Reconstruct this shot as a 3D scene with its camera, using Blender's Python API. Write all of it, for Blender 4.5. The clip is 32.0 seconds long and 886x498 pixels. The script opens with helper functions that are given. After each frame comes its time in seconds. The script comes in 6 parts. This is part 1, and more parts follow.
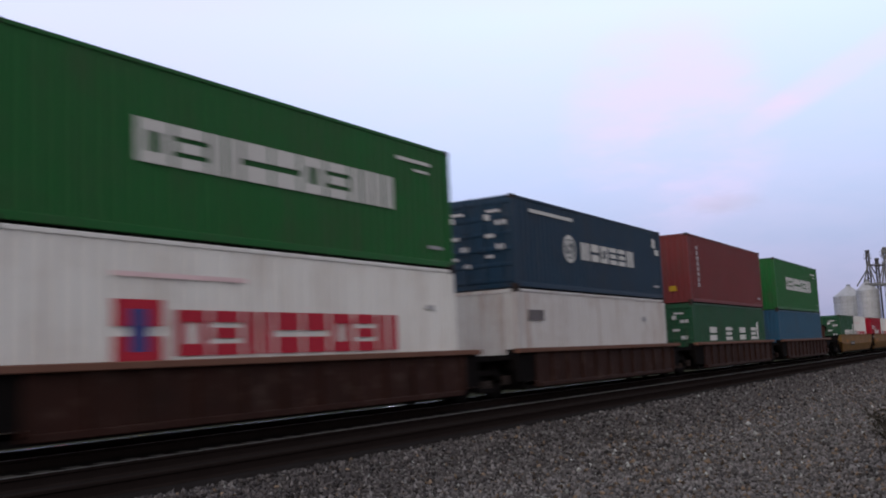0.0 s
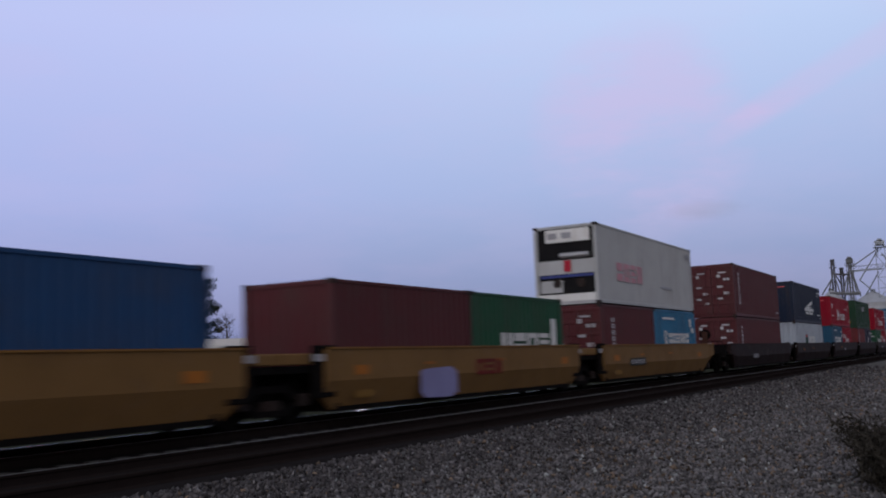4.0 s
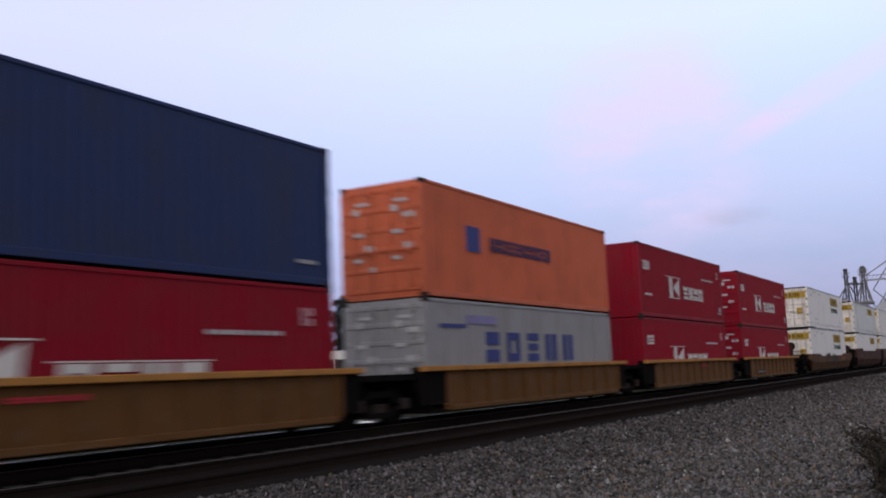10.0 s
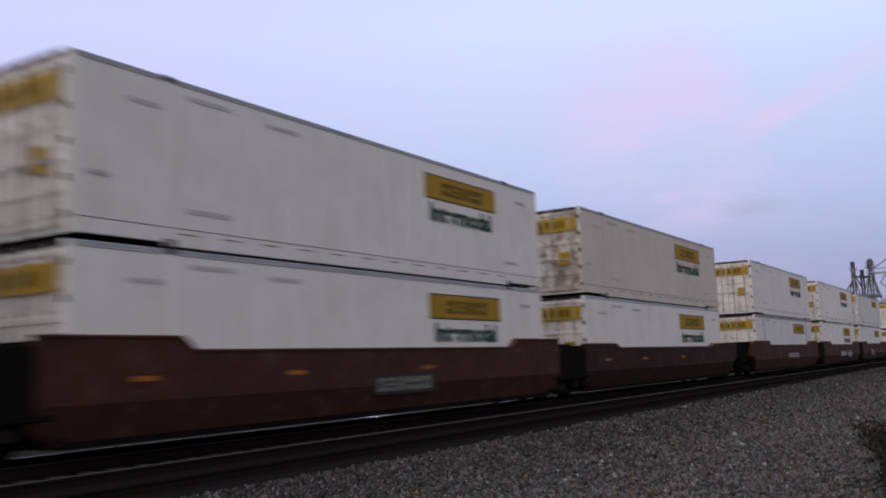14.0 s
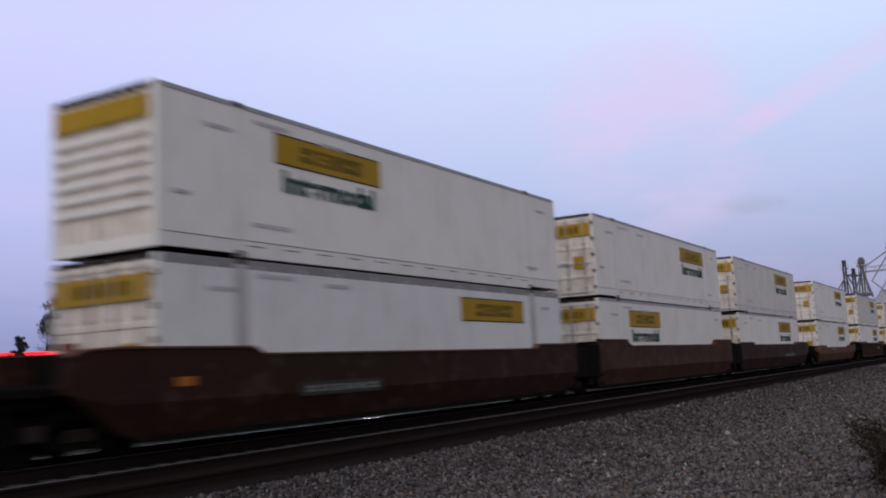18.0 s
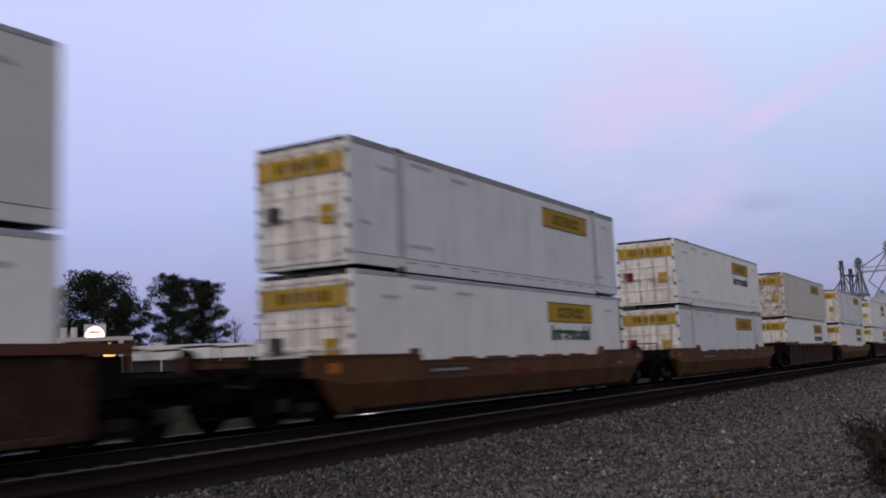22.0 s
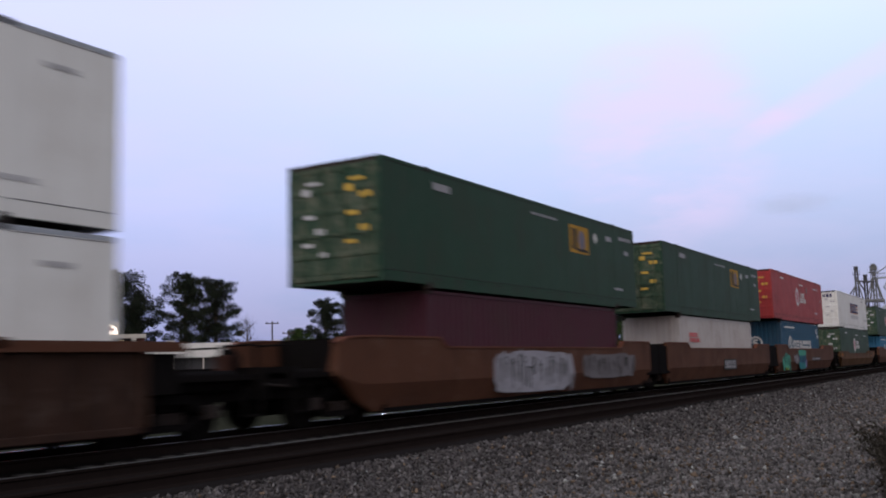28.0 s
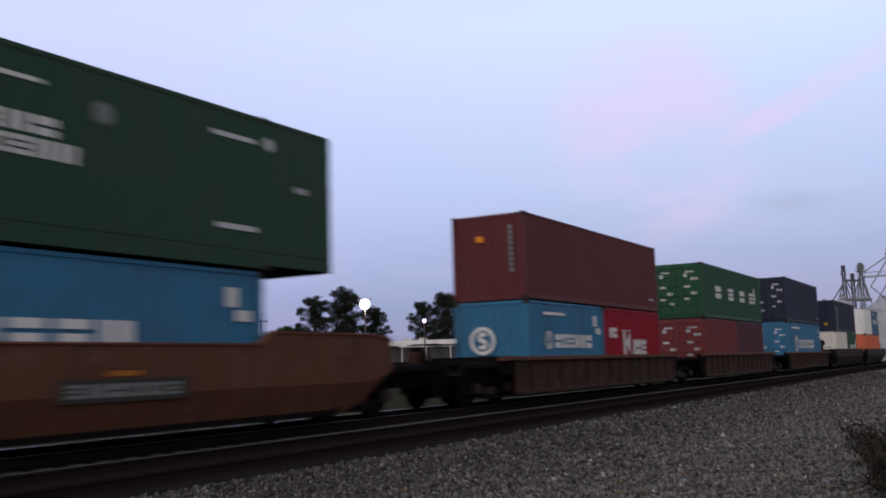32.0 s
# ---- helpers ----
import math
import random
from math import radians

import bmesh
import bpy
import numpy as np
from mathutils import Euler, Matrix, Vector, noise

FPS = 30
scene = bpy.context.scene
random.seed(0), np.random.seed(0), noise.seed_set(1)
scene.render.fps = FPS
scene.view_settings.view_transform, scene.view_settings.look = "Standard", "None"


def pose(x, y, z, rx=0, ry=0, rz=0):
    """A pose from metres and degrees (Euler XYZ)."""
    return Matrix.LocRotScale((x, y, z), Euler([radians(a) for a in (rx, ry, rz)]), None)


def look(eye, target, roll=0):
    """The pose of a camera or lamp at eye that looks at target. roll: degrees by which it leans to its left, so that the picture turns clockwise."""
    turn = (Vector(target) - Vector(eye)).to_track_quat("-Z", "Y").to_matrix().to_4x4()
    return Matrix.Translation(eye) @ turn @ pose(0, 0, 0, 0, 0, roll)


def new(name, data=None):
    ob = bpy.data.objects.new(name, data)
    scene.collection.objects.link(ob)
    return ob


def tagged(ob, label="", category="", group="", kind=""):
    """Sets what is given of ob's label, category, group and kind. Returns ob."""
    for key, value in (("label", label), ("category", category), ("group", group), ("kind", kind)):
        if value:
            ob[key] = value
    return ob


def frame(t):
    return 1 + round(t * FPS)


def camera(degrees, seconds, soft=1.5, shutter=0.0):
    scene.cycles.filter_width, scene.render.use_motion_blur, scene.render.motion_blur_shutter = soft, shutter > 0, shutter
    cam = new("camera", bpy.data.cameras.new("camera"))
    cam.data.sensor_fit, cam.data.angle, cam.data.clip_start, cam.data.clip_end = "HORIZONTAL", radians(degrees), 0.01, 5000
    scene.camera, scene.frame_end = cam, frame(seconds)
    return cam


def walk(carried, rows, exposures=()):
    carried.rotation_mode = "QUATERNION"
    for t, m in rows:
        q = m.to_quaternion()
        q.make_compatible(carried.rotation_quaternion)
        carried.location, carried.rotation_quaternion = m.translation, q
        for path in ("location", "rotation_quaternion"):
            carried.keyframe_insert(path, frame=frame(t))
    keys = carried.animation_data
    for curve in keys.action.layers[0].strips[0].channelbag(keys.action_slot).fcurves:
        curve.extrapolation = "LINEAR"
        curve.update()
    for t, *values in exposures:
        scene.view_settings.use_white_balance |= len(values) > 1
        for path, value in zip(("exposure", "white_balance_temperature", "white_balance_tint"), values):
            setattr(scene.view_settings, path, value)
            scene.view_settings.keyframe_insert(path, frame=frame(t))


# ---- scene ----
# The camera stands beside a double-track railway: x runs along the rails (the train comes from +x),
# y points across the tracks, z = 0 is the top of the rails.
EYE = (0.0, 0.0, 1.13)
cam = camera(50.0, 32.0, soft=1.9, shutter=0.4)
SWAY = [
    (0, -58.26, 6.56, 2.64),
    (0.5, -58.60, 6.67, 1.79),
    (1, -59.28, 6.73, 1.35),
    (1.5, -59.79, 6.90, 2.21),
    (2, -60.13, 6.94, 2.11),
    (2.5, -60.05, 6.85, 2.58),
    (3, -59.99, 6.75, 1.83),
    (3.5, -60.06, 6.79, 2.18),
    (4, -60.11, 6.74, 2.11),
    (4.5, -60.19, 6.68, 2.01),
    (6.5, -60.16, 7.46, 2.08),
    (7, -60.05, 7.52, 2.10),
    (7.5, -59.88, 7.51, 2.40),
    (8, -59.78, 7.56, 2.38),
    (8.5, -59.71, 7.53, 2.43),
    (9, -59.56, 7.48, 2.29),
    (9.5, -59.38, 7.40, 2.05),
    (10, -59.42, 7.43, 2.29),
    (10.5, -59.55, 7.45, 2.18),
    (11, -59.68, 7.37, 2.27),
    (11.5, -59.66, 7.29, 2.34),
    (12, -59.80, 7.37, 2.42),
    (12.5, -59.79, 7.43, 2.56),
    (13, -59.66, 7.34, 2.60),
    (13.5, -59.28, 7.22, 2.55),
    (14, -59.03, 7.12, 2.47),
    (14.5, -58.89, 7.18, 2.61),
    (16.5, -59.14, 7.31, 2.70),
    (17, -59.32, 7.21, 2.65),
    (17.5, -59.44, 7.17, 2.78),
    (18, -59.43, 7.15, 2.82),
    (18.5, -59.32, 7.09, 2.83),
    (19, -59.35, 7.07, 2.46),
    (19.5, -59.45, 7.03, 2.27),
    (20, -59.54, 6.97, 2.24),
    (20.5, -59.68, 6.93, 2.52),
    (21, -59.61, 6.86, 2.46),
    (21.5, -59.59, 6.90, 2.60),
    (22, -59.63, 6.95, 2.36),
    (22.5, -59.64, 6.96, 2.55),
    (23, -59.61, 7.05, 2.49),
    (23.5, -59.60, 7.14, 2.43),
    (24, -59.52, 7.15, 2.82),
    (24.5, -59.43, 7.03, 2.46),
    (25, -59.44, 7.04, 2.56),
    (25.5, -59.59, 7.05, 2.24),
    (26, -59.73, 7.06, 2.26),
    (26.5, -59.82, 7.05, 2.25),
    (28.5, -58.54, 7.07, 1.78),
    (29, -58.14, 7.24, 2.24),
    (29.5, -58.34, 7.29, 1.59),
    (30, -59.00, 7.06, 1.47),
    (30.5, -59.30, 6.97, 1.77),
    (31, -59.40, 6.96, 1.79),
    (31.5, -59.42, 6.91, 1.73),
    (32, -59.60, 6.94, 1.64),
]
EXPOSURE = [(0, 0.28, 6600, 12), (1, 0.25, 6500, 12), (2, -0.05, 6250, 16), (3, -0.3, 6080, 14), (4, -0.27, 6080, 14), (5.5, -0.1, 6300, 12), (7, 0.1, 6480, 14), (9, 0.05, 6450, 11), (10, 0.2, 6500, 14), (11, 0.15, 6500, 14), (12, -0.1, 6430, 16), (13, -0.1, 6380, 15), (14, 0, 6500, 16), (17, 0, 6500, 16), (18, -0.02, 6500, 16), (19, 0.04, 6550, 16), (20, -0.03, 6480, 16), (22, -0.07, 6380, 16), (23, -0.1, 6380, 16), (25, -0.07, 6420, 16), (26, -0.06, 6450, 16), (28.5, 0.24, 6520, 13), (29, 0.2, 6500, 13), (30, 0.17, 6500, 13), (32, 0.07, 6450, 13)]
walk(cam, [(t, pose(*EYE, 90 + p, r, y)) for t, y, p, r in SWAY], EXPOSURE)

# ---- world: dusk sky ----
world = bpy.data.worlds.new("dusk_sky")
scene.world = world
world.use_nodes = True


def link(tree, a, b):
    tree.links.new(a, b)


def build_sky():
    t = world.node_tree
    t.nodes.clear()
    out = t.nodes.new("ShaderNodeOutputWorld")
    bg = t.nodes.new("ShaderNodeBackground")
    bg.inputs["Strength"].default_value = 1.0
    co = t.nodes.new("ShaderNodeTexCoord")
    way = co.outputs["Generated"]
    sep = t.nodes.new("ShaderNodeSeparateXYZ")
    link(t, way, sep.inputs[0])

    def math_node(op, a, b=None, c=None, clamp=False):
        n = t.nodes.new("ShaderNodeMath")
        n.operation, n.use_clamp = op, clamp
        for i, v in enumerate((a, b, c)):
            if v is None:
                continue
            if isinstance(v, (int, float)):
                n.inputs[i].default_value = v
            else:
                link(t, v, n.inputs[i])
        return n.outputs[0]

    def toward(az, el):
        a, e = radians(az), radians(el)
        return Vector((math.sin(a) * math.cos(e), math.cos(a) * math.cos(e), math.sin(e)))

    def along(v):
        n = t.nodes.new("ShaderNodeVectorMath")
        n.operation = "DOT_PRODUCT"
        n.inputs[1].default_value = v
        link(t, way, n.inputs[0])
        return n.outputs["Value"]

    def fade(x, lo, hi):
        n = t.nodes.new("ShaderNodeMapRange")
        n.interpolation_type = "SMOOTHERSTEP"
        n.inputs["From Min"].default_value, n.inputs["From Max"].default_value = lo, hi
        link(t, x, n.inputs["Value"])
        return n.outputs["Result"]

    def ramp(fac, stops):
        n = t.nodes.new("ShaderNodeValToRGB")
        cr = n.color_ramp
        while len(cr.elements) < len(stops):
            cr.elements.new(0.5)
        for e, (p, c) in zip(cr.elements, stops):
            e.position, e.color = p, (*c, 1)
        link(t, fac, n.inputs[0])
        return n.outputs[0]

    def blend(fac, a, b):
        n = t.nodes.new("ShaderNodeMix")
        n.data_type = "RGBA"
        link(t, fac, n.inputs["Factor"])
        for key, v in (("A", a), ("B", b)):
            if isinstance(v, tuple):
                n.inputs[key].default_value = (*v, 1)
            else:
                link(t, v, n.inputs[key])
        return n.outputs["Result"]

    up = math_node("MULTIPLY_ADD", sep.outputs["Z"], 0.5, 0.5)
    violet = ramp(up, [(0.0, (0.05, 0.05, 0.07)), (0.495, (0.12, 0.14, 0.24)), (0.505, (0.18, 0.245, 0.48)), (0.5435, (0.288, 0.368, 0.665)), (0.587, (0.455, 0.525, 0.86)), (0.67, (0.60, 0.66, 0.98)), (0.76, (0.62, 0.68, 0.88)), (1.0, (0.68, 0.71, 0.77))])
    cyan = ramp(up, [(0.0, (0.05, 0.05, 0.07)), (0.495, (0.18, 0.21, 0.30)), (0.505, (0.175, 0.245, 0.40)), (0.5435, (0.28, 0.36, 0.60)), (0.587, (0.425, 0.53, 0.80)), (0.67, (0.62, 0.76, 1.0)), (0.76, (0.63, 0.71, 0.88)), (1.0, (0.68, 0.71, 0.77))])
    base = blend(fade(along(Vector((1, 0, 0))), 0.55, 1.0), violet, cyan)
    # the sky at the camera's back: greyer and dimmer to the south, warmer towards the sunset in the west
    south = ramp(up, [(0.0, (0.05, 0.05, 0.05)), (0.495, (0.10, 0.10, 0.11)), (0.505, (0.26, 0.27, 0.32)), (0.587, (0.38, 0.41, 0.49)), (0.76, (0.48, 0.52, 0.60)), (1.0, (0.64, 0.67, 0.72))])
    base = blend(fade(along(Vector((0, -1, 0))), -0.15, 0.5), base, south)
    west = math_node("MULTIPLY", fade(along(Vector((-1, 0, 0.25)).normalized()), 0.35, 1.0), 0.75)
    base = blend(west, base, (0.82, 0.82, 0.77))
    mp = t.nodes.new("ShaderNodeMapping")
    mp.inputs["Scale"].default_value = (2.0, 2.0, 6.5)
    mp.inputs["Rotation"].default_value = (radians(18), radians(-24), 0)
    link(t, way, mp.inputs[0])
    no = t.nodes.new("ShaderNodeTexNoise")
    no.inputs["Scale"].default_value, no.inputs["Detail"].default_value, no.inputs["Roughness"].default_value = 2.2, 6, 0.58
    link(t, mp.outputs[0], no.inputs[0])
    cloudy = fade(no.outputs["Fac"], 0.34, 0.66)
    # sunset-tinted veils: faint everywhere, one soft bank and one long streak
    bank = math_node("MULTIPLY", fade(along(toward(72.6, 13.0)), 0.989, 0.9999), 0.52)
    a, b = toward(77.4, 12.6), toward(87.5, 17.1)
    line = math_node("ABSOLUTE", along(a.cross(b).normalized()))
    streak = math_node("MULTIPLY", fade(line, 0.024, 0.002), fade(along((a + b).normalized()), 0.989, 0.997))
    streak = math_node("MULTIPLY", streak, 0.8)
    veil = math_node("MULTIPLY", math_node("MAXIMUM", bank, 0.13), math_node("MULTIPLY_ADD", cloudy, 0.8, 0.2))
    veil = math_node("MAXIMUM", veil, math_node("MULTIPLY", streak, math_node("MULTIPLY_ADD", cloudy, 0.5, 0.35)))
    rosy = blend(veil, base, (0.76, 0.57, 0.83))
    # the sky proper at sunset, its sun low in the west
    nish = t.nodes.new("ShaderNodeTexSky")
    nish.sky_type = "NISHITA"
    nish.sun_disc = False
    nish.sun_elevation, nish.sun_rotation = radians(1.5), radians(250)
    ns = t.nodes.new("ShaderNodeVectorMath")
    ns.operation = "SCALE"
    ns.inputs["Scale"].default_value = 0.03
    link(t, nish.outputs[0], ns.inputs[0])
    add = t.nodes.new("ShaderNodeVectorMath")
    add.operation = "ADD"
    link(t, rosy, add.inputs[0])
    link(t, ns.outputs[0], add.inputs[1])
    link(t, add.outputs[0], bg.inputs["Color"])
    link(t, bg.outputs[0], out.inputs["Surface"])


build_sky()

# the last daylight, wide and weak, from the western sky down the line
sun = new("evening_sun", bpy.data.lights.new("evening_sun", "SUN"))
sun.data.energy, sun.data.angle, sun.data.color = 1.15, radians(70), (1.0, 0.93, 0.86)
sun.matrix_world = look((-90, -16, 36), (0, 0, 0))


# ---- materials ----
MATS = {}


def material(name, base, rough=0.6, metal=0.0, dirt=0.25, dirt_colour=(0.05, 0.04, 0.035), scale=1.0, grain=0.12, bump=0.15, streak=0.0,
             vary=0.05, emit=0.0, island=False, spec=0.06, dust=0.0, dust_colour=(0.16, 0.12, 0.10), cover=0.54):
    """A weathered surface: broad stains, vertical streaks, fine grain and relief on a base colour, at real size."""
    if name in MATS:
        return MATS[name]
    m = bpy.data.materials.new(name)
    m.use_nodes = True
    t = m.node_tree
    b = t.nodes["Principled BSDF"]
    b.inputs["Metallic"].default_value = metal
    b.inputs["Specular IOR Level"].default_value = spec
    co = t.nodes.new("ShaderNodeTexCoord")
    info = t.nodes.new("ShaderNodeObjectInfo")
    shift = t.nodes.new("ShaderNodeVectorMath")
    shift.operation = "ADD"
    link(t, co.outputs["Object"], shift.inputs[0])
    ofs = t.nodes.new("ShaderNodeVectorMath")
    ofs.operation = "SCALE"
    ofs.inputs[0].default_value = (37.0, 19.0, 11.0)
    link(t, info.outputs["Random"], ofs.inputs["Scale"])
    link(t, ofs.outputs[0], shift.inputs[1])
    big = t.nodes.new("ShaderNodeTexNoise")
    big.inputs["Scale"].default_value, big.inputs["Detail"].default_value, big.inputs["Roughness"].default_value = 0.9 * scale, 6, 0.62
    link(t, shift.outputs[0], big.inputs[0])
    bigr = t.nodes.new("ShaderNodeValToRGB")
    bigr.color_ramp.elements[0].position, bigr.color_ramp.elements[1].position = 0.45, 0.78
    link(t, big.outputs["Fac"], bigr.inputs[0])
    fine = t.nodes.new("ShaderNodeTexNoise")
    fine.inputs["Scale"].default_value, fine.inputs["Detail"].default_value = 34 * scale, 4
    link(t, shift.outputs[0], fine.inputs[0])
    fac = t.nodes.new("ShaderNodeMath")
    fac.operation = "MULTIPLY"
    fac.inputs[1].default_value = dirt
    link(t, bigr.outputs[0], fac.inputs[0])
    last = fac
    if streak:
        mp = t.nodes.new("ShaderNodeMapping")
        mp.inputs["Scale"].default_value = (3.2, 3.2, 0.16)
        link(t, shift.outputs[0], mp.inputs[0])
        st = t.nodes.new("ShaderNodeTexNoise")
        st.inputs["Scale"].default_value, st.inputs["Detail"].default_value = 2.2 * scale, 5
        link(t, mp.outputs[0], st.inputs[0])
        sr = t.nodes.new("ShaderNodeValToRGB")
        sr.color_ramp.elements[0].position, sr.color_ramp.elements[1].position = 0.52, 0.80
        link(t, st.outputs["Fac"], sr.inputs[0])
        sm = t.nodes.new("ShaderNodeMath")
        sm.operation = "MULTIPLY_ADD"
        sm.use_clamp = True
        sm.inputs[1].default_value = streak
        link(t, sr.outputs[0], sm.inputs[0])
        link(t, fac.outputs[0], sm.inputs[2])
        last = sm
    mix = t.nodes.new("ShaderNodeMix")
    mix.data_type = "RGBA"
    mix.inputs["A"].default_value = (*base, 1)
    mix.inputs["B"].default_value = (*dirt_colour, 1)
    link(t, last.outputs[0], mix.inputs["Factor"])
    coat = mix
    if dust:
        dn = t.nodes.new("ShaderNodeTexNoise")
        dn.inputs["Scale"].default_value, dn.inputs["Detail"].default_value, dn.inputs["Roughness"].default_value = 2.3 * scale, 7, 0.7
        link(t, shift.outputs[0], dn.inputs[0])
        dr = t.nodes.new("ShaderNodeMapRange")
        dr.inputs["From Min"].default_value, dr.inputs["From Max"].default_value, dr.inputs["To Max"].default_value = cover, cover + 0.2, dust
        link(t, dn.outputs["Fac"], dr.inputs["Value"])
        coat = t.nodes.new("ShaderNodeMix")
        coat.data_type = "RGBA"
        coat.inputs["B"].default_value = (*dust_colour, 1)
        link(t, dr.outputs["Result"], coat.inputs["Factor"])
        link(t, mix.outputs["Result"], coat.inputs["A"])
    hsv = t.nodes.new("ShaderNodeHueSaturation")
    link(t, coat.outputs["Result"], hsv.inputs["Color"])
    val = t.nodes.new("ShaderNodeMath")
    val.operation = "MULTIPLY_ADD"
    val.inputs[1].default_value, val.inputs[2].default_value = grain * 2, 1 - grain
    link(t, fine.outputs["Fac"], val.inputs[0])
    tone = t.nodes.new("ShaderNodeMath")
    tone.operation = "MULTIPLY_ADD"
    tone.inputs[1].default_value, tone.inputs[2].default_value = vary * 2, 1 - vary
    if island:
        geo = t.nodes.new("ShaderNodeNewGeometry")
        link(t, geo.outputs["Random Per Island"], tone.inputs[0])
    else:
        link(t, info.outputs["Random"], tone.inputs[0])
    both = t.nodes.new("ShaderNodeMath")
    both.operation = "MULTIPLY"
    link(t, val.outputs[0], both.inputs[0])
    link(t, tone.outputs[0], both.inputs[1])
    link(t, both.outputs[0], hsv.inputs["Value"])
    link(t, hsv.outputs[0], b.inputs["Base Color"])
    rr = t.nodes.new("ShaderNodeMath")
    rr.operation = "MULTIPLY_ADD"
    rr.use_clamp = True
    rr.inputs[1].default_value, rr.inputs[2].default_value = 0.25, rough - 0.1
    link(t, big.outputs["Fac"], rr.inputs[0])
    link(t, rr.outputs[0], b.inputs["Roughness"])
    if bump:
        bp = t.nodes.new("ShaderNodeBump")
        bp.inputs["Strength"].default_value, bp.inputs["Distance"].default_value = bump, 0.02
        link(t, fine.outputs["Fac"], bp.inputs["Height"])
        link(t, bp.outputs[0], b.inputs["Normal"])
    if emit:
        b.inputs["Emission Color"].default_value = (*base, 1)
        b.inputs["Emission Strength"].default_value = emit
    MATS[name] = m
    return m


def paint(name, base, dirt=0.32, streak=0.42, **kw):
    return material("paint_" + name, base, rough=kw.pop("rough", 0.5), spec=kw.pop("spec", 0.14), dirt=dirt, streak=streak, bump=kw.pop("bump", 0.06), grain=0.06, dust=kw.pop("dust", 0.10), dust_colour=kw.pop("dust_colour", tuple(0.6 * c + 0.07 for c in base)), **kw)


PAINTS = {
    "green": paint("green", (0.008, 0.088, 0.020)), "white": paint("white", (0.585, 0.585, 0.575), dirt_colour=(0.30, 0.24, 0.2)),
    "blue": paint("harbour_blue", (0.016, 0.064, 0.115)), "sea_blue": paint("sea_blue", (0.024, 0.122, 0.225)), "brown": paint("brown_red", (0.115, 0.021, 0.023)),
    "dark_green": paint("dark_green", (0.0135, 0.039, 0.0215), spec=0.08), "field_green": paint("field_green", (0.018, 0.047, 0.030), spec=0.07), "oxblood": paint("oxblood", (0.066, 0.015, 0.018)), "claret": paint("claret", (0.082, 0.016, 0.019)), "reefer_grey": paint("reefer_grey", (0.335, 0.34, 0.345), dirt_colour=(0.2, 0.19, 0.18)), "forest": paint("forest", (0.010, 0.056, 0.027)), "red": paint("crimson", (0.20, 0.006, 0.017), dirt=0.25, streak=0.3, spec=0.06),
    "scarlet": paint("scarlet", (0.27, 0.028, 0.030)), "navy": paint("navy", (0.008, 0.014, 0.032)), "royal": paint("royal_blue", (0.014, 0.030, 0.098)),
    "teal": paint("teal", (0.024, 0.080, 0.155), cover=0.46, dirt=0.5, streak=0.5, dirt_colour=(0.05, 0.07, 0.08), dust=0.55, dust_colour=(0.075, 0.14, 0.20), scale=0.6), "orange": paint("orange", (0.48, 0.112, 0.052)),
    "grey": paint("sea_grey", (0.235, 0.24, 0.255), dirt_colour=(0.13, 0.11, 0.1)), "steel_grey": paint("steel_grey", (0.30, 0.33, 0.37)), "maroon": paint("maroon", (0.05, 0.012, 0.022)),
    "cream": paint("cream", (0.50, 0.475, 0.43), dirt_colour=(0.30, 0.25, 0.2)), "stained": paint("rust_stained_white", (0.42, 0.415, 0.42), dirt=0.5, streak=0.7, dirt_colour=(0.22, 0.14, 0.10), scale=0.7), "ash": paint("ash_white", (0.54, 0.535, 0.525), dirt_colour=(0.32, 0.29, 0.26)), "silver": paint("silver", (0.555, 0.575, 0.58), streak=0.4, dirt_colour=(0.3, 0.3, 0.3)),
    "mid_blue": paint("mid_blue", (0.010, 0.045, 0.125)), "deep": paint("deep_blue", (0.008, 0.028, 0.055)),
    "grimy": paint("rust_streaked_white", (0.63, 0.605, 0.56), dirt=0.5, streak=0.75, dirt_colour=(0.17, 0.10, 0.065), scale=1.6),
    "scabby": paint("rust_scabbed_white", (0.56, 0.53, 0.48), dirt=0.6, streak=0.7, dirt_colour=(0.16, 0.09, 0.055), scale=1.1, dust=0.9, dust_colour=(0.12, 0.06, 0.035), cover=0.45),
    "rail_grey": paint("dull_rail_grey", (0.22, 0.22, 0.23)), "post_grey": paint("dull_post_grey", (0.40, 0.405, 0.40), streak=0.6),
    "dusty_green": paint("dusty_green", (0.022, 0.05, 0.030), dirt=0.5, streak=0.5, dirt_colour=(0.05, 0.055, 0.04), dust=0.7, dust_colour=(0.13, 0.13, 0.095), cover=0.46),
    "dingy": paint("dingy_white", (0.37, 0.35, 0.35), dirt=0.4, streak=0.5, dirt_colour=(0.2, 0.16, 0.14)),
    "bright": paint("bright_white", (0.645, 0.65, 0.635), dirt=0.22, streak=0.3, dirt_colour=(0.34, 0.30, 0.26)),
}
BLACK = material("black_rubber", (0.008, 0.008, 0.009), rough=0.7, dirt=0.2)
# near-black steel for trucks, end platforms, well floors and joints between cars
NEAR_BLACK = material("near_black_steel", (0.0058, 0.0052, 0.0053), spec=0.02, rough=0.85, dirt=0.5, dirt_colour=(0.0105, 0.0085, 0.0078))
CAST = material("worn_casting", (0.025, 0.02, 0.019), rough=0.6, dirt=0.5, dirt_colour=(0.05, 0.02, 0.013))
ROD = material("galvanised_rod", (0.32, 0.32, 0.33), rough=0.45, metal=0.6, dirt=0.3)
UNDER = material("dark_floor_steel", (0.03, 0.027, 0.026), rough=0.8)
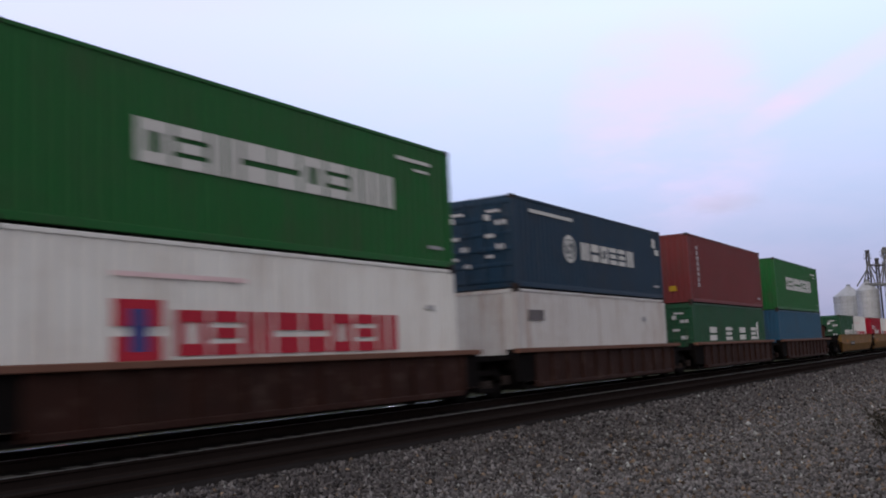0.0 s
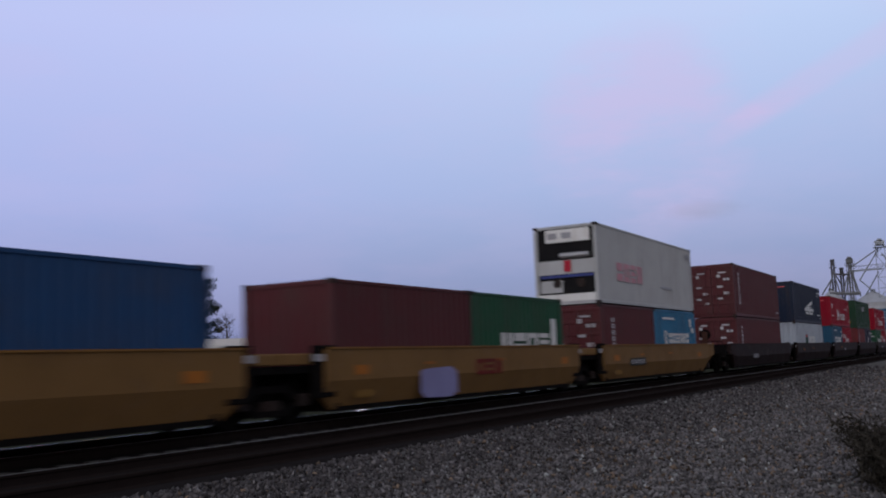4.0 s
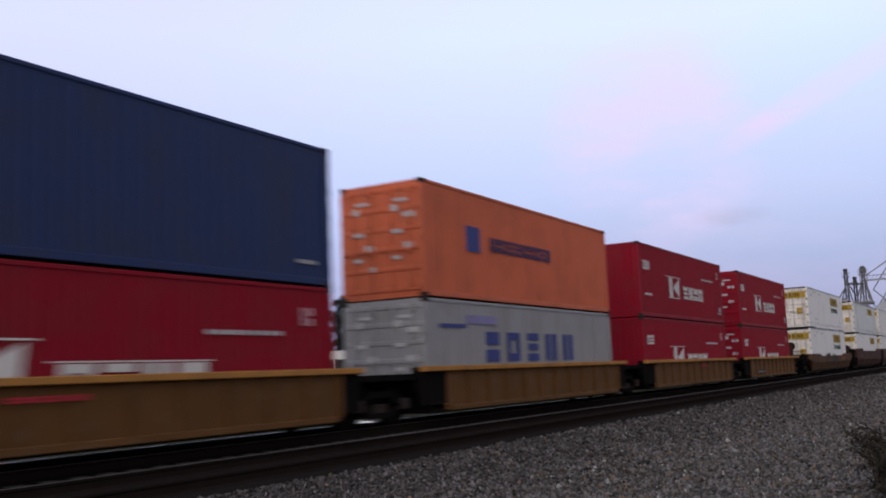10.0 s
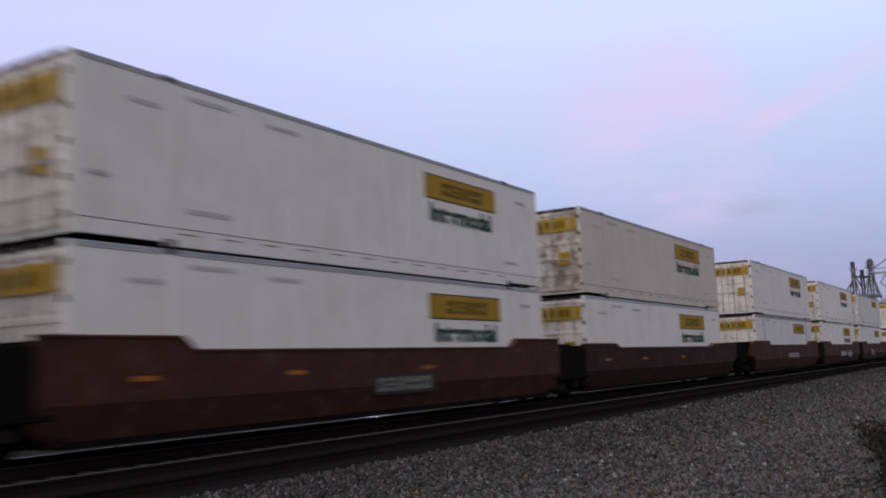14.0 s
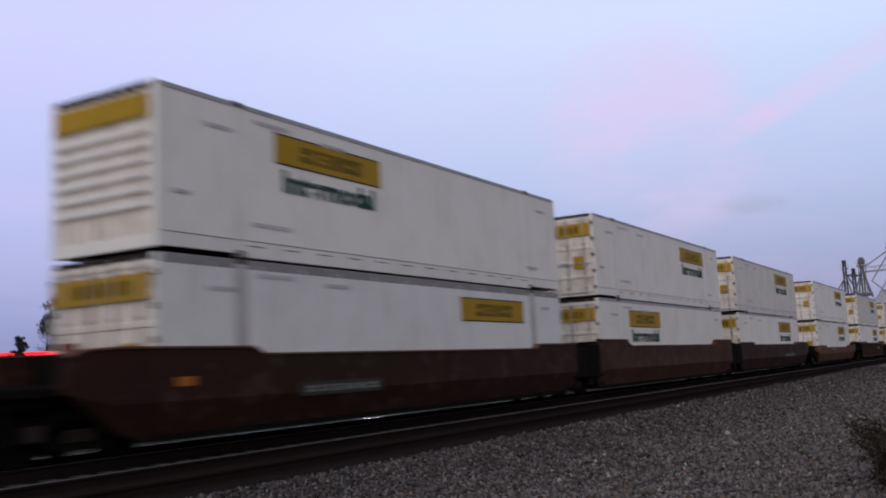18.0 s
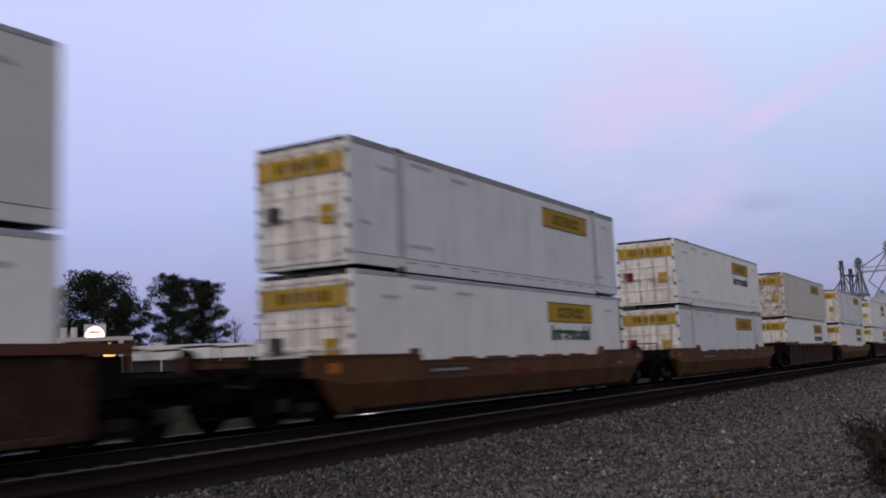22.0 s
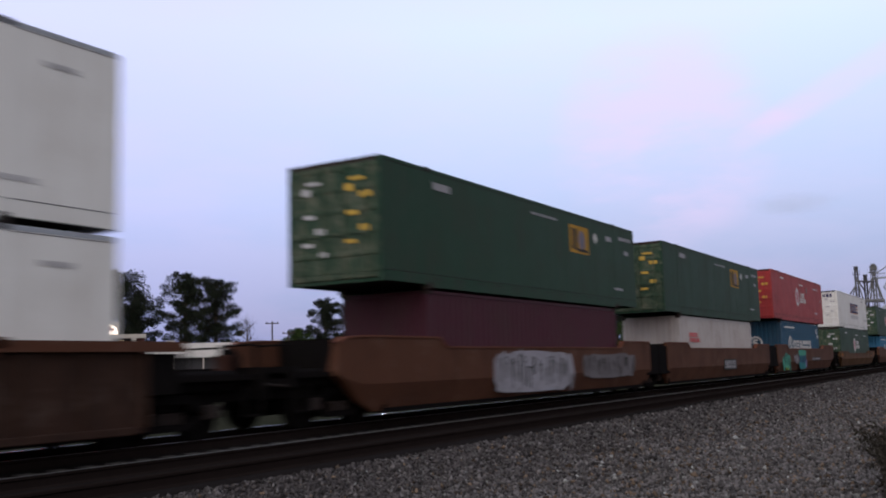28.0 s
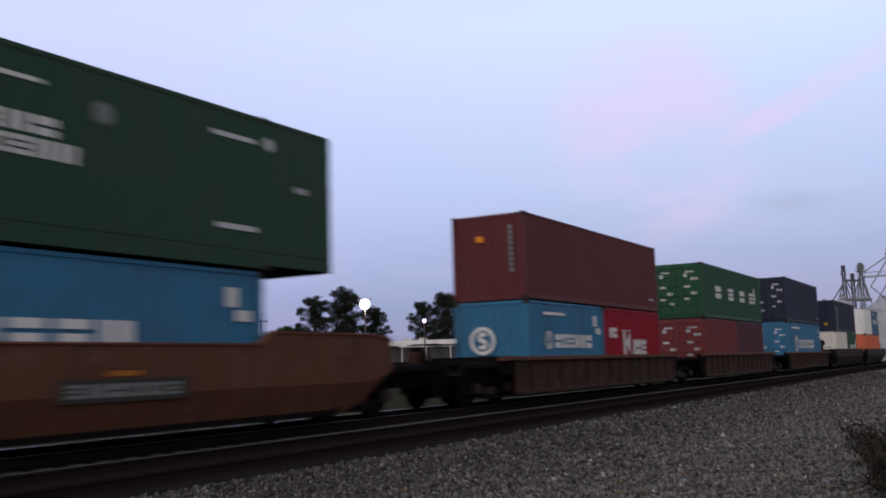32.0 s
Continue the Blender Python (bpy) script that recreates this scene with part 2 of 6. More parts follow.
INK = {
    "white": material("white_marking", (0.50, 0.50, 0.49), rough=0.6, dirt=0.2, dirt_colour=(0.3, 0.28, 0.26), bump=0),
    "red": material("red_marking", (0.34, 0.022, 0.04), rough=0.6, dirt=0.15, bump=0), "blue": material("blue_marking", (0.045, 0.058, 0.185), rough=0.6, dirt=0.15, bump=0),
    "yellow": material("yellow_banner", (0.32, 0.20, 0.018), rough=0.55, dirt=0.5, dirt_colour=(0.17, 0.12, 0.025), bump=0),
    "amber": material("dull_amber_reflector", (0.30, 0.105, 0.018), rough=0.6, dirt=0.5, bump=0), "olive": material("olive_banner_mark", (0.085, 0.058, 0.012), rough=0.6, dirt=0.4, dirt_colour=(0.3, 0.2, 0.03), bump=0),
    "mustard": material("mustard_marking", (0.36, 0.20, 0.03), rough=0.6, dirt=0.3, bump=0), "ochre": material("ochre_faded", (0.46, 0.30, 0.06), rough=0.6, dirt=0.3, bump=0),
    "umber": material("umber_marking", (0.15, 0.08, 0.02), rough=0.6, bump=0), "maroon": material("maroon_marking", (0.11, 0.015, 0.013), rough=0.6, bump=0),
    "black": material("black_marking", (0.03, 0.03, 0.028), rough=0.6, bump=0), "pine": material("dark_green_marking", (0.020, 0.058, 0.044), rough=0.6, bump=0),
    "grey": material("grey_marking", (0.28, 0.28, 0.30), rough=0.6, bump=0), "orange": material("orange_marking", (0.62, 0.22, 0.02), rough=0.6, bump=0),
    "slate": material("slate_marking", (0.14, 0.13, 0.17), rough=0.6, bump=0), "navy": material("navy_marking", (0.03, 0.03, 0.09), rough=0.6, bump=0), "pink": material("pale_pink_marking", (0.6, 0.45, 0.47), rough=0.6, bump=0),
    "mint": material("mint_spray_paint", (0.055, 0.27, 0.20), rough=0.6, bump=0), "cyan": material("teal_spray_paint", (0.020, 0.16, 0.17), rough=0.6, bump=0),
    "spray": material("silver_spray_paint", (0.27, 0.265, 0.30), rough=0.5, dirt=0.7, bump=0), "lime": material("lime_spray_paint", (0.2, 0.42, 0.06), rough=0.6, bump=0),
    "faded": material("faded_red_marking", (0.48, 0.10, 0.11), rough=0.6, bump=0),
    "faint": material("faint_grey_print", (0.40, 0.40, 0.42), rough=0.6, bump=0), "seam": material("dark_seam", (0.16, 0.16, 0.17), rough=0.7, bump=0),
    "rose": material("rose_marking", (0.46, 0.24, 0.28), rough=0.6, bump=0),
    "smudge": material("smudged_grey_spray_paint", (0.125, 0.115, 0.125), rough=0.6, dirt=0.7, bump=0), "dim": material("dim_grey_marking", (0.15, 0.16, 0.16), rough=0.6, dirt=0.3, bump=0),
    "haze": material("dim_grey_spray_paint", (0.115, 0.095, 0.105), rough=0.6, dirt=0.6, bump=0), "ink_blue": material("dark_blue_spray_paint", (0.022, 0.06, 0.12), rough=0.6, bump=0),
    "lilac": material("lilac_spray_paint", (0.20, 0.19, 0.34), rough=0.6, bump=0),
}
CAR = {
    "rust": material("rust_brown_car", (0.049, 0.0205, 0.0145), rough=0.62, dirt=0.6, dirt_colour=(0.022, 0.0125, 0.0105), streak=0.5, bump=0.1, dust=0.5, dust_colour=(0.12, 0.085, 0.075), cover=0.52),
    "sienna": material("sienna_brown_car", (0.078, 0.034, 0.0205), rough=0.62, dirt=0.55, dirt_colour=(0.035, 0.017, 0.013), streak=0.45, bump=0.1, dust=0.45, dust_colour=(0.13, 0.085, 0.065)),
    "umber": material("umber_car", (0.026, 0.011, 0.0085), rough=0.62, dirt=0.6, dirt_colour=(0.015, 0.010, 0.009), streak=0.4, bump=0.1, dust=0.3),
    "yellow": material("ochre_yellow_car", (0.15, 0.083, 0.030), rough=0.58, dirt=0.45, dirt_colour=(0.08, 0.045, 0.018), streak=0.3, bump=0.06, dust=0.22),
    "tan": material("tan_ribbed_car", (0.102, 0.048, 0.017), rough=0.6, dirt=0.7, dirt_colour=(0.06, 0.034, 0.016), streak=0.4, bump=0.08, dust=0.28),
    "copper": material("copper_brown_car", (0.082, 0.041, 0.019), rough=0.6, dirt=0.65, dirt_colour=(0.03, 0.017, 0.010), streak=0.35, bump=0.08, dust=0.25),
    "soil": material("soiled_brown_car", (0.034, 0.0185, 0.0135), rough=0.65, dirt=0.75, dirt_colour=(0.014, 0.010, 0.009), streak=0.55, bump=0.1, dust=0.4),
    "black": material("blackish_brown_car", (0.012, 0.0075, 0.008), rough=0.6, dirt=0.5, dirt_colour=(0.03, 0.013, 0.011), streak=0.4, bump=0.08, dust=0.28),
}
EDGE = {k: material(k + "_worn_edge", c, rough=0.6, dirt=0.5, dirt_colour=(0.07, 0.04, 0.03), bump=0.1, dust=0.4, scale=1.6) for k, c in
        (("rust", (0.09, 0.033, 0.02)), ("sienna", (0.12, 0.045, 0.028)), ("umber", (0.125, 0.062, 0.045)), ("yellow", (0.18, 0.09, 0.025)), ("tan", (0.32, 0.15, 0.04)), ("soil", (0.075, 0.032, 0.02)), ("copper", (0.10, 0.04, 0.02)), ("black", (0.026, 0.016, 0.015)))}


# ---- mesh helpers ----
class Shape:
    """Collects corners and faces for one mesh."""

    def __init__(self):
        self.v, self.f = [], []

    def quad(self, *pts):
        n = len(self.v)
        self.v += pts
        self.f.append(tuple(range(n, n + len(pts))))
        return self

    def box(self, x0, x1, y0, y1, z0, z1, c=0.0):
        """A box; c cuts its long edges to a chamfer across x."""
        if c:
            ring = [(y0 + c, z0), (y1 - c, z0), (y1, z0 + c), (y1, z1 - c), (y1 - c, z1), (y0 + c, z1), (y0, z1 - c), (y0, z0 + c)]
        else:
            ring = [(y0, z0), (y1, z0), (y1, z1), (y0, z1)]
        return self.bar(x0, x1, ring)

    def bar(self, x0, x1, ring):
        """A profile (y, z) drawn along x."""
        n, k = len(self.v), len(ring)
        self.v += [(x0, y, z) for y, z in ring] + [(x1, y, z) for y, z in ring]
        self.f += [(n + i, n + (i + 1) % k, n + k + (i + 1) % k, n + k + i) for i in range(k)]
        self.f += [tuple(n + i for i in reversed(range(k))), tuple(n + k + i for i in range(k))]
        return self

    def rod(self, a, b, r, k=8, r2=None):
        a, b = Vector(a), Vector(b)
        r2 = r if r2 is None else r2
        d = (b - a).normalized()
        s = d.orthogonal().normalized()
        u = d.cross(s)
        n = len(self.v)
        for p, q in ((a, r), (b, r2)):
            self.v += [tuple(p + (s * math.cos(6.2832 * i / k) + u * math.sin(6.2832 * i / k)) * q) for i in range(k)]
        self.f += [(n + i, n + (i + 1) % k, n + k + (i + 1) % k, n + k + i) for i in range(k)]
        self.f += [tuple(n + i for i in reversed(range(k))), tuple(n + k + i for i in range(k))]
        return self

    def mesh(self, name, mat):
        me = bpy.data.meshes.new(name)
        me.from_pydata(self.v, [], self.f)
        me.materials.append(mat)
        me.update()
        return me


MESHES = {}


def part(name, shape, mat, parent, label="", key=None, at=None):
    """Links a shape as one mesh object under a thing or a part; alike pieces (same key) share their mesh."""
    if key is not None and key in MESHES:
        me = MESHES[key]
    else:
        me = (shape() if callable(shape) else shape).mesh(name, mat)
        if key is not None:
            MESHES[key] = me
    ob = new(name, me)
    ob.parent = parent
    if at is not None:
        ob.location = at
    if label:
        ob["label"] = label
    return ob


def thing(name, label, category, group="", kind=""):
    return tagged(new(name), label, category, group, kind)


def solid(name, shape, mat, label, category, group="", kind=""):
    return tagged(new(name, shape.mesh(name, mat)), label, category, group, kind)


# ---- train running: distance that the train has come since the start ----
TRACK_Y = 12.975
BED_Z = 0.36


def run(t):
    return 26.269 * t - 0.00767 * t * t


MOVERS = []


def rides(ob, u, z):
    """ob belongs to the train; u: its place along the track at the start."""
    ob.matrix_world = pose(u, TRACK_Y, z)
    MOVERS.append((ob, u, z))
    return ob


# ---- markings ----
# plain bars and frames that stand in for lettering: boxes (u0, u1, v0, v1) of the unit square
STAMPS = (
    ((0, 1, 0, 0.26), (0.06, 0.94, 0.38, 0.62), (0, 1, 0.74, 1)),
    ((0, 0.3, 0, 1), (0.7, 1, 0, 1), (0.3, 0.7, 0, 0.26), (0.3, 0.7, 0.74, 1)),
    ((0, 1, 0, 0.4), (0, 1, 0.56, 1)),
    ((0, 0.42, 0, 1), (0.58, 1, 0, 1)),
)


def block_row(x0, x1, z0, z1, n, gap=0.22, lean=0.0, y=0.0, notch=True):
    """A row of n plain stencil blocks, some with slits, as marks are seen from afar."""
    s = Shape()
    step = (x1 - x0) / n
    wd = step * (1 - gap)
    first = n + int(abs(x0) * 7 + abs(z0) * 10)
    h = z1 - z0
    for i in range(n):
        a = x0 + i * step + step * gap / 2
        for u0, u1, p, q in (STAMPS[(i * 3 + first + i // 4) % 4] if notch else ((0, 1, 0, 1),)):
            za, zb = z0 + p * h, z0 + q * h
            da, db = lean * p * h, lean * q * h
            b, e = a + u0 * wd, a + u1 * wd
            ring = [(b + da, y, za), (e + da, y, za), (e + db, y, zb), (b + db, y, zb)]
            n0 = len(s.v)
            s.v += ring + [(px, py + 0.004, pz) for px, py, pz in ring]
            s.f += [(n0, n0 + 1, n0 + 2, n0 + 3), (n0 + 7, n0 + 6, n0 + 5, n0 + 4)] + [(n0 + k, n0 + 4 + k, n0 + 4 + (k + 1) % 4, n0 + (k + 1) % 4) for k in range(4)]
    return s


def disc(cx, cz, r, y, k=20, hole=0.0, squash=1.0, turn=0.0):
    s = Shape()
    ring = [(cx + r * squash * math.cos(turn + 6.28319 * i / k), cz + r * math.sin(turn + 6.28319 * i / k)) for i in range(k)]
    if not hole:
        s.v = [(x, y, z) for x, z in ring] + [(x, y + 0.004, z) for x, z in ring]
        s.f = [tuple(range(k)), tuple(reversed(range(k, 2 * k)))] + [(i, k + i, k + (i + 1) % k, (i + 1) % k) for i in range(k)]
    else:
        inn = [(cx + (x - cx) * hole, cz + (z - cz) * hole) for x, z in ring]
        s.v = [(x, y, z) for x, z in ring] + [(x, y, z) for x, z in inn] + [(x, y + 0.004, z) for x, z in ring]
        s.f = [(i, (i + 1) % k, k + (i + 1) % k, k + i) for i in range(k)] + [(i, 2 * k + i, 2 * k + (i + 1) % k, (i + 1) % k) for i in range(k)]
    return s


def swirl(s, cx, cz, q, y, thick):
    """An S-shaped band of height about 2q, laid into the middle of a round mark."""
    path = [(0, q / 2, math.radians(25 + 27.2 * i)) for i in range(10)] + [(0, -q / 2, math.radians(90 - 24.5 * i)) for i in range(1, 11)]
    base = len(s.v)
    for i, (px, pz, a) in enumerate(path):
        for r in ((q / 2 - thick / 2, q / 2 + thick / 2) if i < 10 else (q / 2 + thick / 2, q / 2 - thick / 2)):
            s.v.append((cx + px + r * math.cos(a), y, cz + pz + r * math.sin(a)))
    s.f += [(base + 2 * i, base + 2 * i + 1, base + 2 * i + 3, base + 2 * i + 2) for i in range(len(path) - 1)]
    return s


def plate(x0, x1, z0, z1, y):
    return Shape().box(x0, x1, y, y + 0.004, z0, z1)


FONT_MESH = {}


def word_mesh(text, width, height, mat):
    if text not in FONT_MESH:
        cu = bpy.data.curves.new("word", "FONT")
        cu.body = text
        cu.extrude = 0.003
        cu.offset = 0.045
        tmp = new("word", cu)
        bpy.context.view_layer.update()
        me = bpy.data.meshes.new_from_object(tmp.evaluated_get(bpy.context.evaluated_depsgraph_get()))
        bpy.data.objects.remove(tmp)
        co = np.array([v.co for v in me.vertices])
        lo, hi = co.min(0), co.max(0)
        for v in me.vertices:
            x, yy, z = v.co
            v.co = ((x - lo[0]) / (hi[0] - lo[0]) * width, z, (yy - lo[1]) / (hi[1] - lo[1]) * height)
        me.materials.clear()
        me.materials.append(mat)
        FONT_MESH[text] = me
    return FONT_MESH[text]


def marks(box, brand, l, w, h):
    """Painted marks of a container on its near side; x from its left end, z from its bottom."""
    flush = -w / 2 - 0.006
    o = -l / 2
    count = []

    def lifted():
        """Each mark lies a hair above the one before it."""
        count.append(1)
        return flush - 0.001 * len(count)

    def put(name, shape, ink, key=None, label=""):
        ob = part(name, shape, INK[ink], box, label, key=(brand, l, h, name, ink, key))
        if name == "marking":
            ob["kind"] = "stuff"
        return ob

    def row(x0, x1, z0, z1, n, ink, name="marking", **kw):
        put(name, block_row(o + x0, o + x1, z0, z1, n, y=lifted(), **kw), ink, key=(x0, z0))

    def bar(x0, x1, z0, z1, ink, name="marking", label=""):
        put(name, plate(o + x0, o + x1, z0, z1, lifted()), ink, key=(x0, z0), label=label)

    small = l < 7
    y = lifted()
    if brand == "green_line":
        row(2.55, 9.75, 1.2, 1.92, 9, "white", gap=0.1)
        bar(9.9, 11.3, h - 0.52, h - 0.44, "white")
        bar(10.6, 11.2, h - 0.72, h - 0.66, "white")
    elif brand == "red_mark":
        if small:
            row(0.5, 0.95, 0.95, 1.5, 1, "navy", notch=False)
            row(1.3, 5.6, 0.95, 1.38, 8, "red", gap=0.16)
            bar(0.5, 2.6, 2.0, 2.08, "pink")
        else:
            row(2.1, 3.1, 0.94, 1.9, 1, "red", gap=0.02, notch=True)
            bar(2.42, 2.78, 1.08, 1.75, "blue")
            row(3.3, 9.7, 1.0, 1.75, 8, "red", gap=0.12)
            bar(2.1, 5.0, 2.25, 2.33, "pink")
            bar(10.9, 11.2, 1.9, 2.0, "grey")
    elif brand == "ring":
        if small:
            put("ring_mark", swirl(disc(o + 1.45, 1.42, 0.28, lifted(), hole=0.74), o + 1.45, 1.42, 0.135, y, 0.085), "white")
            row(1.85, 4.9, 1.18, 1.6, 6, "white", gap=0.2)
            bar(1.1, 2.7, h - 0.42, h - 0.33, "white")
        else:
            rx, rr = (2.5, 0.54) if h > 2.7 else (3.66, 0.43)
            rz = h - 1.42 if h > 2.7 else h - 1.28
            put("ring_mark", swirl(disc(o + rx, rz, rr, lifted(), hole=0.74), o + rx, rz, rr * 0.48, y, rr * 0.3), "white")
            row(rx + 0.8, 9.2, rz - 0.28, rz + 0.28, 6, "white", gap=0.22)
            bar(1.0, 4.0, h - 0.42, h - 0.32, "white")
        bar(l - 1.0, l - 0.7, h - 0.7, h - 0.35, "white")
        bar(l - 0.75, l - 0.35, h - 0.95, h - 0.75, "white")
    elif brand == "four_letters":
        if small:
            row(1.6, 5.0, 0.98, 1.5, 4, "white", gap=0.12)
            bar(5.1, 5.5, 0.98, 1.95, "white")
        else:
            for i, x in enumerate((2.2, 4.7, 7.1, 9.2)):
                row(x, x + 1.05, 1.0, 1.58, 1, "white", gap=0.0)
            bar(10.35, 10.68, 1.0, 1.85, "white")
    elif brand == "two_words":
        k = 0.5 if small else 1.0
        z = 0.95 if small else (h - 1.98)
        xa, xb, yy = o + 3.7 * k, o + 5.0 * k, lifted()
        xm, xs = xa + 0.42 * k, xa + 0.5 * k
        wedge = Shape().box(xa, xm, yy, yy + 0.004, z, z + 0.82).quad((xs, yy, z + 0.42), (xb, yy, z), (xb + 0.1 * k, yy, z + 0.82))
        wedge.box(xa - 0.45 * k, xb + 0.3 * k, yy, yy + 0.004, z + 0.84, z + 0.87).box(xa - 0.12 * k, xb + 0.12 * k, yy, yy + 0.004, z - 0.04, z - 0.005)
        put("wedge_mark", wedge, "white")
        row(5.6 * k, 8.7 * k, z, z + 0.5, 4, "white", gap=0.2)
        bar(5.5 * k, 8.75 * k, z + 0.52, z + 0.545, "white")
        row(0.42, 1.2, h - 1.05, h - 0.7, 2, "white", gap=0.12)
        if not small:
            row(8.6, 10.6, h - 1.0, h - 0.92, 9, "faint", gap=0.25, notch=False)
            row(11.15, 11.55, h - 0.8, h - 0.45, 2, "rose", gap=0.3)
            bar(0.5, 1.3, 0.85, 0.93, "white")
            bar(11.3, 11.7, 0.55, 0.75, "grey")
    elif brand == "orange_line":
        bar(2.1, 2.85, h - 1.62, h - 0.95, "blue")
        row(3.4, 7.4, h - 1.52, h - 1.14, 11, "navy", gap=0.2)
    elif brand == "five_letters":
        row(2.7, 9.0, 1.02, 1.8, 5, "blue", gap=0.38)
        bar(0.6, 1.9, h - 0.72, h - 0.62, "blue")
        bar(1.9, 3.6, h - 0.6, h - 0.38, "lilac")
    elif brand == "corner_mark":
        bar(0.45, 1.28, h - 0.75, h - 0.32, "red")
        row(1.32, 3.65, h - 0.75, h - 0.34, 5, "white", gap=0.12)
    elif brand == "sail":
        s = Shape()
        k = 0.42 if small else 1.0
        s.quad((o + 5.3 * k, y, 1.25), (o + 8.0 * k, y, 1.75), (o + 7.9 * k, y, 1.45), (o + 6.4 * k, y, 1.3))
        s.quad((o + 5.0 * k, y, 1.22), (o + 7.6 * k, y, 1.30), (o + 7.4 * k, y, 1.18), (o + 5.2 * k, y, 1.15))
        put("sail_mark", s, "white")
        row(4.5 * k, 8.4 * k, 0.9, 1.14, 6, "white", gap=0.12, notch=False)
        row(4.9 * k, 8.1 * k, 0.68, 0.84, 9, "white", gap=0.15, notch=False)
        bar(l - 1.7, l - 0.15, h - 0.5, h - 0.4, "white")
        bar(l - 1.7, l - 1.0, h - 0.72, h - 0.64, "white")
        bar(l - 2.2, l - 0.3, 0.66, 0.73, "white")
    elif brand == "three_letters":
        put("round_mark", disc(o + 4.4, 1.36, 0.42, lifted(), squash=1.2), "pine")
        bar(4.0, 4.8, 1.55, 1.72, "red")
        bar(4.0, 4.8, 1.0, 1.1, "white")
        row(5.3, 8.0, 1.08, 1.62, 3, "white", gap=0.14)
    elif brand == "reefer":
        row(1.86, 4.95, 0.9, 1.58, 4, "rose", gap=0.22)
        bar(7.3, 8.9, 0.85, 0.95, "grey")
        bar(11.2, 11.8, h - 0.5, h - 0.3, "grey")
    elif brand == "upright":
        u = put("upright_marking", block_row(0, 1.8, 0, 0.26, 8, y=0, gap=0.3), "faint")
        u.matrix_basis = pose(o + 1.05, y, h - 0.45, 0, 90, 0)
    elif brand == "small_mark":
        row(5.1, 7.4, h - 1.0, h - 0.6, 6, "grey", gap=0.2)
    elif brand == "red_block":
        row(1.2, 2.5, 1.72, 1.9, 6, "faded", gap=0.12)
        row(1.3, 2.75, 1.5, 1.66, 7, "faded", gap=0.12)
    elif brand == "grey_tank":
        bar(0.6, 1.6, 1.7, 2.0, "smudge")
        bar(9.6, 10.0, 1.75, 1.9, "grey")
    elif brand in ("yellow_side", "yellow_only", "yellow_front"):
        a = 2.98 if brand == "yellow_front" else 9.96
        bar(a, a + 3.58, 1.95, 2.5, "yellow", "banner", "yellow banner with black marks")
        tagged(part("banner_mark", block_row(o + a + 0.75, o + a + 2.85, 2.06, 2.38, 7, gap=0.16, lean=0.18, y=lifted()), INK["olive"], box, key=("bb", a, l)), kind="stuff")
        part("banner_edge", plate(o + a, o + a + 3.58, 2.5, 2.53, lifted()).box(o + a, o + a + 3.58, lifted(), y + 0.003, 1.92, 1.95), INK["black"], box, key=("be", a, l))
        if brand != "yellow_only":
            ob = new("lettering", word_mesh("Intermodal", 3.1, 0.46, INK["pine"]))
            ob.parent = box
            ob.location = (o + a + 0.22, y, 1.37)
            ob["label"] = "dark green lettering"
        for x, z, d in ((1.1, h - 0.6, 0.9), (2.4, h - 0.32, 1.3), (4.4, h - 0.4, 1.1), (2.3, 0.62, 1.4), (13.9, 0.6, 1.0), (14.8, h - 0.55, 0.7), (0.35, 1.0, 0.5)):
            put("small_print", block_row(o + x, o + x + d * 0.8, z, z + 0.08, 7, y=lifted(), gap=0.25, notch=False), "faint", key=(x, z))["kind"] = "stuff"
    elif brand == "shield":
        hexa = disc(o + 7.25 if l > 14 else o + 5.4, 1.58, 0.62, lifted(), k=6, squash=0.95, turn=0.5236)
        put("shield_mark", hexa, "white")
        bar(6.86, 7.64, 1.24, 1.92, "rose")
        bar(7.08, 7.44, 1.61, 1.69, "red")
        bar(7.08, 7.44, 1.47, 1.55, "red")
        bar(6.8, 7.7, 1.57, 1.60, "white")
        row(8.2, 9.6, 1.62, 1.9, 3, "white", gap=0.2)
        row(8.0, 9.95, 1.28, 1.56, 5, "white", gap=0.2)
        bar(8.0, 9.3, h - 0.52, h - 0.45, "white")
        bar(12.75, 13.85, h - 0.56, h - 0.47, "faint")
        put("round_mark", disc(o + 14.25, h - 0.5, 0.13, lifted(), k=10), "faint")
        put("small_shield", disc(o + 10.4, h - 0.72, 0.2, lifted(), k=6, turn=0.5236), "dim")
        bar(15.0, 15.4, h - 1.32, h - 1.2, "grey")
        bar(12.85, 13.9, 0.68, 0.78, "faint")
        bar(2.4, 3.3, h - 0.42, h - 0.32, "white")
    elif brand == "yellow_square":
        bar(10.35, 11.85, 1.62, 2.5, "mustard", "square_mark", "orange-yellow square mark")
        put("round_mark", disc(o + 11.3, 2.05, 0.34, lifted(), squash=0.8, k=9), "slate")
        bar(10.95, 11.75, 1.68, 1.78, "black")
        row(10.5, 10.95, 1.72, 2.4, 1, "black", gap=0.0)
        put("white_disc", disc(o + 12.45, 2.24, 0.2, lifted(), k=4), "white")
        row(7.6, 9.4, h - 0.42, h - 0.35, 9, "grey", gap=0.2, notch=False)
        row(14.6, 15.8, h - 0.5, h - 0.38, 6, "grey", gap=0.2, notch=False)
        bar(13.4, 13.9, 2.25, 2.42, "grey")
        bar(15.1, 15.5, 1.9, 2.05, "grey")
        bar(14.0, 14.8, 0.62, 0.7, "grey")
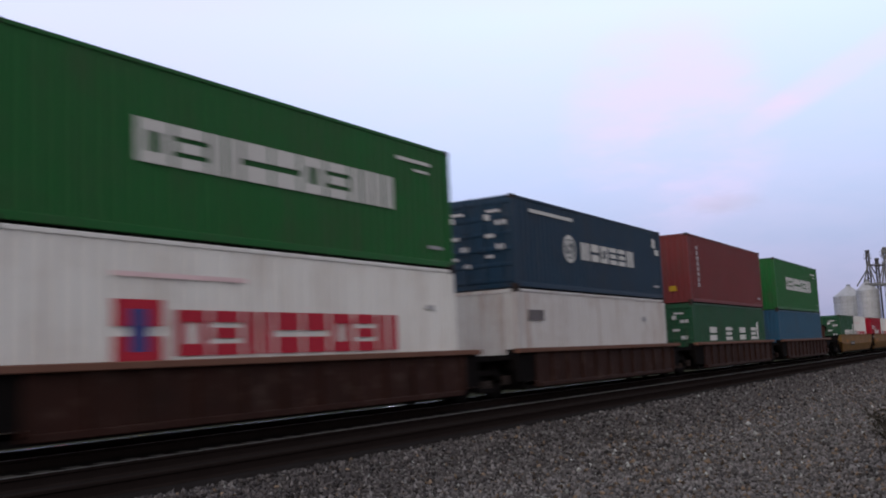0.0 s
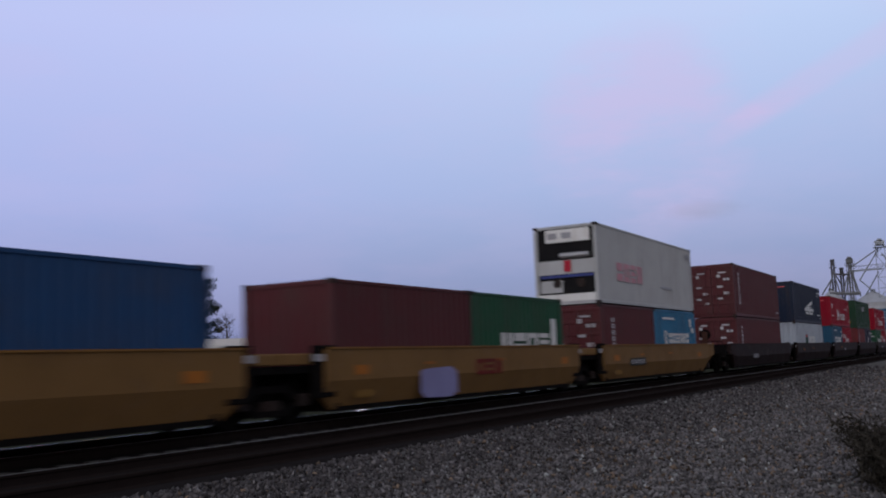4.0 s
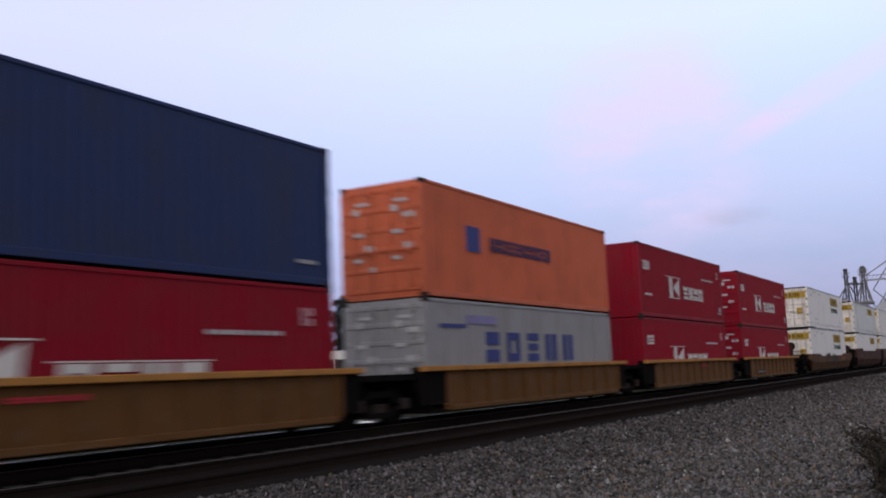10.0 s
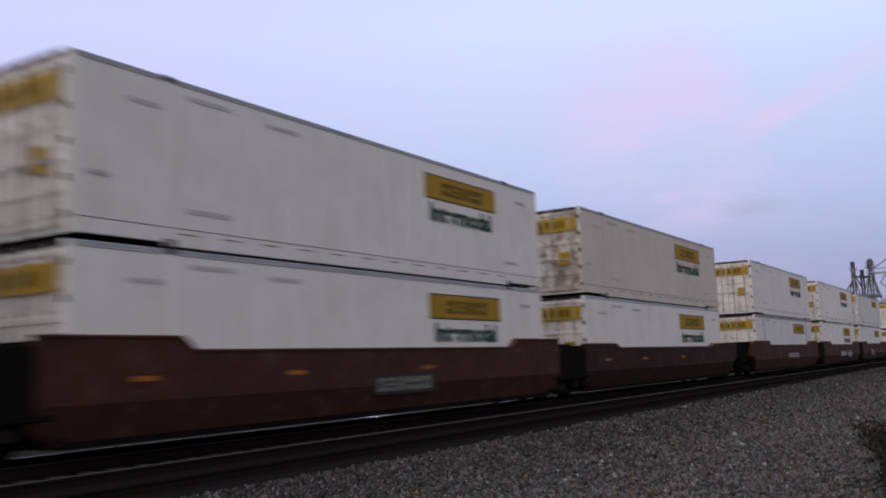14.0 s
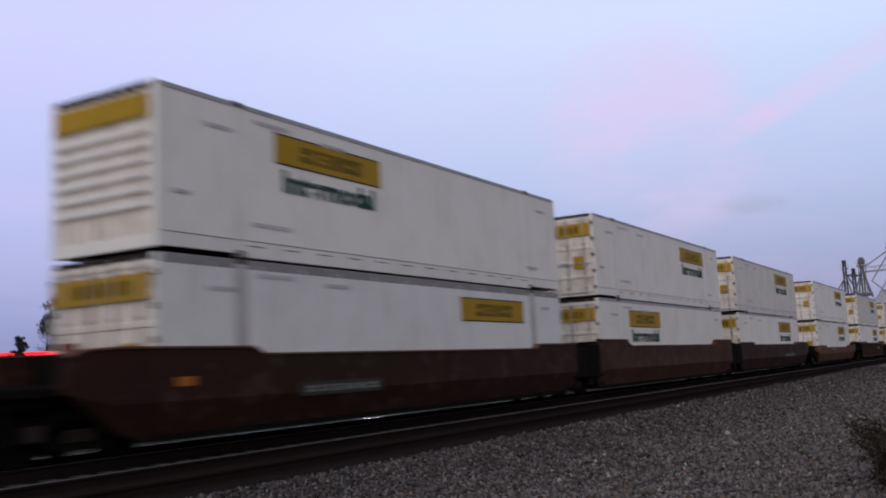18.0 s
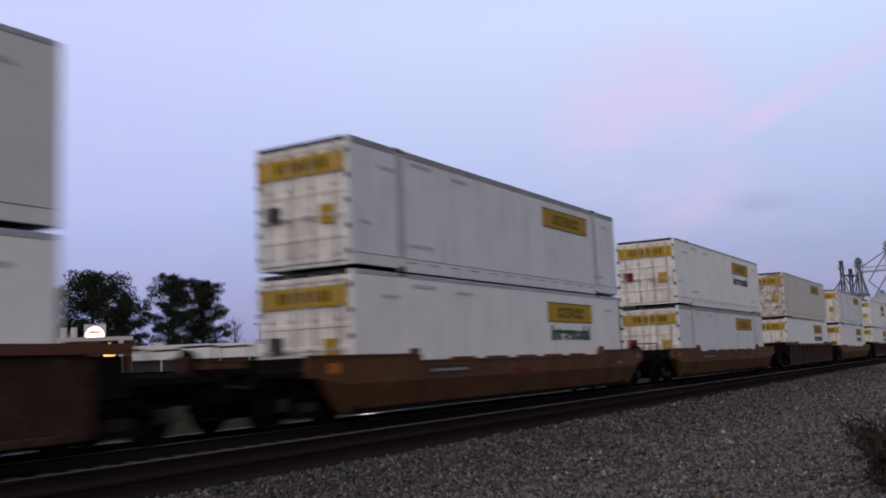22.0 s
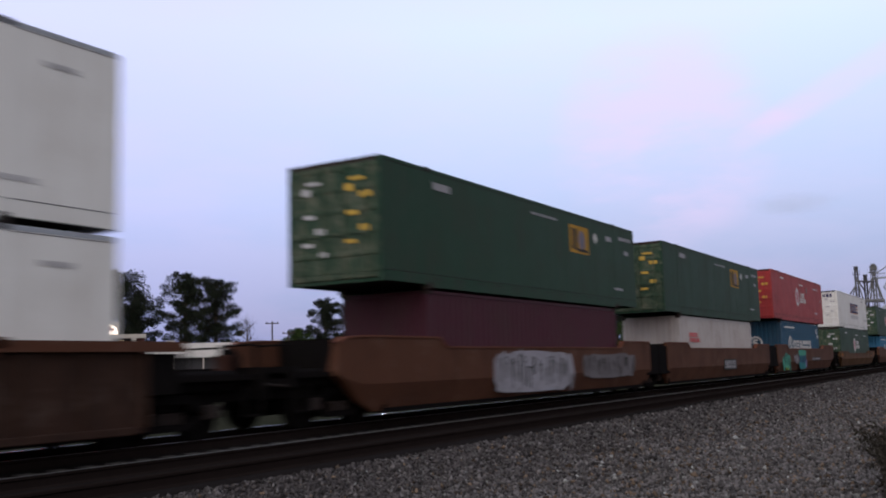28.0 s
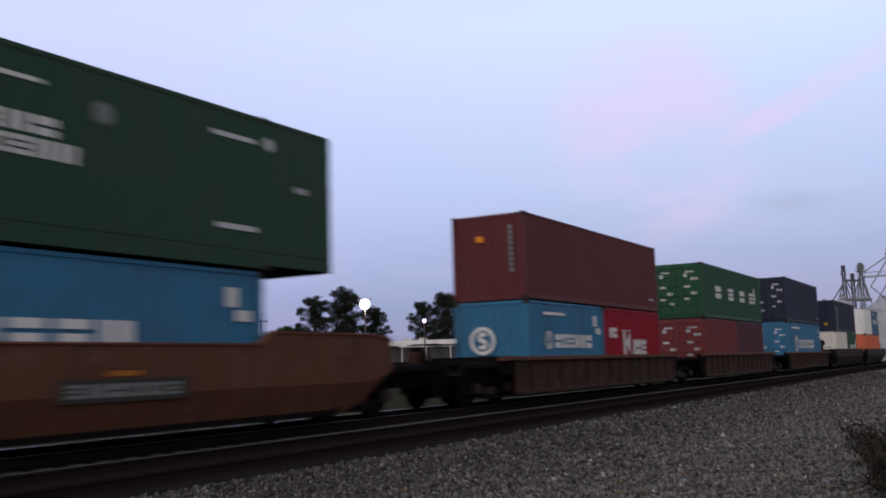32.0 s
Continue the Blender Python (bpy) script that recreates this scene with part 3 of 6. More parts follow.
        bar(2.2, 3.0, h - 0.5, h - 0.32, "grey")
    elif brand == "swoosh":
        put("slanted_marking", block_row(o + 6.23, o + 10.63, 1.315, 2.12, 5, gap=0.1, lean=0.3, y=y), "orange")
        put("slanted_marking", block_row(o + 6.2, o + 10.6, 1.35, 2.15, 5, gap=0.1, lean=0.3, y=lifted()), "navy")
        put("slanted_shade", block_row(o + 7.1, o + 9.6, 1.45, 2.05, 3, gap=0.45, lean=0.3, y=lifted(), notch=False), "slate")
        row(6.4, 10.5, 0.92, 1.14, 12, "faint", gap=0.2)
        bar(6.3, 10.6, 0.86, 0.885, "faint")
        bar(12.8, 14.2, h - 0.42, h - 0.34, "grey")
        bar(14.0, 14.4, 0.8, 0.95, "grey")
        bar(15.0, 15.5, 0.8, 0.95, "grey")
    if brand in ("green_line", "two_words", "five_letters", "ring", "three_letters", "corner_mark", "upright", "plain", "small_mark", "sail"):
        bar(l - 1.1, l - 0.5, 0.42, 0.5, "grey", "small_print")


# ---- containers ----
def corrugated(length, z0, z1, y, deep, pitch=0.28):
    s = Shape()
    n = max(2, round(length / pitch))
    p = length / n
    xs = []
    for i in range(n):
        a = -length / 2 + i * p
        xs += [(a, 0), (a + p * 0.36, 0), (a + p * 0.5, deep), (a + p * 0.86, deep)]
    xs.append((length / 2, 0))
    for x, d in xs:
        s.v += [(x, y + d, z0), (x, y + d, z1)]
    s.f = [(2 * i, 2 * i + 2, 2 * i + 3, 2 * i + 1) for i in range(len(xs) - 1)]
    return s


def lock_rods(door, key, h, xs, x_out, mat):
    for i, yy in enumerate(xs):
        def rod(yy=yy):
            s = Shape().rod((x_out, yy, 0.06), (x_out, yy, h - 0.08), 0.022, 6)
            for z in (0.3, h * 0.38, h * 0.62, h - 0.32):
                s.box(x_out - 0.02, x_out + 0.03, yy - 0.06, yy + 0.06, z, z + 0.06)
            s.box(x_out - 0.035, x_out - 0.01, yy - 0.04, yy + 0.26, h * 0.40, h * 0.40 + 0.05)
            return s
        part("lock_rod", rod, mat, door, key=key + (i, mat.name))


def door_bars(x, y0, y1, z0, z1):
    s = Shape()
    for k in range(4):
        a = y0 + (y1 - y0) * k / 4
        s.box(x, x + 0.003, a, a + (y1 - y0) * 0.17, z0, z1)
    return s


def ends(box, colour, l, w, h, door, banner=False, seed=0):
    """The two ends: one with doors, one a plain wall. door: the doors are at the end that faces down the track towards -x."""
    mat = PAINTS[colour]
    rnd = random.Random(seed)
    for side in (-1, 1):
        x = side * l / 2
        if (side < 0) == door:
            for j, (ya, yb) in enumerate(((-w / 2 + 0.09, -0.012), (0.012, w / 2 - 0.09))):
                def leaf(ya=ya, yb=yb, x=x, side=side):
                    xo = x + side * 0.024
                    prof = [(x - side * 0.05, 0.14), (x, 0.14)]
                    n = 5
                    for k in range(n + 1):
                        z = 0.16 + (h - 0.42) * k / n
                        prof += [(x, z), (xo, z + 0.025), (xo, z + 0.105), (x, z + 0.13)]
                    prof += [(x, h - 0.12), (x - side * 0.05, h - 0.12)]
                    s = Shape()
                    k = len(prof)
                    s.v = [(a, ya, b) for a, b in prof] + [(a, yb, b) for a, b in prof]
                    s.f = [(i, (i + 1) % k, k + (i + 1) % k, k + i) for i in range(k)] + [tuple(range(k)), tuple(range(2 * k - 1, k - 1, -1))]
                    return s
                d = part("door", leaf, mat, box, key=("leaf", colour, l, h, side, j))
                lock_rods(d, ("rods", l, h, side, j), h, (ya + 0.28, yb - 0.3), x + side * 0.05, ROD if banner else mat)
                if side < 0 and not banner:
                    def cards(ya=ya, yb=yb, x=x, j=j):
                        s = Shape()
                        for z, y0, wd, hh in ((0.68, 0.12, 0.34, 0.13), (0.82, 0.3, 0.42, 0.07), (0.55, 0.5, 0.3, 0.1), (0.42, 0.2, 0.26, 0.14), (0.74, 0.62, 0.22, 0.16), (0.33, 0.55, 0.3, 0.09), (0.24, 0.16, 0.2, 0.12))[j:j + 6]:
                            s.box(x - 0.036, x - 0.03, ya + y0, ya + y0 + wd, z * h, z * h + hh)
                        return s
                    tagged(part("placard", cards, INK["faint" if rnd.random() < 0.8 else "ochre" if l > 14 else "grey"], d, key=("cards", l, h, j, rnd.random() < 0.5)), kind="stuff")
                def hinge(x=x, j=j):
                    s = Shape()
                    yy = -w / 2 + 0.02 if j == 0 else w / 2 - 0.1
                    for k in range(5):
                        z = 0.3 + (h - 0.7) * k / 4
                        s.box(x - 0.03, x + 0.03, yy, yy + 0.08, z, z + 0.11)
                    return s
                tagged(part("hinge", hinge, CAST if banner else mat, d, key=("hinge", l, h, side, j, banner or colour)), kind="stuff")
                if banner and side < 0:
                    part("banner", Shape().box(x - 0.06, x - 0.055, ya + 0.04, yb, h - 0.78, h - 0.34), INK["yellow"], d, "yellow banner", key=("doorbanner", l, h, j))
                    bars = part("banner_mark", lambda ya=ya, yb=yb, x=x, j=j: door_bars(x - 0.063, ya + (0.45 if j == 0 else 0.02), yb - (0.02 if j == 0 else 0.45), h - 0.68, h - 0.44), INK["olive"], d, key=("doormark", l, h, j))
                    bars["kind"] = "stuff"
                    if j == 0:
                        part("sticker", Shape().box(x - 0.06, x - 0.055, ya + 0.28, ya + 0.68, 1.0, 1.42), INK["yellow"], d, key=("sticker", l, h))
                    else:
                        part("sticker", Shape().box(x - 0.06, x - 0.055, yb - 0.62, yb - 0.2, 1.12, 1.5), INK["maroon"] if rnd.random() < 0.6 else INK["black"], d)
        else:
            def wall(x=x, side=side):
                s = corrugated(w - 0.2, 0.14, h - 0.1, 0, 0.04, 0.26)
                s.v = [(x - side * (0.012 + b), a, c) for a, b, c in s.v]
                return s
            part("front_wall", wall, mat, box, key=("fw", colour, l, h, side))


def iso(name_label, colour, l, h, door=True, brand="", end_mark="", seed=0):
    """A corrugated steel sea container, its frame, walls, doors, rods and marks."""
    w = 2.438
    mat = PAINTS[colour]
    box = thing("shipping_container", name_label, "container", "containers of the train")
    for sy in (-1, 1):
        def side(sy=sy):
            s = corrugated(l - 0.22, 0.15, h - 0.08, 0, 0.036)
            s.v = [(a, sy * (w / 2 - 0.010 - b), c) for a, b, c in s.v]
            return s
        part("side_wall", side, mat, box, key=("sw", colour, l, h, sy))
        part("top_rail", Shape().box(-l / 2 + 0.15, l / 2 - 0.15, min(sy * (w / 2 - 0.07), sy * (w / 2 - 0.002)), max(sy * (w / 2 - 0.07), sy * (w / 2 - 0.002)), h - 0.1, h - 0.02, 0.012), mat, box, key=("tr", colour, l, h, sy))
        part("bottom_rail", Shape().box(-l / 2 + 0.15, l / 2 - 0.15, min(sy * (w / 2 - 0.06), sy * (w / 2 - 0.002)), max(sy * (w / 2 - 0.06), sy * (w / 2 - 0.002)), 0.03, 0.17, 0.012), mat, box, key=("br", colour, l, h, sy))
        for sx in (-1, 1):
            px, py = sx * (l / 2 - 0.08), sy * (w / 2 - 0.075)
            part("corner_post", Shape().box(px - 0.075, px + 0.075, py - 0.07, py + 0.07, 0.11, h - 0.11), CAST if colour == "teal" else mat, box, key=("cp", colour, l, h, sx, sy))
            for z in (0, h - 0.118):
                part("corner_casting", Shape().box(-0.089, 0.089, -0.081, 0.081, 0, 0.118, 0.012), CAST, box, key=("cc",), at=(sx * (l / 2 - 0.089), sy * (w / 2 - 0.081), z))
    for sx in (-1, 1):
        px = sx * (l / 2 - 0.06)
        part("end_sill", Shape().box(px - 0.055, px + 0.055, -w / 2 + 0.15, w / 2 - 0.15, 0.02, 0.14), mat, box, key=("es", colour, l, sx))
        part("end_header", Shape().box(px - 0.055, px + 0.055, -w / 2 + 0.15, w / 2 - 0.15, h - 0.12, h - 0.02), mat, box, key=("eh", colour, l, h, sx))

    def roof():
        s = Shape().box(-l / 2 + 0.1, l / 2 - 0.1, -w / 2 + 0.06, w / 2 - 0.06, h - 0.07, h - 0.035)
        for i in range(int(l / 0.6)):
            s.box(-l / 2 + 0.3 + i * 0.6, -l / 2 + 0.5 + i * 0.6, -w / 2 + 0.2, w / 2 - 0.2, h - 0.036, h - 0.015)
        return s
    part("roof", roof, mat, box, key=("roof", colour, l, h))
    part("floor", Shape().box(-l / 2 + 0.1, l / 2 - 0.1, -w / 2 + 0.06, w / 2 - 0.06, 0.06, 0.14), UNDER, box, key=("floor", l))
    ends(box, colour, l, w, h, door, seed=seed)
    if brand:
        marks(box, brand, l, w, h)
    x = -l / 2 - 0.03
    if end_mark == "ring":
        s = disc(0, 0, 0.42, 0, hole=0.74)
        swirl(s, 0, 0, 0.2, 0, 0.13)
        s.v = [(x - 0.03 - b, 0.25 - a, c + h * 0.55) for a, b, c in s.v]
        part("ring_mark", s, INK["white"], box)
    elif end_mark == "yellow":
        part("sticker", Shape().box(x - 0.03, x, 0.0 - 0.75, -0.45, 0.55, 0.85), INK["orange"], box)
    elif end_mark == "tag":
        part("sticker", Shape().box(x - 0.012, x, -0.62, -0.32, 0.5, 0.72), INK["yellow"], box)
    elif end_mark == "column":
        s = Shape()
        for i in range(9):
            s.box(x - 0.012, x, -0.83, -0.71, h - 0.5 - i * 0.16, h - 0.38 - i * 0.16)
        part("upright_marking", s, INK["dim"], box)
        part("sticker", Shape().box(x - 0.012, x, 0.14, 0.38, h * 0.68, h * 0.68 + 0.18), INK["orange"], box)
    elif end_mark == "upright":
        s = Shape()
        for i in range(8):
            s.box(x - 0.012, x, -0.62, -0.5, h - 0.6 - i * 0.2, h - 0.46 - i * 0.2)
        part("upright_marking", s, INK["dim"], box)
        part("sticker", Shape().box(x - 0.012, x, -0.62, -0.32, 0.5, 0.72), INK["yellow"], box)
    elif end_mark == "line":
        part("end_marking", Shape().box(x - 0.012, x, -0.7, 0.9, h - 0.42, h - 0.35), INK["faded"], box)
    elif end_mark == "block":
        part("end_marking", Shape().box(x - 0.012, x, -0.75, 0.8, 1.0, 1.22).box(x - 0.012, x, -0.6, 0.6, 0.72, 0.9), INK["red"], box)
    return box


def reefer(label, l, h):
    """A white refrigerated container whose machinery end faces -x."""
    w = 2.438
    box = iso(label, "reefer_grey", l, h, False, "reefer")
    for o in list(box.children):
        if o.name.startswith("front_wall") or o.name.startswith("placard"):
            bpy.data.objects.remove(o)
    x = -l / 2
    mat = PAINTS["white"]
    part("machinery_bay", Shape().box(x + 0.05, x + 0.5, -w / 2 + 0.12, w / 2 - 0.12, 0.14, h - 0.12), BLACK, box)
    part("lower_panel", Shape().box(x, x + 0.06, -w / 2 + 0.14, w / 2 - 0.14, 0.14, 0.4), mat, box)
    part("evaporator_panel", Shape().box(x, x + 0.06, -0.95, 0.75, h - 0.62, h - 0.16), mat, box)
    part("middle_panel", Shape().box(x + 0.02, x + 0.06, -w / 2 + 0.16, w / 2 - 0.16, 1.12, 1.62), PAINTS["reefer_grey"], box)
    part("control_box", Shape().box(x - 0.02, x + 0.07, -0.2, 0.06, 1.2, 1.6), INK["red"], box)
    part("duct", Shape().box(x - 0.01, x + 0.06, -w / 2 + 0.2, w / 2 - 0.25, 1.0, 1.09), INK["blue"], box)
    part("cable_tray", Shape().box(x - 0.01, x + 0.06, 0.15, 1.0, 0.46, 0.9), PAINTS["reefer_grey"], box)
    s = Shape()
    for yy in (-0.55, 0.35):
        s.rod((x - 0.02, yy, 0.78), (x + 0.06, yy, 0.78), 0.16, 14)
    part("fan", s, CAST, box)
    part("compressor", Shape().rod((x + 0.02, -0.9, 1.78), (x + 0.02, 0.2, 1.78), 0.1, 10), ROD, box)
    for yy in (-0.25, 0.3):
        part("vent_grille", Shape().box(x - 0.012, x, yy, yy + 0.36, h - 0.5, h - 0.28), INK["grey"], box)
    return box


def domestic(label, colour, door=True, brand="", banner=True, seed=0, sill=True):
    """A 53-foot domestic container: flat riveted sides, stacking posts inside its ends."""
    l, w, h = 16.154, 2.591, 2.896
    mat = PAINTS[colour]
    box = thing("shipping_container", label, "container", "containers of the train")
    trim = mat
    seam = INK["seam"] if colour in ("bright", "cream", "ash", "silver", "white") else INK["black"]
    for sy in (-1, 1):
        def side(sy=sy):
            yo = sy * (w / 2)
            yi = sy * (w / 2 - 0.03)
            n = 13
            prof = [(-l / 2 + 0.1, yi), (-l / 2 + 0.1, yo)]
            for i in range(1, n):
                x = -l / 2 + l * i / n
                prof += [(x - 0.02, yo), (x - 0.017, yo + sy * 0.0035), (x + 0.017, yo + sy * 0.0035), (x + 0.02, yo)]
            prof += [(l / 2 - 0.1, yo), (l / 2 - 0.1, yi)]
            s = Shape()
            k = len(prof)
            s.v = [(a, b, 0.34) for a, b in prof] + [(a, b, h - 0.09) for a, b in prof]
            s.f = [(i, (i + 1) % k, k + (i + 1) % k, k + i) for i in range(k)] + [tuple(range(k)), tuple(range(2 * k - 1, k - 1, -1))]
            return s
        part("side_panel", side, mat, box, key=("dsp", colour, sy))

        def rail(sy=sy):
            a, b = sorted((sy * (w / 2 - 0.06), sy * (w / 2 + 0.004)))
            s = Shape().box(-6.2, 6.2, a, b, 0.03, 0.335, 0.01)
            s.box(-l / 2 + 0.1, -6.2, a, b, 0.09, 0.335, 0.01).box(6.2, l / 2 - 0.1, a, b, 0.09, 0.335, 0.01)
            return s
        part("bottom_rail", rail, trim if sill else mat, box, key=("dbr", colour, sy, sill))

        def slots(sy=sy):
            s = Shape()
            a, b = sorted((sy * (w / 2 + 0.003), sy * (w / 2 + 0.008)))
            for i in range(12):
                x = -5.9 + i * 1.03
                s.box(x, x + 0.42, a, b, 0.24, 0.26)
            return s
        if sy < 0:
            a, b = sorted((sy * (w / 2), sy * (w / 2 + 0.0055)))
            part("panel_seam", Shape().box(-l / 2 + 0.12, l / 2 - 0.12, a, b, 0.336, 0.35), seam, box, key=("seam0", sy, seam.name))
            if colour != "silver":
                part("panel_seam", Shape().box(-l / 2 + 0.12, l / 2 - 0.12, a, b, h - 0.113, h - 0.1), seam, box, key=("seam1", sy, seam.name))
            tagged(part("drain_slot", slots, INK["black"], box, key=("dsl", sy)), kind="stuff")
        a, b = sorted((sy * (w / 2 - 0.07), sy * (w / 2 + 0.003)))
        part("top_rail", Shape().box(-l / 2 + 0.08, l / 2 - 0.08, a, b, h - (0.19 if colour == "silver" else 0.1), h - 0.01, 0.012), PAINTS["rail_grey"] if colour == "silver" else PAINTS["steel_grey"] if colour in ("bright", "cream", "ash") else trim, box, key=("dtr", colour, sy))
        for sx in (-1, 1):
            px, py = sx * (l / 2 - 0.06), sy * (w / 2 - 0.055)
            part("corner_post", Shape().box(px - 0.06, px + 0.06, py - 0.056, py + 0.056, 0.08, h - 0.02, 0.008), trim, box, key=("dcp", colour, sx, sy))
            px = sx * 6.096
            a, b = sorted((sy * (w / 2 - 0.1), sy * (w / 2 + 0.006)))
            part("stacking_post", Shape().box(px - (0.16 if colour == "silver" else 0.09), px + (0.16 if colour == "silver" else 0.09), a, b, 0.33, h - 0.1), PAINTS["post_grey"] if colour == "silver" else mat, box, key=("dst", colour, sx, sy))
            for z, z2 in ((0, 0.16), (h - 0.1, h + 0.015)):
                part("corner_casting", Shape().box(px - 0.1, px + 0.1, min(a, sy * (w / 2 - 0.17)), max(b, sy * (w / 2 - 0.17)), z, z2, 0.01), CAST, box, key=("dcc", sx, sy, z))
    part("roof", Shape().box(-l / 2 + 0.05, l / 2 - 0.05, -w / 2 + 0.05, w / 2 - 0.05, h - 0.06, h - 0.025), mat, box, key=("droof", colour))
    part("floor", Shape().box(-l / 2 + 0.05, l / 2 - 0.05, -w / 2 + 0.06, w / 2 - 0.06, 0.16, 0.26), UNDER, box, key=("dfloor",))
    for sx in (-1, 1):
        px = sx * (l / 2 - 0.05)
        part("end_sill", Shape().box(px - 0.05, px + 0.05, -w / 2 + 0.1, w / 2 - 0.1, 0.08, 0.3), trim, box, key=("des", colour, sx))
        part("end_header", Shape().box(px - 0.05, px + 0.05, -w / 2 + 0.1, w / 2 - 0.1, h - 0.13, h - 0.02), CAST, box, key=("deh", colour, sx))
    ends(box, "scabby" if colour == "cream" else "dusty_green" if colour == "field_green" else "grimy" if colour in ("bright", "silver", "ash") else colour, l, w, h, door, banner=banner, seed=seed)
    if not door and banner:
        s = Shape().box(-l / 2 - 0.04, -l / 2 - 0.034, -w / 2 + 0.12, w / 2 - 0.12, h - 0.62, h - 0.22)
        part("banner", s, INK["yellow"], box, "yellow banner")
        s = Shape()
        for i in range(6):
            s.box(-l / 2 - 0.035, -l / 2 + 0.02, -w / 2 + 0.12, w / 2 - 0.12, 0.75 + i * 0.25, 0.88 + i * 0.25)
        part("end_ribs", s, mat, box)
    if brand == "swoosh":
        part("door_mark", door_bars(-l / 2 - 0.064, -0.95, 0.1, h - 0.5, h - 0.26), INK["navy"], box)["kind"] = "stuff"
    if brand:
        marks(box, brand, l, w, h)
    return box


# ---- well cars ----
WHEEL_ROLL = {}


def roll_wheel(ob, place):
    """Wheels turn as the train runs; all wheelsets at the same place of their truck share one action."""
    if place not in WHEEL_ROLL:
        x, z = place
        walk(ob, [(k / FPS, pose(x, 0, z, 0, -(84.0 * k) % 360, 0)) for k in range(0, 32 * FPS + 1)])
        WHEEL_ROLL[place] = (ob.animation_data.action, ob.animation_data.action_slot)
    else:
        ob.rotation_mode = "QUATERNION"
        ob.animation_data_create()
        ob.animation_data.action, ob.animation_data.action_slot = WHEEL_ROLL[place]


def truck(car, x):
    tr = part("truck", Shape().box(-0.22, 0.22, -0.95, 0.95, 0.5, 0.72, 0.03), NEAR_BLACK, car, "cast steel bolster of the truck", key=("truck",), at=(x, 0, 0))

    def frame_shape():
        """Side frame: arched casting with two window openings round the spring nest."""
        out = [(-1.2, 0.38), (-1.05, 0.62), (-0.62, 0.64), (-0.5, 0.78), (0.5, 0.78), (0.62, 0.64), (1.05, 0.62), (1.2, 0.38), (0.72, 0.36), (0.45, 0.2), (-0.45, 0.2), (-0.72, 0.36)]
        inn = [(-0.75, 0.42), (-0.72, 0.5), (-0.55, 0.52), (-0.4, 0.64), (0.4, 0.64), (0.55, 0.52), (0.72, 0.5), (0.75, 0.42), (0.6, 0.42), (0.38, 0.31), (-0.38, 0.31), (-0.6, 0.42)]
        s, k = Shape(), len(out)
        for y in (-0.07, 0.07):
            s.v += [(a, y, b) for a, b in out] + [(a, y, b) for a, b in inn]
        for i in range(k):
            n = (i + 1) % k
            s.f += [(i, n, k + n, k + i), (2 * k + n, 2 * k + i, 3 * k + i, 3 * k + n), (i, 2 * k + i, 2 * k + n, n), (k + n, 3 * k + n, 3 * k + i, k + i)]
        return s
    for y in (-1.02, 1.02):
        part("side_frame", frame_shape, NEAR_BLACK, tr, key=("sideframe",), at=(0, y, 0))

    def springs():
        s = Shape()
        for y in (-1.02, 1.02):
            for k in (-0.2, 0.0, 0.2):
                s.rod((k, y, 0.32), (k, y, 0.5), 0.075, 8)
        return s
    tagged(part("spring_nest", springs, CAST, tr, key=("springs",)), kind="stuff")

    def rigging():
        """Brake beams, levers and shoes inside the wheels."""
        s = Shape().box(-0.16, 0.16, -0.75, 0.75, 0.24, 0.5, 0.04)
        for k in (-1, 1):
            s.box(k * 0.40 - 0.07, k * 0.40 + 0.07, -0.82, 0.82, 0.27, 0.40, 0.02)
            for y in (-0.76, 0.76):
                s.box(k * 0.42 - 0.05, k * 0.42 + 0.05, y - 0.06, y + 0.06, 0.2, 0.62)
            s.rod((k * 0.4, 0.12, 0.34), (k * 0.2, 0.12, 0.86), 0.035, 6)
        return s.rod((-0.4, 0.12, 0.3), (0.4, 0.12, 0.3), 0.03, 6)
    part("brake_rigging", rigging, NEAR_BLACK, tr, key=("rigging",))
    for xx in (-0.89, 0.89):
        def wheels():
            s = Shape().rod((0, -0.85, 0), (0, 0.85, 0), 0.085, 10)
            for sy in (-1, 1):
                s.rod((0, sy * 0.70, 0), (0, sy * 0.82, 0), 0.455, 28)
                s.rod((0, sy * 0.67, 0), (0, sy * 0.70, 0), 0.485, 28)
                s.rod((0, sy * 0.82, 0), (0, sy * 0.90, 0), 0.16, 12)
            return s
        ws = part("wheelset", wheels, NEAR_BLACK, tr, key=("wheels",), at=(xx, 0, 0.457))
        roll_wheel(ws, (xx, 0.457))

        for sy in (-1, 1):
            part("axle_box", Shape().box(-0.14, 0.14, -0.06, 0.06, 0.36, 0.6, 0.03), CAST, tr, key=("axlebox",), at=(xx, sy * 1.12, 0))
    return tr


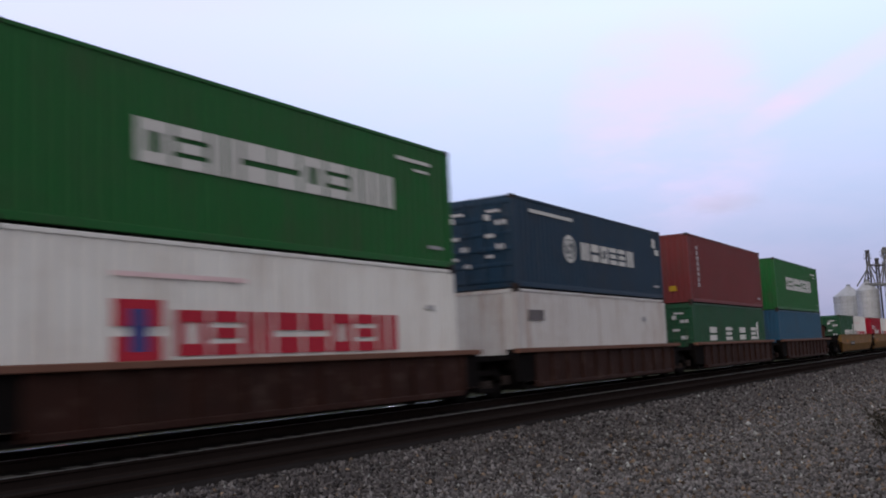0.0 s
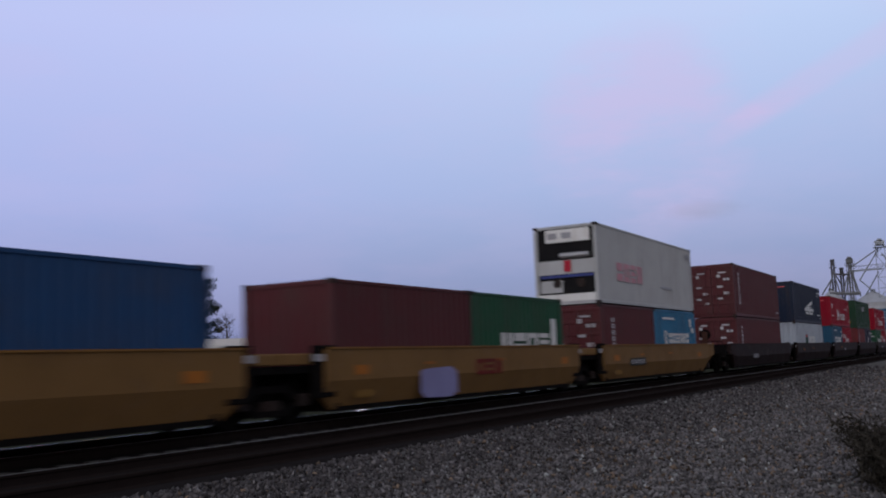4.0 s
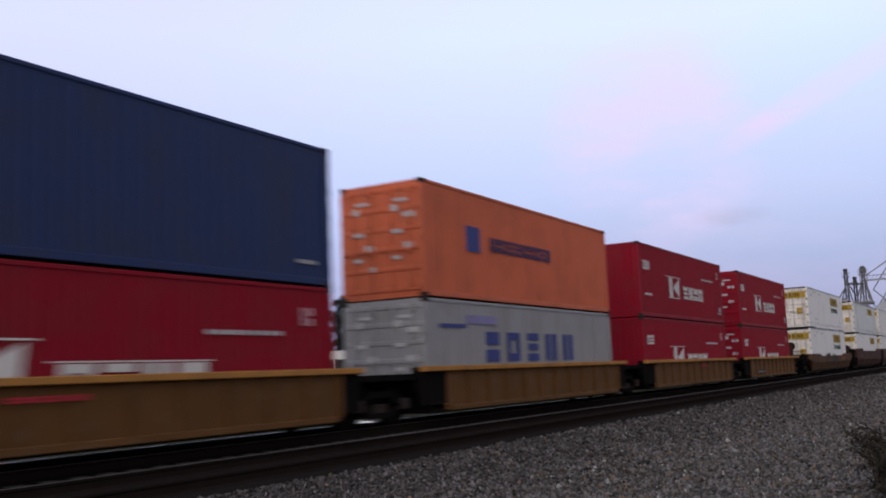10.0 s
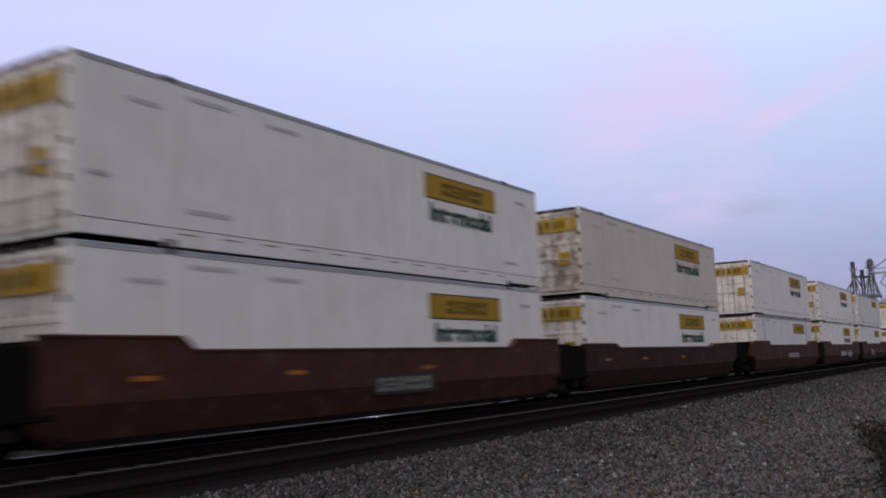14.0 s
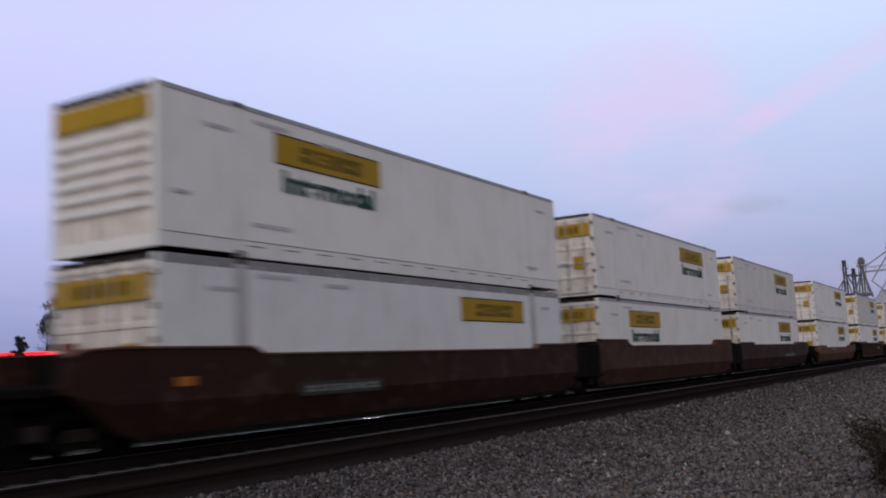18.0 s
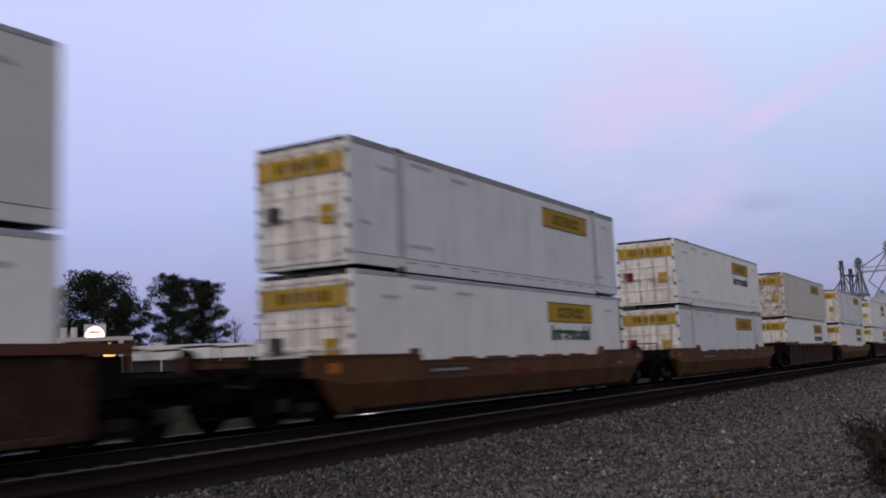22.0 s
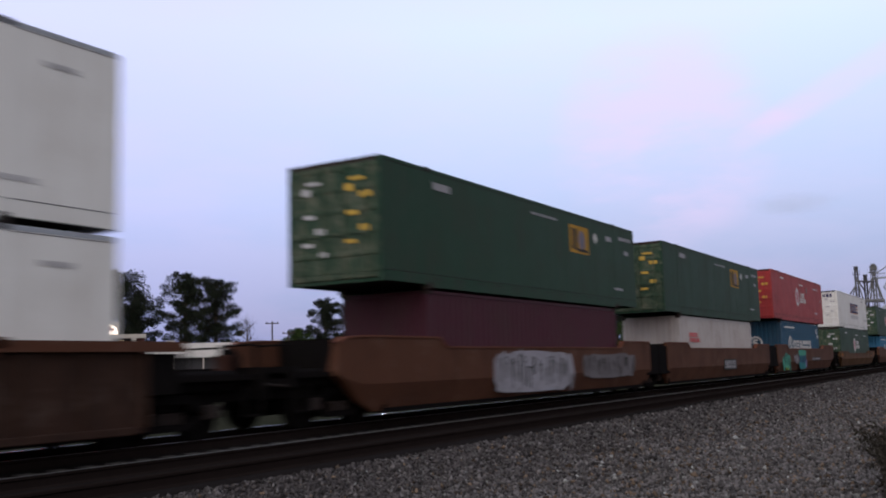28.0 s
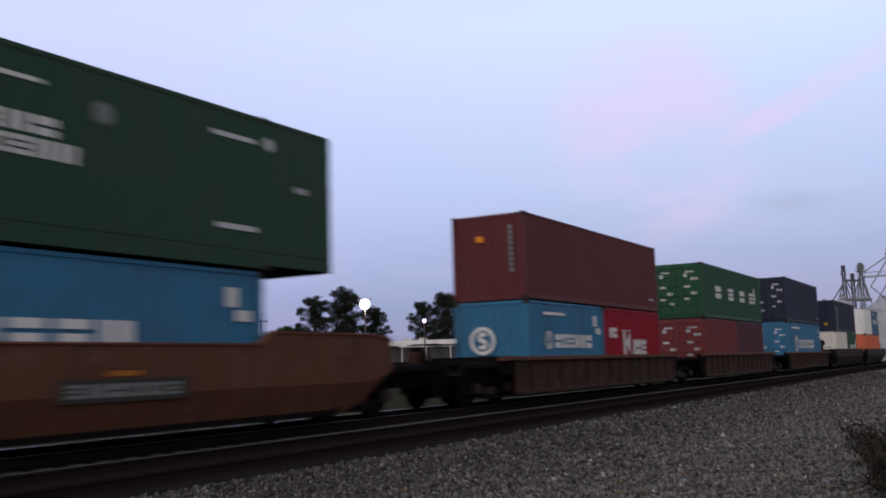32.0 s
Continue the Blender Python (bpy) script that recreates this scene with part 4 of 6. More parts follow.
def well_car(label, style, colour, clen, over, jl, jr, left, right, extras=()):
    """One unit of a well car; clen: length of the load; jl, jr: from the load's ends to the joints; left, right: 'c' coupler or 'a' articulated."""
    car = thing("well_car", label, "railway wagon", "well cars of the train")
    mat, edge = CAR[colour], EDGE[colour]
    hl = clen / 2 + over
    big = clen > 14
    top, raised = ({"copper": (1.23, 1.38), "umber": (1.53, 1.66)}.get(colour, (1.57, 1.79)) if style == "smooth" else (1.56, 1.65)) if big else ((1.46, 1.46) if style == "smooth" else (1.30, 1.30))
    low = 0.24

    def end_stations(kind):
        # outward distance from the load's end, bottom, top
        if kind == "c" and big:
            if colour == "copper":
                return [(1.6, 0.98, raised), (1.25, 0.93, raised), (0.5, 0.27, raised), (0.3, low, raised)]
            return [(1.75, 1.02, raised - 0.14), (1.5, 0.92, raised - 0.04), (0.85, 0.45, raised), (0.3, low, raised)]
        if kind == "c":
            return [(1.9, 0.98, raised if big else top), (1.5, 0.93, raised if big else top), (0.5, 0.27, raised if big else top), (0.3, low, raised if big else top)]
        return [(0.5, 0.52, raised if big else top), (0.1, low, raised if big else top)]
    st = [(-hl - d, zb, zt) for d, zb, zt in end_stations(left)]
    if big:
        st += [(-hl + 2.15, low, raised), (-hl + 2.45, low, top), (hl - 2.45, low, top), (hl - 2.15, low, raised)]
    else:
        st += [(-hl + 2.2, low, top), (0, low, top), (hl - 2.2, low, top)]
    st += [(hl + d, zb, zt) for d, zb, zt in reversed(end_stations(right))]
    for sy in (-1, 1):
        if style == "smooth":
            def sill(sy=sy):
                s = Shape()
                for x, zb, zt in st:
                    zm = max(zb + 0.02, min(0.82, zt - 0.2))
                    s.v += [(x, sy * 1.50, zt), (x, sy * 1.50, zm), (x, sy * (1.50 - 0.22 * (zm - zb) / 0.58), zb), (x, sy * 1.22, zb), (x, sy * 1.36, zt)]
                k = 5
                for i in range(len(st) - 1):
                    for j in range(k):
                        s.f.append((i * k + j, i * k + (j + 1) % k, (i + 1) * k + (j + 1) % k, (i + 1) * k + j))
                s.f += [tuple(range(k)), tuple((len(st) - 1) * k + j for j in reversed(range(k)))]
                return s
            part("side_sill", sill, mat, car)

            def chord(sy=sy):
                s = Shape()
                a, b = sorted((sy * 1.34, sy * 1.53))
                for (x0, _, z0), (x1, _, z1) in zip(st, st[1:]):
                    n = len(s.v)
                    s.v += [(x0, a, z0), (x0, b, z0), (x0, b, z0 + 0.035), (x0, a, z0 + 0.035), (x1, a, z1), (x1, b, z1), (x1, b, z1 + 0.035), (x1, a, z1 + 0.035)]
                    s.f += [(n, n + 4, n + 5, n + 1), (n + 1, n + 5, n + 6, n + 2), (n + 2, n + 6, n + 7, n + 3), (n + 3, n + 7, n + 4, n)]
                return s
            part("top_chord", chord, edge, car)
        else:
            x0, x1 = st[0][0] + (0.7 if left == "c" else 0), st[-1][0] - (0.7 if right == "c" else 0)
            a, b = sorted((sy * 1.38, sy * 1.41))
            web0, web1 = -hl - (0.35 if left == "c" else 0.05), hl + (0.35 if right == "c" else 0.05)
            if not big and over < 0.5:
                web0, web1 = -hl + 0.55, hl - 0.15
            part("side_web", Shape().box(web0, web1, a, b, low + 0.02, top - 0.02), mat, car)
            a, b = sorted((sy * 1.34, sy * 1.54))
            if big:
                s = Shape().box(x0, -hl + 2.3, a, b, raised - 0.16, raised).box(-hl + 2.3, hl - 2.3, a, b, top - 0.14, top).box(hl - 2.3, x1, a, b, raised - 0.16, raised)
                s.box(-hl + 2.1, -hl + 2.45, a, b, top - 0.02, raised + 0.04).box(hl - 2.45, hl - 2.1, a, b, top - 0.02, raised + 0.04)
            else:
                s = Shape().box(x0, x1, a, b, top - 0.12, top, 0.015)
            part("top_chord", s, edge, car)
            a, b = sorted((sy * 1.34, sy * 1.47))
            part("bottom_chord", Shape().box(web0 + 0.2, web1 - 0.2, a, b, low, low + 0.12, 0.015), mat, car)
            n = int((web1 - web0) / 1.02)
            a, b = sorted((sy * 1.405, sy * 1.475))
            for i in range(n + 1):
                x = web0 + 0.06 + (web1 - web0 - 0.12) * i / n
                part("rib", Shape().box(-0.05, 0.05, a, b, low + 0.1, top - 0.1), mat, car, key=("rib", colour, sy, top), at=(x, 0, 0))
            for sx, kind in ((-1, left), (1, right)):
                e = web0 if sx < 0 else web1
                far = x0 if sx < 0 else x1
                lo, hi = sorted((e, far))
                if hi - lo > 0.2:
                    a, b = sorted((sy * 1.30, sy * 1.42))
                    # at coupler ends this plate stands for the dark void below the chord
                    part("end_web", Shape().box(lo, hi, a, b, 0.82 if kind == "c" else 0.42, top - 0.1), NEAR_BLACK, car)
    part("well_floor", Shape().box(-hl, hl, -1.33, 1.33, 0.20, 0.30).box(-hl, -hl + 0.12, -1.33, 1.33, 0.3, 1.0).box(hl - 0.12, hl, -1.33, 1.33, 0.3, 1.0), NEAR_BLACK, car, key=("floor", hl))
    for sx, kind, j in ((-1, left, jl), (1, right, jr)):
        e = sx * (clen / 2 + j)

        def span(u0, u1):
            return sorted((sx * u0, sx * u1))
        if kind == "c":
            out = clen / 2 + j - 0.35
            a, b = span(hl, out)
            part("end_platform", Shape().box(a, b, -1.35, 1.35, 1.0, 1.1), NEAR_BLACK, car, "end platform over the truck")
            part("stub_sill", Shape().box(a, b, -0.85, 0.85, 0.62, 1.0), NEAR_BLACK, car)
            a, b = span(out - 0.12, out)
            part("end_sill", Shape().box(a, b, -1.45, 1.45, 0.82, 1.22, 0.02), NEAR_BLACK, car)
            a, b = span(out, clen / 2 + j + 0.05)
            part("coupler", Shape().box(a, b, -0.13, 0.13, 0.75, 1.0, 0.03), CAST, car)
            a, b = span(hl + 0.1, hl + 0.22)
            part("bulkhead", Shape().box(a, b, -1.36, 1.36, 1.08, max(1.26, (raised if big else top) + 0.02)), NEAR_BLACK, car)
            part("air_reservoir", Shape().rod((sx * (hl + 0.45), -0.95, 0.98), (sx * (out - 0.35), -0.95, 0.98), 0.2, 12), NEAR_BLACK, car)
            part("uncoupling_rod", Shape().rod((sx * (out + 0.04), -1.35, 0.86), (sx * (out + 0.04), -0.1, 0.96), 0.022, 6), CAST, car)
            rail = Shape()
            xo = sx * (out - 0.1)
            for yy in (-1.3, -0.45, 0.45, 1.3):
                rail.rod((xo, yy, 1.1), (xo, yy, 1.62), 0.02, 6)
            rail.rod((xo, -1.3, 1.62), (xo, -0.45, 1.62), 0.02, 6).rod((xo, 0.45, 1.62), (xo, 1.3, 1.62), 0.02, 6)
            part("handrail", rail, NEAR_BLACK, car)
            for yy in (-1.44, 1.36):
                step = Shape()
                step.box(*span(out - 0.55, out - 0.1), yy, yy + 0.08, 0.36, 0.40).box(*span(out - 0.55, out - 0.5), yy, yy + 0.05, 0.36, 0.9).box(*span(out - 0.15, out - 0.1), yy, yy + 0.05, 0.36, 0.9)
                part("step", step, NEAR_BLACK, car, key=("step", sx, round(out, 2), yy))
            truck(car, sx * (hl + 1.15 if j > 2.6 else hl + 0.9))
            if sx > 0:
                xb = sx * (out - 0.35)
                part("brake_stand", Shape().box(xb - 0.08, xb + 0.08, -0.85, -0.6, 1.1, 1.45 if big else 2.1, 0.02), CAR["rust"], car)
                zw = 1.3 if big else 1.95
                part("brake_wheel", Shape().rod((xb + sx * 0.12, -0.72, zw), (xb + sx * 0.17, -0.72, zw), 0.27, 16), NEAR_BLACK, car)
        else:
            a, b = span(hl, clen / 2 + j - 0.06)
            part("end_deck", Shape().box(a, b, -1.25, 1.25, 1.0, 1.14), mat if big else NEAR_BLACK, car)
            part("end_casting", Shape().box(*span(hl, clen / 2 + j), -0.5, 0.5, 0.7, 1.0), NEAR_BLACK, car)
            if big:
                part("bulkhead", Shape().box(*span(hl + 0.05, hl + 0.16), -1.36, 1.36, 0.3, raised - 0.02), NEAR_BLACK, car, "dark end wall of the well")
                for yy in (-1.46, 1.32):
                    part("end_guard", Shape().box(*span(hl + 0.2, clen / 2 + j - 0.04), yy, yy + 0.14, 0.62, raised - 0.12, 0.02), NEAR_BLACK, car, "dark guard beam beside the joint")
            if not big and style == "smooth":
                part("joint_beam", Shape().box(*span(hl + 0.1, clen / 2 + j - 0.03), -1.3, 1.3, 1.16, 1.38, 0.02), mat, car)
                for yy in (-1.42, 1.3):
                    part("end_guard", Shape().box(*span(hl + 0.12, hl + 0.75), yy, yy + 0.12, 0.5, 1.54, 0.02), NEAR_BLACK, car, "black guard beam beside the joint")
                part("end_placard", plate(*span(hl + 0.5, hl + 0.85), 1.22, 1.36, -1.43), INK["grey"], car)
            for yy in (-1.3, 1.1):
                part("end_post", Shape().box(*span(hl + 0.3, hl + 0.45), yy, yy + 0.2, 0.75, top - 0.02), NEAR_BLACK, car)
            if sx > 0:
                truck(car, e)
    for ex in extras:
        kind, x0, x1, z0, z1, ink = ex
        x0, x1 = x0 - clen / 2, x1 - clen / 2
        if kind == "panel":
            part("number_panel", plate(x0, x1, z0, z1, -1.512), INK["black"], car)
            part("panel_mark", block_row(x0 + 0.12, x1 - 0.12, z0 + 0.07, z1 - 0.07, 6, y=-1.517, gap=0.3), INK[ink], car)["kind"] = "stuff"
        elif kind == "mark":
            part("marking", block_row(x0, x1, z0, z1, 3, y=-1.512, gap=0.1), INK[ink], car)
        elif kind == "patch":
            part("reflector", plate(x0, x1, z0, z1, -1.512), INK["amber" if ink == "orange" else ink], car)
        elif kind == "spray":
            rnd = random.Random(int(x0 * 100) + 7)
            wide, tall = x1 - x0, z1 - z0
            fill, strokes = Shape(), Shape()
            n = max(4, round(wide / 0.34))
            for i in range(n):
                # a row of rounded, overlapping bulges
                cx = x0 + wide * (i + 0.5) / n + rnd.uniform(-0.06, 0.06)
                cz = z0 + tall * rnd.uniform(0.42, 0.58)
                rx, rz = wide / n * rnd.uniform(0.6, 0.95), tall * rnd.uniform(0.36, 0.5)
                yy = -1.513 - i * 0.0006
                fill.quad(*[(cx + rx * rnd.uniform(0.8, 1.1) * math.cos(6.28319 * k / 14), yy, cz + rz * rnd.uniform(0.8, 1.08) * math.sin(6.28319 * k / 14)) for k in range(14)])
                for _ in range(2):
                    a, b = cx + rnd.uniform(-0.5, 0.5) * rx, cz + rnd.uniform(-0.5, 0.5) * rz
                    dx, dz = rnd.uniform(-0.16, 0.16), rnd.uniform(0.1, 0.3) * tall
                    strokes.box(a, a + 0.05, yy - 0.012, yy - 0.008, b - dz, b + dz).box(a, a + abs(dx), yy - 0.013, yy - 0.009, b + dz - 0.05, b + dz)
            tagged(part("spray_paint", fill, INK[ink], car, "spray-painted graffiti"), kind="stuff")
            if ink in ("cyan", "spray", "mint", "lilac", "haze", "smudge", "ink_blue"):
                tagged(part("spray_stroke", strokes, INK[{"cyan": "navy", "lilac": "navy", "haze": "faint", "ink_blue": "cyan"}.get(ink, "black")], car), kind="stuff")
        elif kind == "swatch":
            rnd = random.Random(int(x0 * 100) + int(z0 * 10))
            cx, cz, rx, rz = (x0 + x1) / 2, (z0 + z1) / 2, (x1 - x0) / 2, (z1 - z0) / 2
            s = Shape()
            ring = []
            for k in range(28):
                a = 6.28319 * k / 28
                c, d = math.cos(a), math.sin(a)
                ring.append((cx + rx * math.copysign(abs(c) ** 0.45, c) * rnd.uniform(0.95, 1.03), -1.513 - z0 * 0.003, cz + rz * math.copysign(abs(d) ** 0.45, d) * rnd.uniform(0.9, 1.04)))
            s.quad(*ring)
            tagged(part("spray_paint", s, INK[ink], car, "spray-painted graffiti"), kind="stuff")
        elif kind == "tower":
            part("end_ladder_box", Shape().box(x0, x1, -1.1, -0.6, 1.1, z1, 0.03), CAR["umber"] if ink == "grey" else NEAR_BLACK, car, "tall box at the end platform")
        elif kind == "guides":
            for gx in (-clen / 2 + 2.2, clen / 2 - 2.2):
                for yy in (-1.42, 1.42):
                    part("container_guide", Shape().box(gx - 0.22, gx + 0.22, yy - 0.05, yy + 0.05, top, top + 0.16).box(gx - 0.12, gx + 0.12, yy - 0.05, yy + 0.05, top + 0.16, top + 0.3), edge, car)
            s = Shape()
            for i in range(5):
                gx = -clen / 2 + 4.4 + i * (clen - 8.8) / 4
                s.box(gx - 0.55, gx + 0.55, -1.5, -1.4, top, top + 0.09)
            part("edge_lip", s, edge, car)
    return car


# ---- the train, unit by unit ----
LC, LT, HC, HS = 12.192, 6.058, 2.896, 2.591
D53 = 16.154


def c40(colour, words, hc=False, door=False, brand="plain", end_mark=""):
    return ("iso", colour, LC, HC if hc else HS, words, door, brand, end_mark)


def c20(colour, words, door=False, brand="plain", end_mark=""):
    return ("iso", colour, LT, HS, words, door, brand, end_mark)


def d53(colour, words, door=True, brand="yellow_side", banner=True):
    return ("d53", colour, D53, HC, words, door, brand, banner)


WHITE53 = "white 53-foot container with yellow banners"
CREAM53 = "dirty cream 53-foot container with a yellow banner"
OFF53 = "dull off-white 53-foot container with yellow banners"
SILVER53 = "silver 53-foot container with a yellow banner"
CRIMSON = "crimson steel container with white marks"
SOILED = "rust-brown smooth-sided well car carrying stacked containers"
RIBBED = "rust-brown ribbed well car carrying stacked containers"
YEL = "ochre-yellow smooth-sided well car with single containers"
BLK = "blackish-brown smooth well car carrying stacked containers"
TANR = "tan ribbed well car carrying stacked containers"
COP = "copper-brown smooth well car carrying stacked containers"
PANEL = ("panel", 2.0, 3.8, 0.72, 1.0, "grey")
DASH = [("patch", 0.35, 0.85, 0.92, 1.12, "orange"), ("patch", 3.2, 3.6, 1.08, 1.14, "orange"), ("patch", 6.9, 7.3, 1.1, 1.16, "orange"), ("patch", 11.3, 11.8, 0.92, 1.12, "orange"), ("spray", 0.3, 1.0, 0.42, 0.62, "umber")]
ENDS = [("patch", 15.2, 15.6, 0.92, 1.02, "orange"), ("patch", 17.2, 17.5, 1.08, 1.26, "orange"), ("patch", 16.3, 16.6, 0.72, 0.88, "black"), ("patch", -1.2, -0.8, 1.05, 1.25, "orange")]
REFL = [("patch", x, x + 0.5, 1.12, 1.2, "orange") for x in (1.0, 4.6, 9.2)]


def stacked(up=WHITE53, lo=WHITE53, uc="bright", lc="bright", ub="yellow_side", lb="yellow_side", ud=True):
    return [d53(uc, up, ud, ub)], [d53(lc, lo, True, lb)]


# start of the load, its length, group number, style, colour, label, overhang of the well, upper loads, lower loads, extras
TRAIN = []


def unit(*spec):
    TRAIN.append(spec)


unit(7.49, LC, 1, "ribbed", "umber", RIBBED, 0.1, [c40("green", "green steel container with white block marks", True, False, "green_line")], [c40("white", "white steel container with red marks", True, False, "red_mark")], [])
unit(22.97, LC, 1, "ribbed", "umber", RIBBED, 0.1, [c40("deep", "deep blue steel container with white ring mark", False, True, "ring")], [c40("stained", "plain white steel container with rust stains", False, False, "grey_tank")], [])
unit(38.66, LC, 1, "ribbed", "umber", RIBBED, 0.1, [c40("brown", "brown-red steel container with upright white marks", True, False, "upright", "tag")], [c40("forest", "green steel container with four white letters", False, True, "four_letters")], [])
unit(54.25, LC, 1, "ribbed", "umber", RIBBED, 0.1, [c40("green", "bright green steel container with white block marks", True, False, "green_line", "ring")], [c40("blue", "blue steel container with small white marks", False, False, "plain", "ring")], [])
unit(74.0, LC, 2, "smooth", "yellow", YEL, 0.1, [], [c20("forest", "green steel container with white letters", True, "four_letters"), c20("white", "white steel container with red marks", False, "red_mark")], [PANEL] + DASH)
unit(89.6, LC, 2, "smooth", "yellow", YEL, 0.1, [], [c20("red", CRIMSON, False, "two_words"), c20("white", "white steel container with red marks", False, "red_mark")], [("mark", 6.2, 7.6, 0.74, 1.14, "maroon")] + DASH)
unit(105.1, LC, 2, "smooth", "yellow", YEL, 0.1, [], [c20("forest", "green steel container with white letters", False, "four_letters", "line"), c20("mid_blue", "deep blue steel container with small mark", False, "plain")], [("mark", 4.9, 6.3, 0.78, 1.16, "maroon")] + DASH)
unit(120.9, LC, 2, "smooth", "yellow", YEL, 0.1, [], [c20("oxblood", "brown-red steel container, unmarked", False, "plain"), c20("forest", "green steel container with white letters", False, "four_letters")], [("swatch", 2.9, 4.7, 0.28, 1.0, "lilac"), ("mark", 5.7, 7.2, 0.76, 1.16, "maroon")] + DASH)
unit(136.6, LC, 2, "smooth", "yellow", YEL, 0.1, [("reefer", "cream", LC, HC, "white refrigerated container with black machinery end", False, "", "")], [c20("oxblood", "brown-red steel container with white door placards", True, "upright"), c20("sea_blue", "light blue steel container with ring mark", False, "ring")], [PANEL] + DASH)
unit(157.2, LC, 3, "smooth", "black", BLK, 1.0, [c40("oxblood", "brown-red steel container with door placards", True, True, "upright")], [c40("oxblood", "dull brown-red steel container with door rods", False, True, "upright")], [("mark", 2.2, 3.6, 0.7, 0.9, "grey")])
unit(174.95, LC, 3, "smooth", "black", BLK, 1.0, [c40("navy", "navy steel container with a white sail mark", True, False, "sail", "line")], [c40("steel_grey", "pale grey steel container with white marks", False, False, "three_letters")], [("patch", 1.0, 1.6, 1.0, 1.08, "orange"), ("patch", 5.0, 5.6, 1.05, 1.13, "orange")])
unit(192.95, LC, 3, "smooth", "black", BLK, 1.0, [c40("red", CRIMSON, False, False, "two_words", "line")], [c20("blue", "blue steel container with ring mark", False, "ring", "ring"), c20("red", CRIMSON, False, "two_words")], [("patch", 4.6, 5.3, 0.8, 1.0, "grey"), ("patch", 2.6, 3.1, 1.05, 1.15, "orange")])
unit(210.85, LC, 3, "smooth", "black", BLK, 1.0, [c40("dark_green", "dark green steel container with faint mark", True, False, "small_mark", "tag")], [c20("brown", "brown-red steel container with ring mark on its end", False, "upright", "ring"), c20("navy", "navy steel container with a white sail mark", False, "sail")], [])
unit(228.6, LC, 3, "smooth", "black", BLK, 1.0, [c40("red", CRIMSON, False, False, "two_words", "line")], [c20("forest", "green steel container with white letters", True, "four_letters"), c20("red", CRIMSON, False, "two_words")], [("patch", 2.4, 4.2, 0.85, 1.0, "grey")])
unit(249.5, LC, 4, "ribbed", "tan", TANR, 0.1, [c40("teal", "weathered teal steel container with white corner mark", True, True, "corner_mark")], [c40("grey", "pale grey steel container with five blue letters", True, False, "five_letters")], [("panel", 1.6, 3.6, 0.42, 0.62, "grey")])
unit(265.3, LC, 4, "ribbed", "tan", TANR, 0.1, [c40("royal", "royal blue steel container with upright white marks", True, False, "upright", "upright")], [c40("red", CRIMSON, False, False, "two_words", "line")], [("mark", 4.6, 6.0, 0.95, 1.03, "red")])
unit(281.15, LC, 4, "ribbed", "tan", TANR, 0.1, [c40("orange", "orange steel container with dark blue marks", True, True, "orange_line")], [c40("grey", "pale grey steel container with five blue letters", False, True, "five_letters")], [])
unit(296.8, LC, 4, "ribbed", "tan", TANR, 0.1, [c40("red", CRIMSON, True, False, "two_words")], [c40("red", CRIMSON, False, False, "two_words")], [("mark", 6.6, 7.6, 0.95, 1.03, "red")])
unit(312.5, LC, 4, "ribbed", "tan", TANR, 0.1, [c40("red", "crimson steel container with door rods and white marks", True, True, "two_words")], [c40("red", "crimson steel container with door rods and white marks", False, True, "two_words")], [("panel", 1.6, 3.4, 0.42, 0.62, "grey")])
unit(332.3, D53, 5, "smooth", "copper", COP, 0.12, *stacked(), [("spray", 4.6, 6.4, 1.0, 1.5, "black"), ("spray", 7.6, 9.6, 0.6, 1.5, "black"), ("patch", 12.4, 13.6, 0.95, 1.1, "orange"), ("tower", 19.1, 19.55, 0, 2.1, "grey")])
unit(355.65, D53, 6, "smooth", "rust", SOILED, 0.12, *stacked(SILVER53, WHITE53, "silver", "bright", "yellow_only", "yellow_only"), REFL + [("tower", -3.4, -2.75, 0, 2.0, "black")])
unit(375.25, D53, 6, "smooth", "rust", SOILED, 0.12, *stacked(), REFL + [("panel", 7.3, 9.7, 0.62, 1.04, "dim")])
unit(394.7, D53, 6, "smooth", "umber", SOILED, 0.12, *stacked(CREAM53, WHITE53, "cream", "bright"), REFL)
unit(418.0, D53, 7, "smooth", "rust", SOILED, 0.12, *stacked(WHITE53, SILVER53, "bright", "silver", "yellow_side", "yellow_only"), [("mark", 7.0, 10.0, 0.85, 1.1, "grey")])
unit(438.05, D53, 7, "smooth", "rust", SOILED, 0.12, *stacked(), REFL + [("mark", 6.5, 9.2, 0.74, 1.06, "faint"), ("spray", 10.0, 12.0, 0.5, 1.2, "haze")])
unit(457.65, D53, 7, "smooth", "rust", SOILED, 0.12, *stacked(SILVER53, WHITE53, "silver", "bright", "yellow_only", "yellow_only"), REFL + [("spray", 5.2, 6.8, 0.45, 1.2, "spray"), ("panel", 10.8, 13.2, 0.78, 1.0, "spray"), ("guides", 0, 0, 0, 0, "grey")])
unit(481.2, D53, 8, "smooth", "umber", SOILED, 0.12, *stacked(WHITE53, SILVER53, "bright", "silver", "yellow_front", "yellow_only", False), [("panel", 3.3, 6.0, 0.74, 1.0, "dim"), ("patch", 0.2, 0.6, 1.05, 1.2, "orange")])
unit(500.6, D53, 8, "smooth", "rust", SOILED, 0.12, *stacked(lb="yellow_front"), [])
unit(520.1, D53, 8, "smooth", "umber", SOILED, 0.12, *stacked(OFF53, WHITE53, "ash", "bright"), [("panel", 10.0, 13.2, 0.78, 1.04, "dim")])
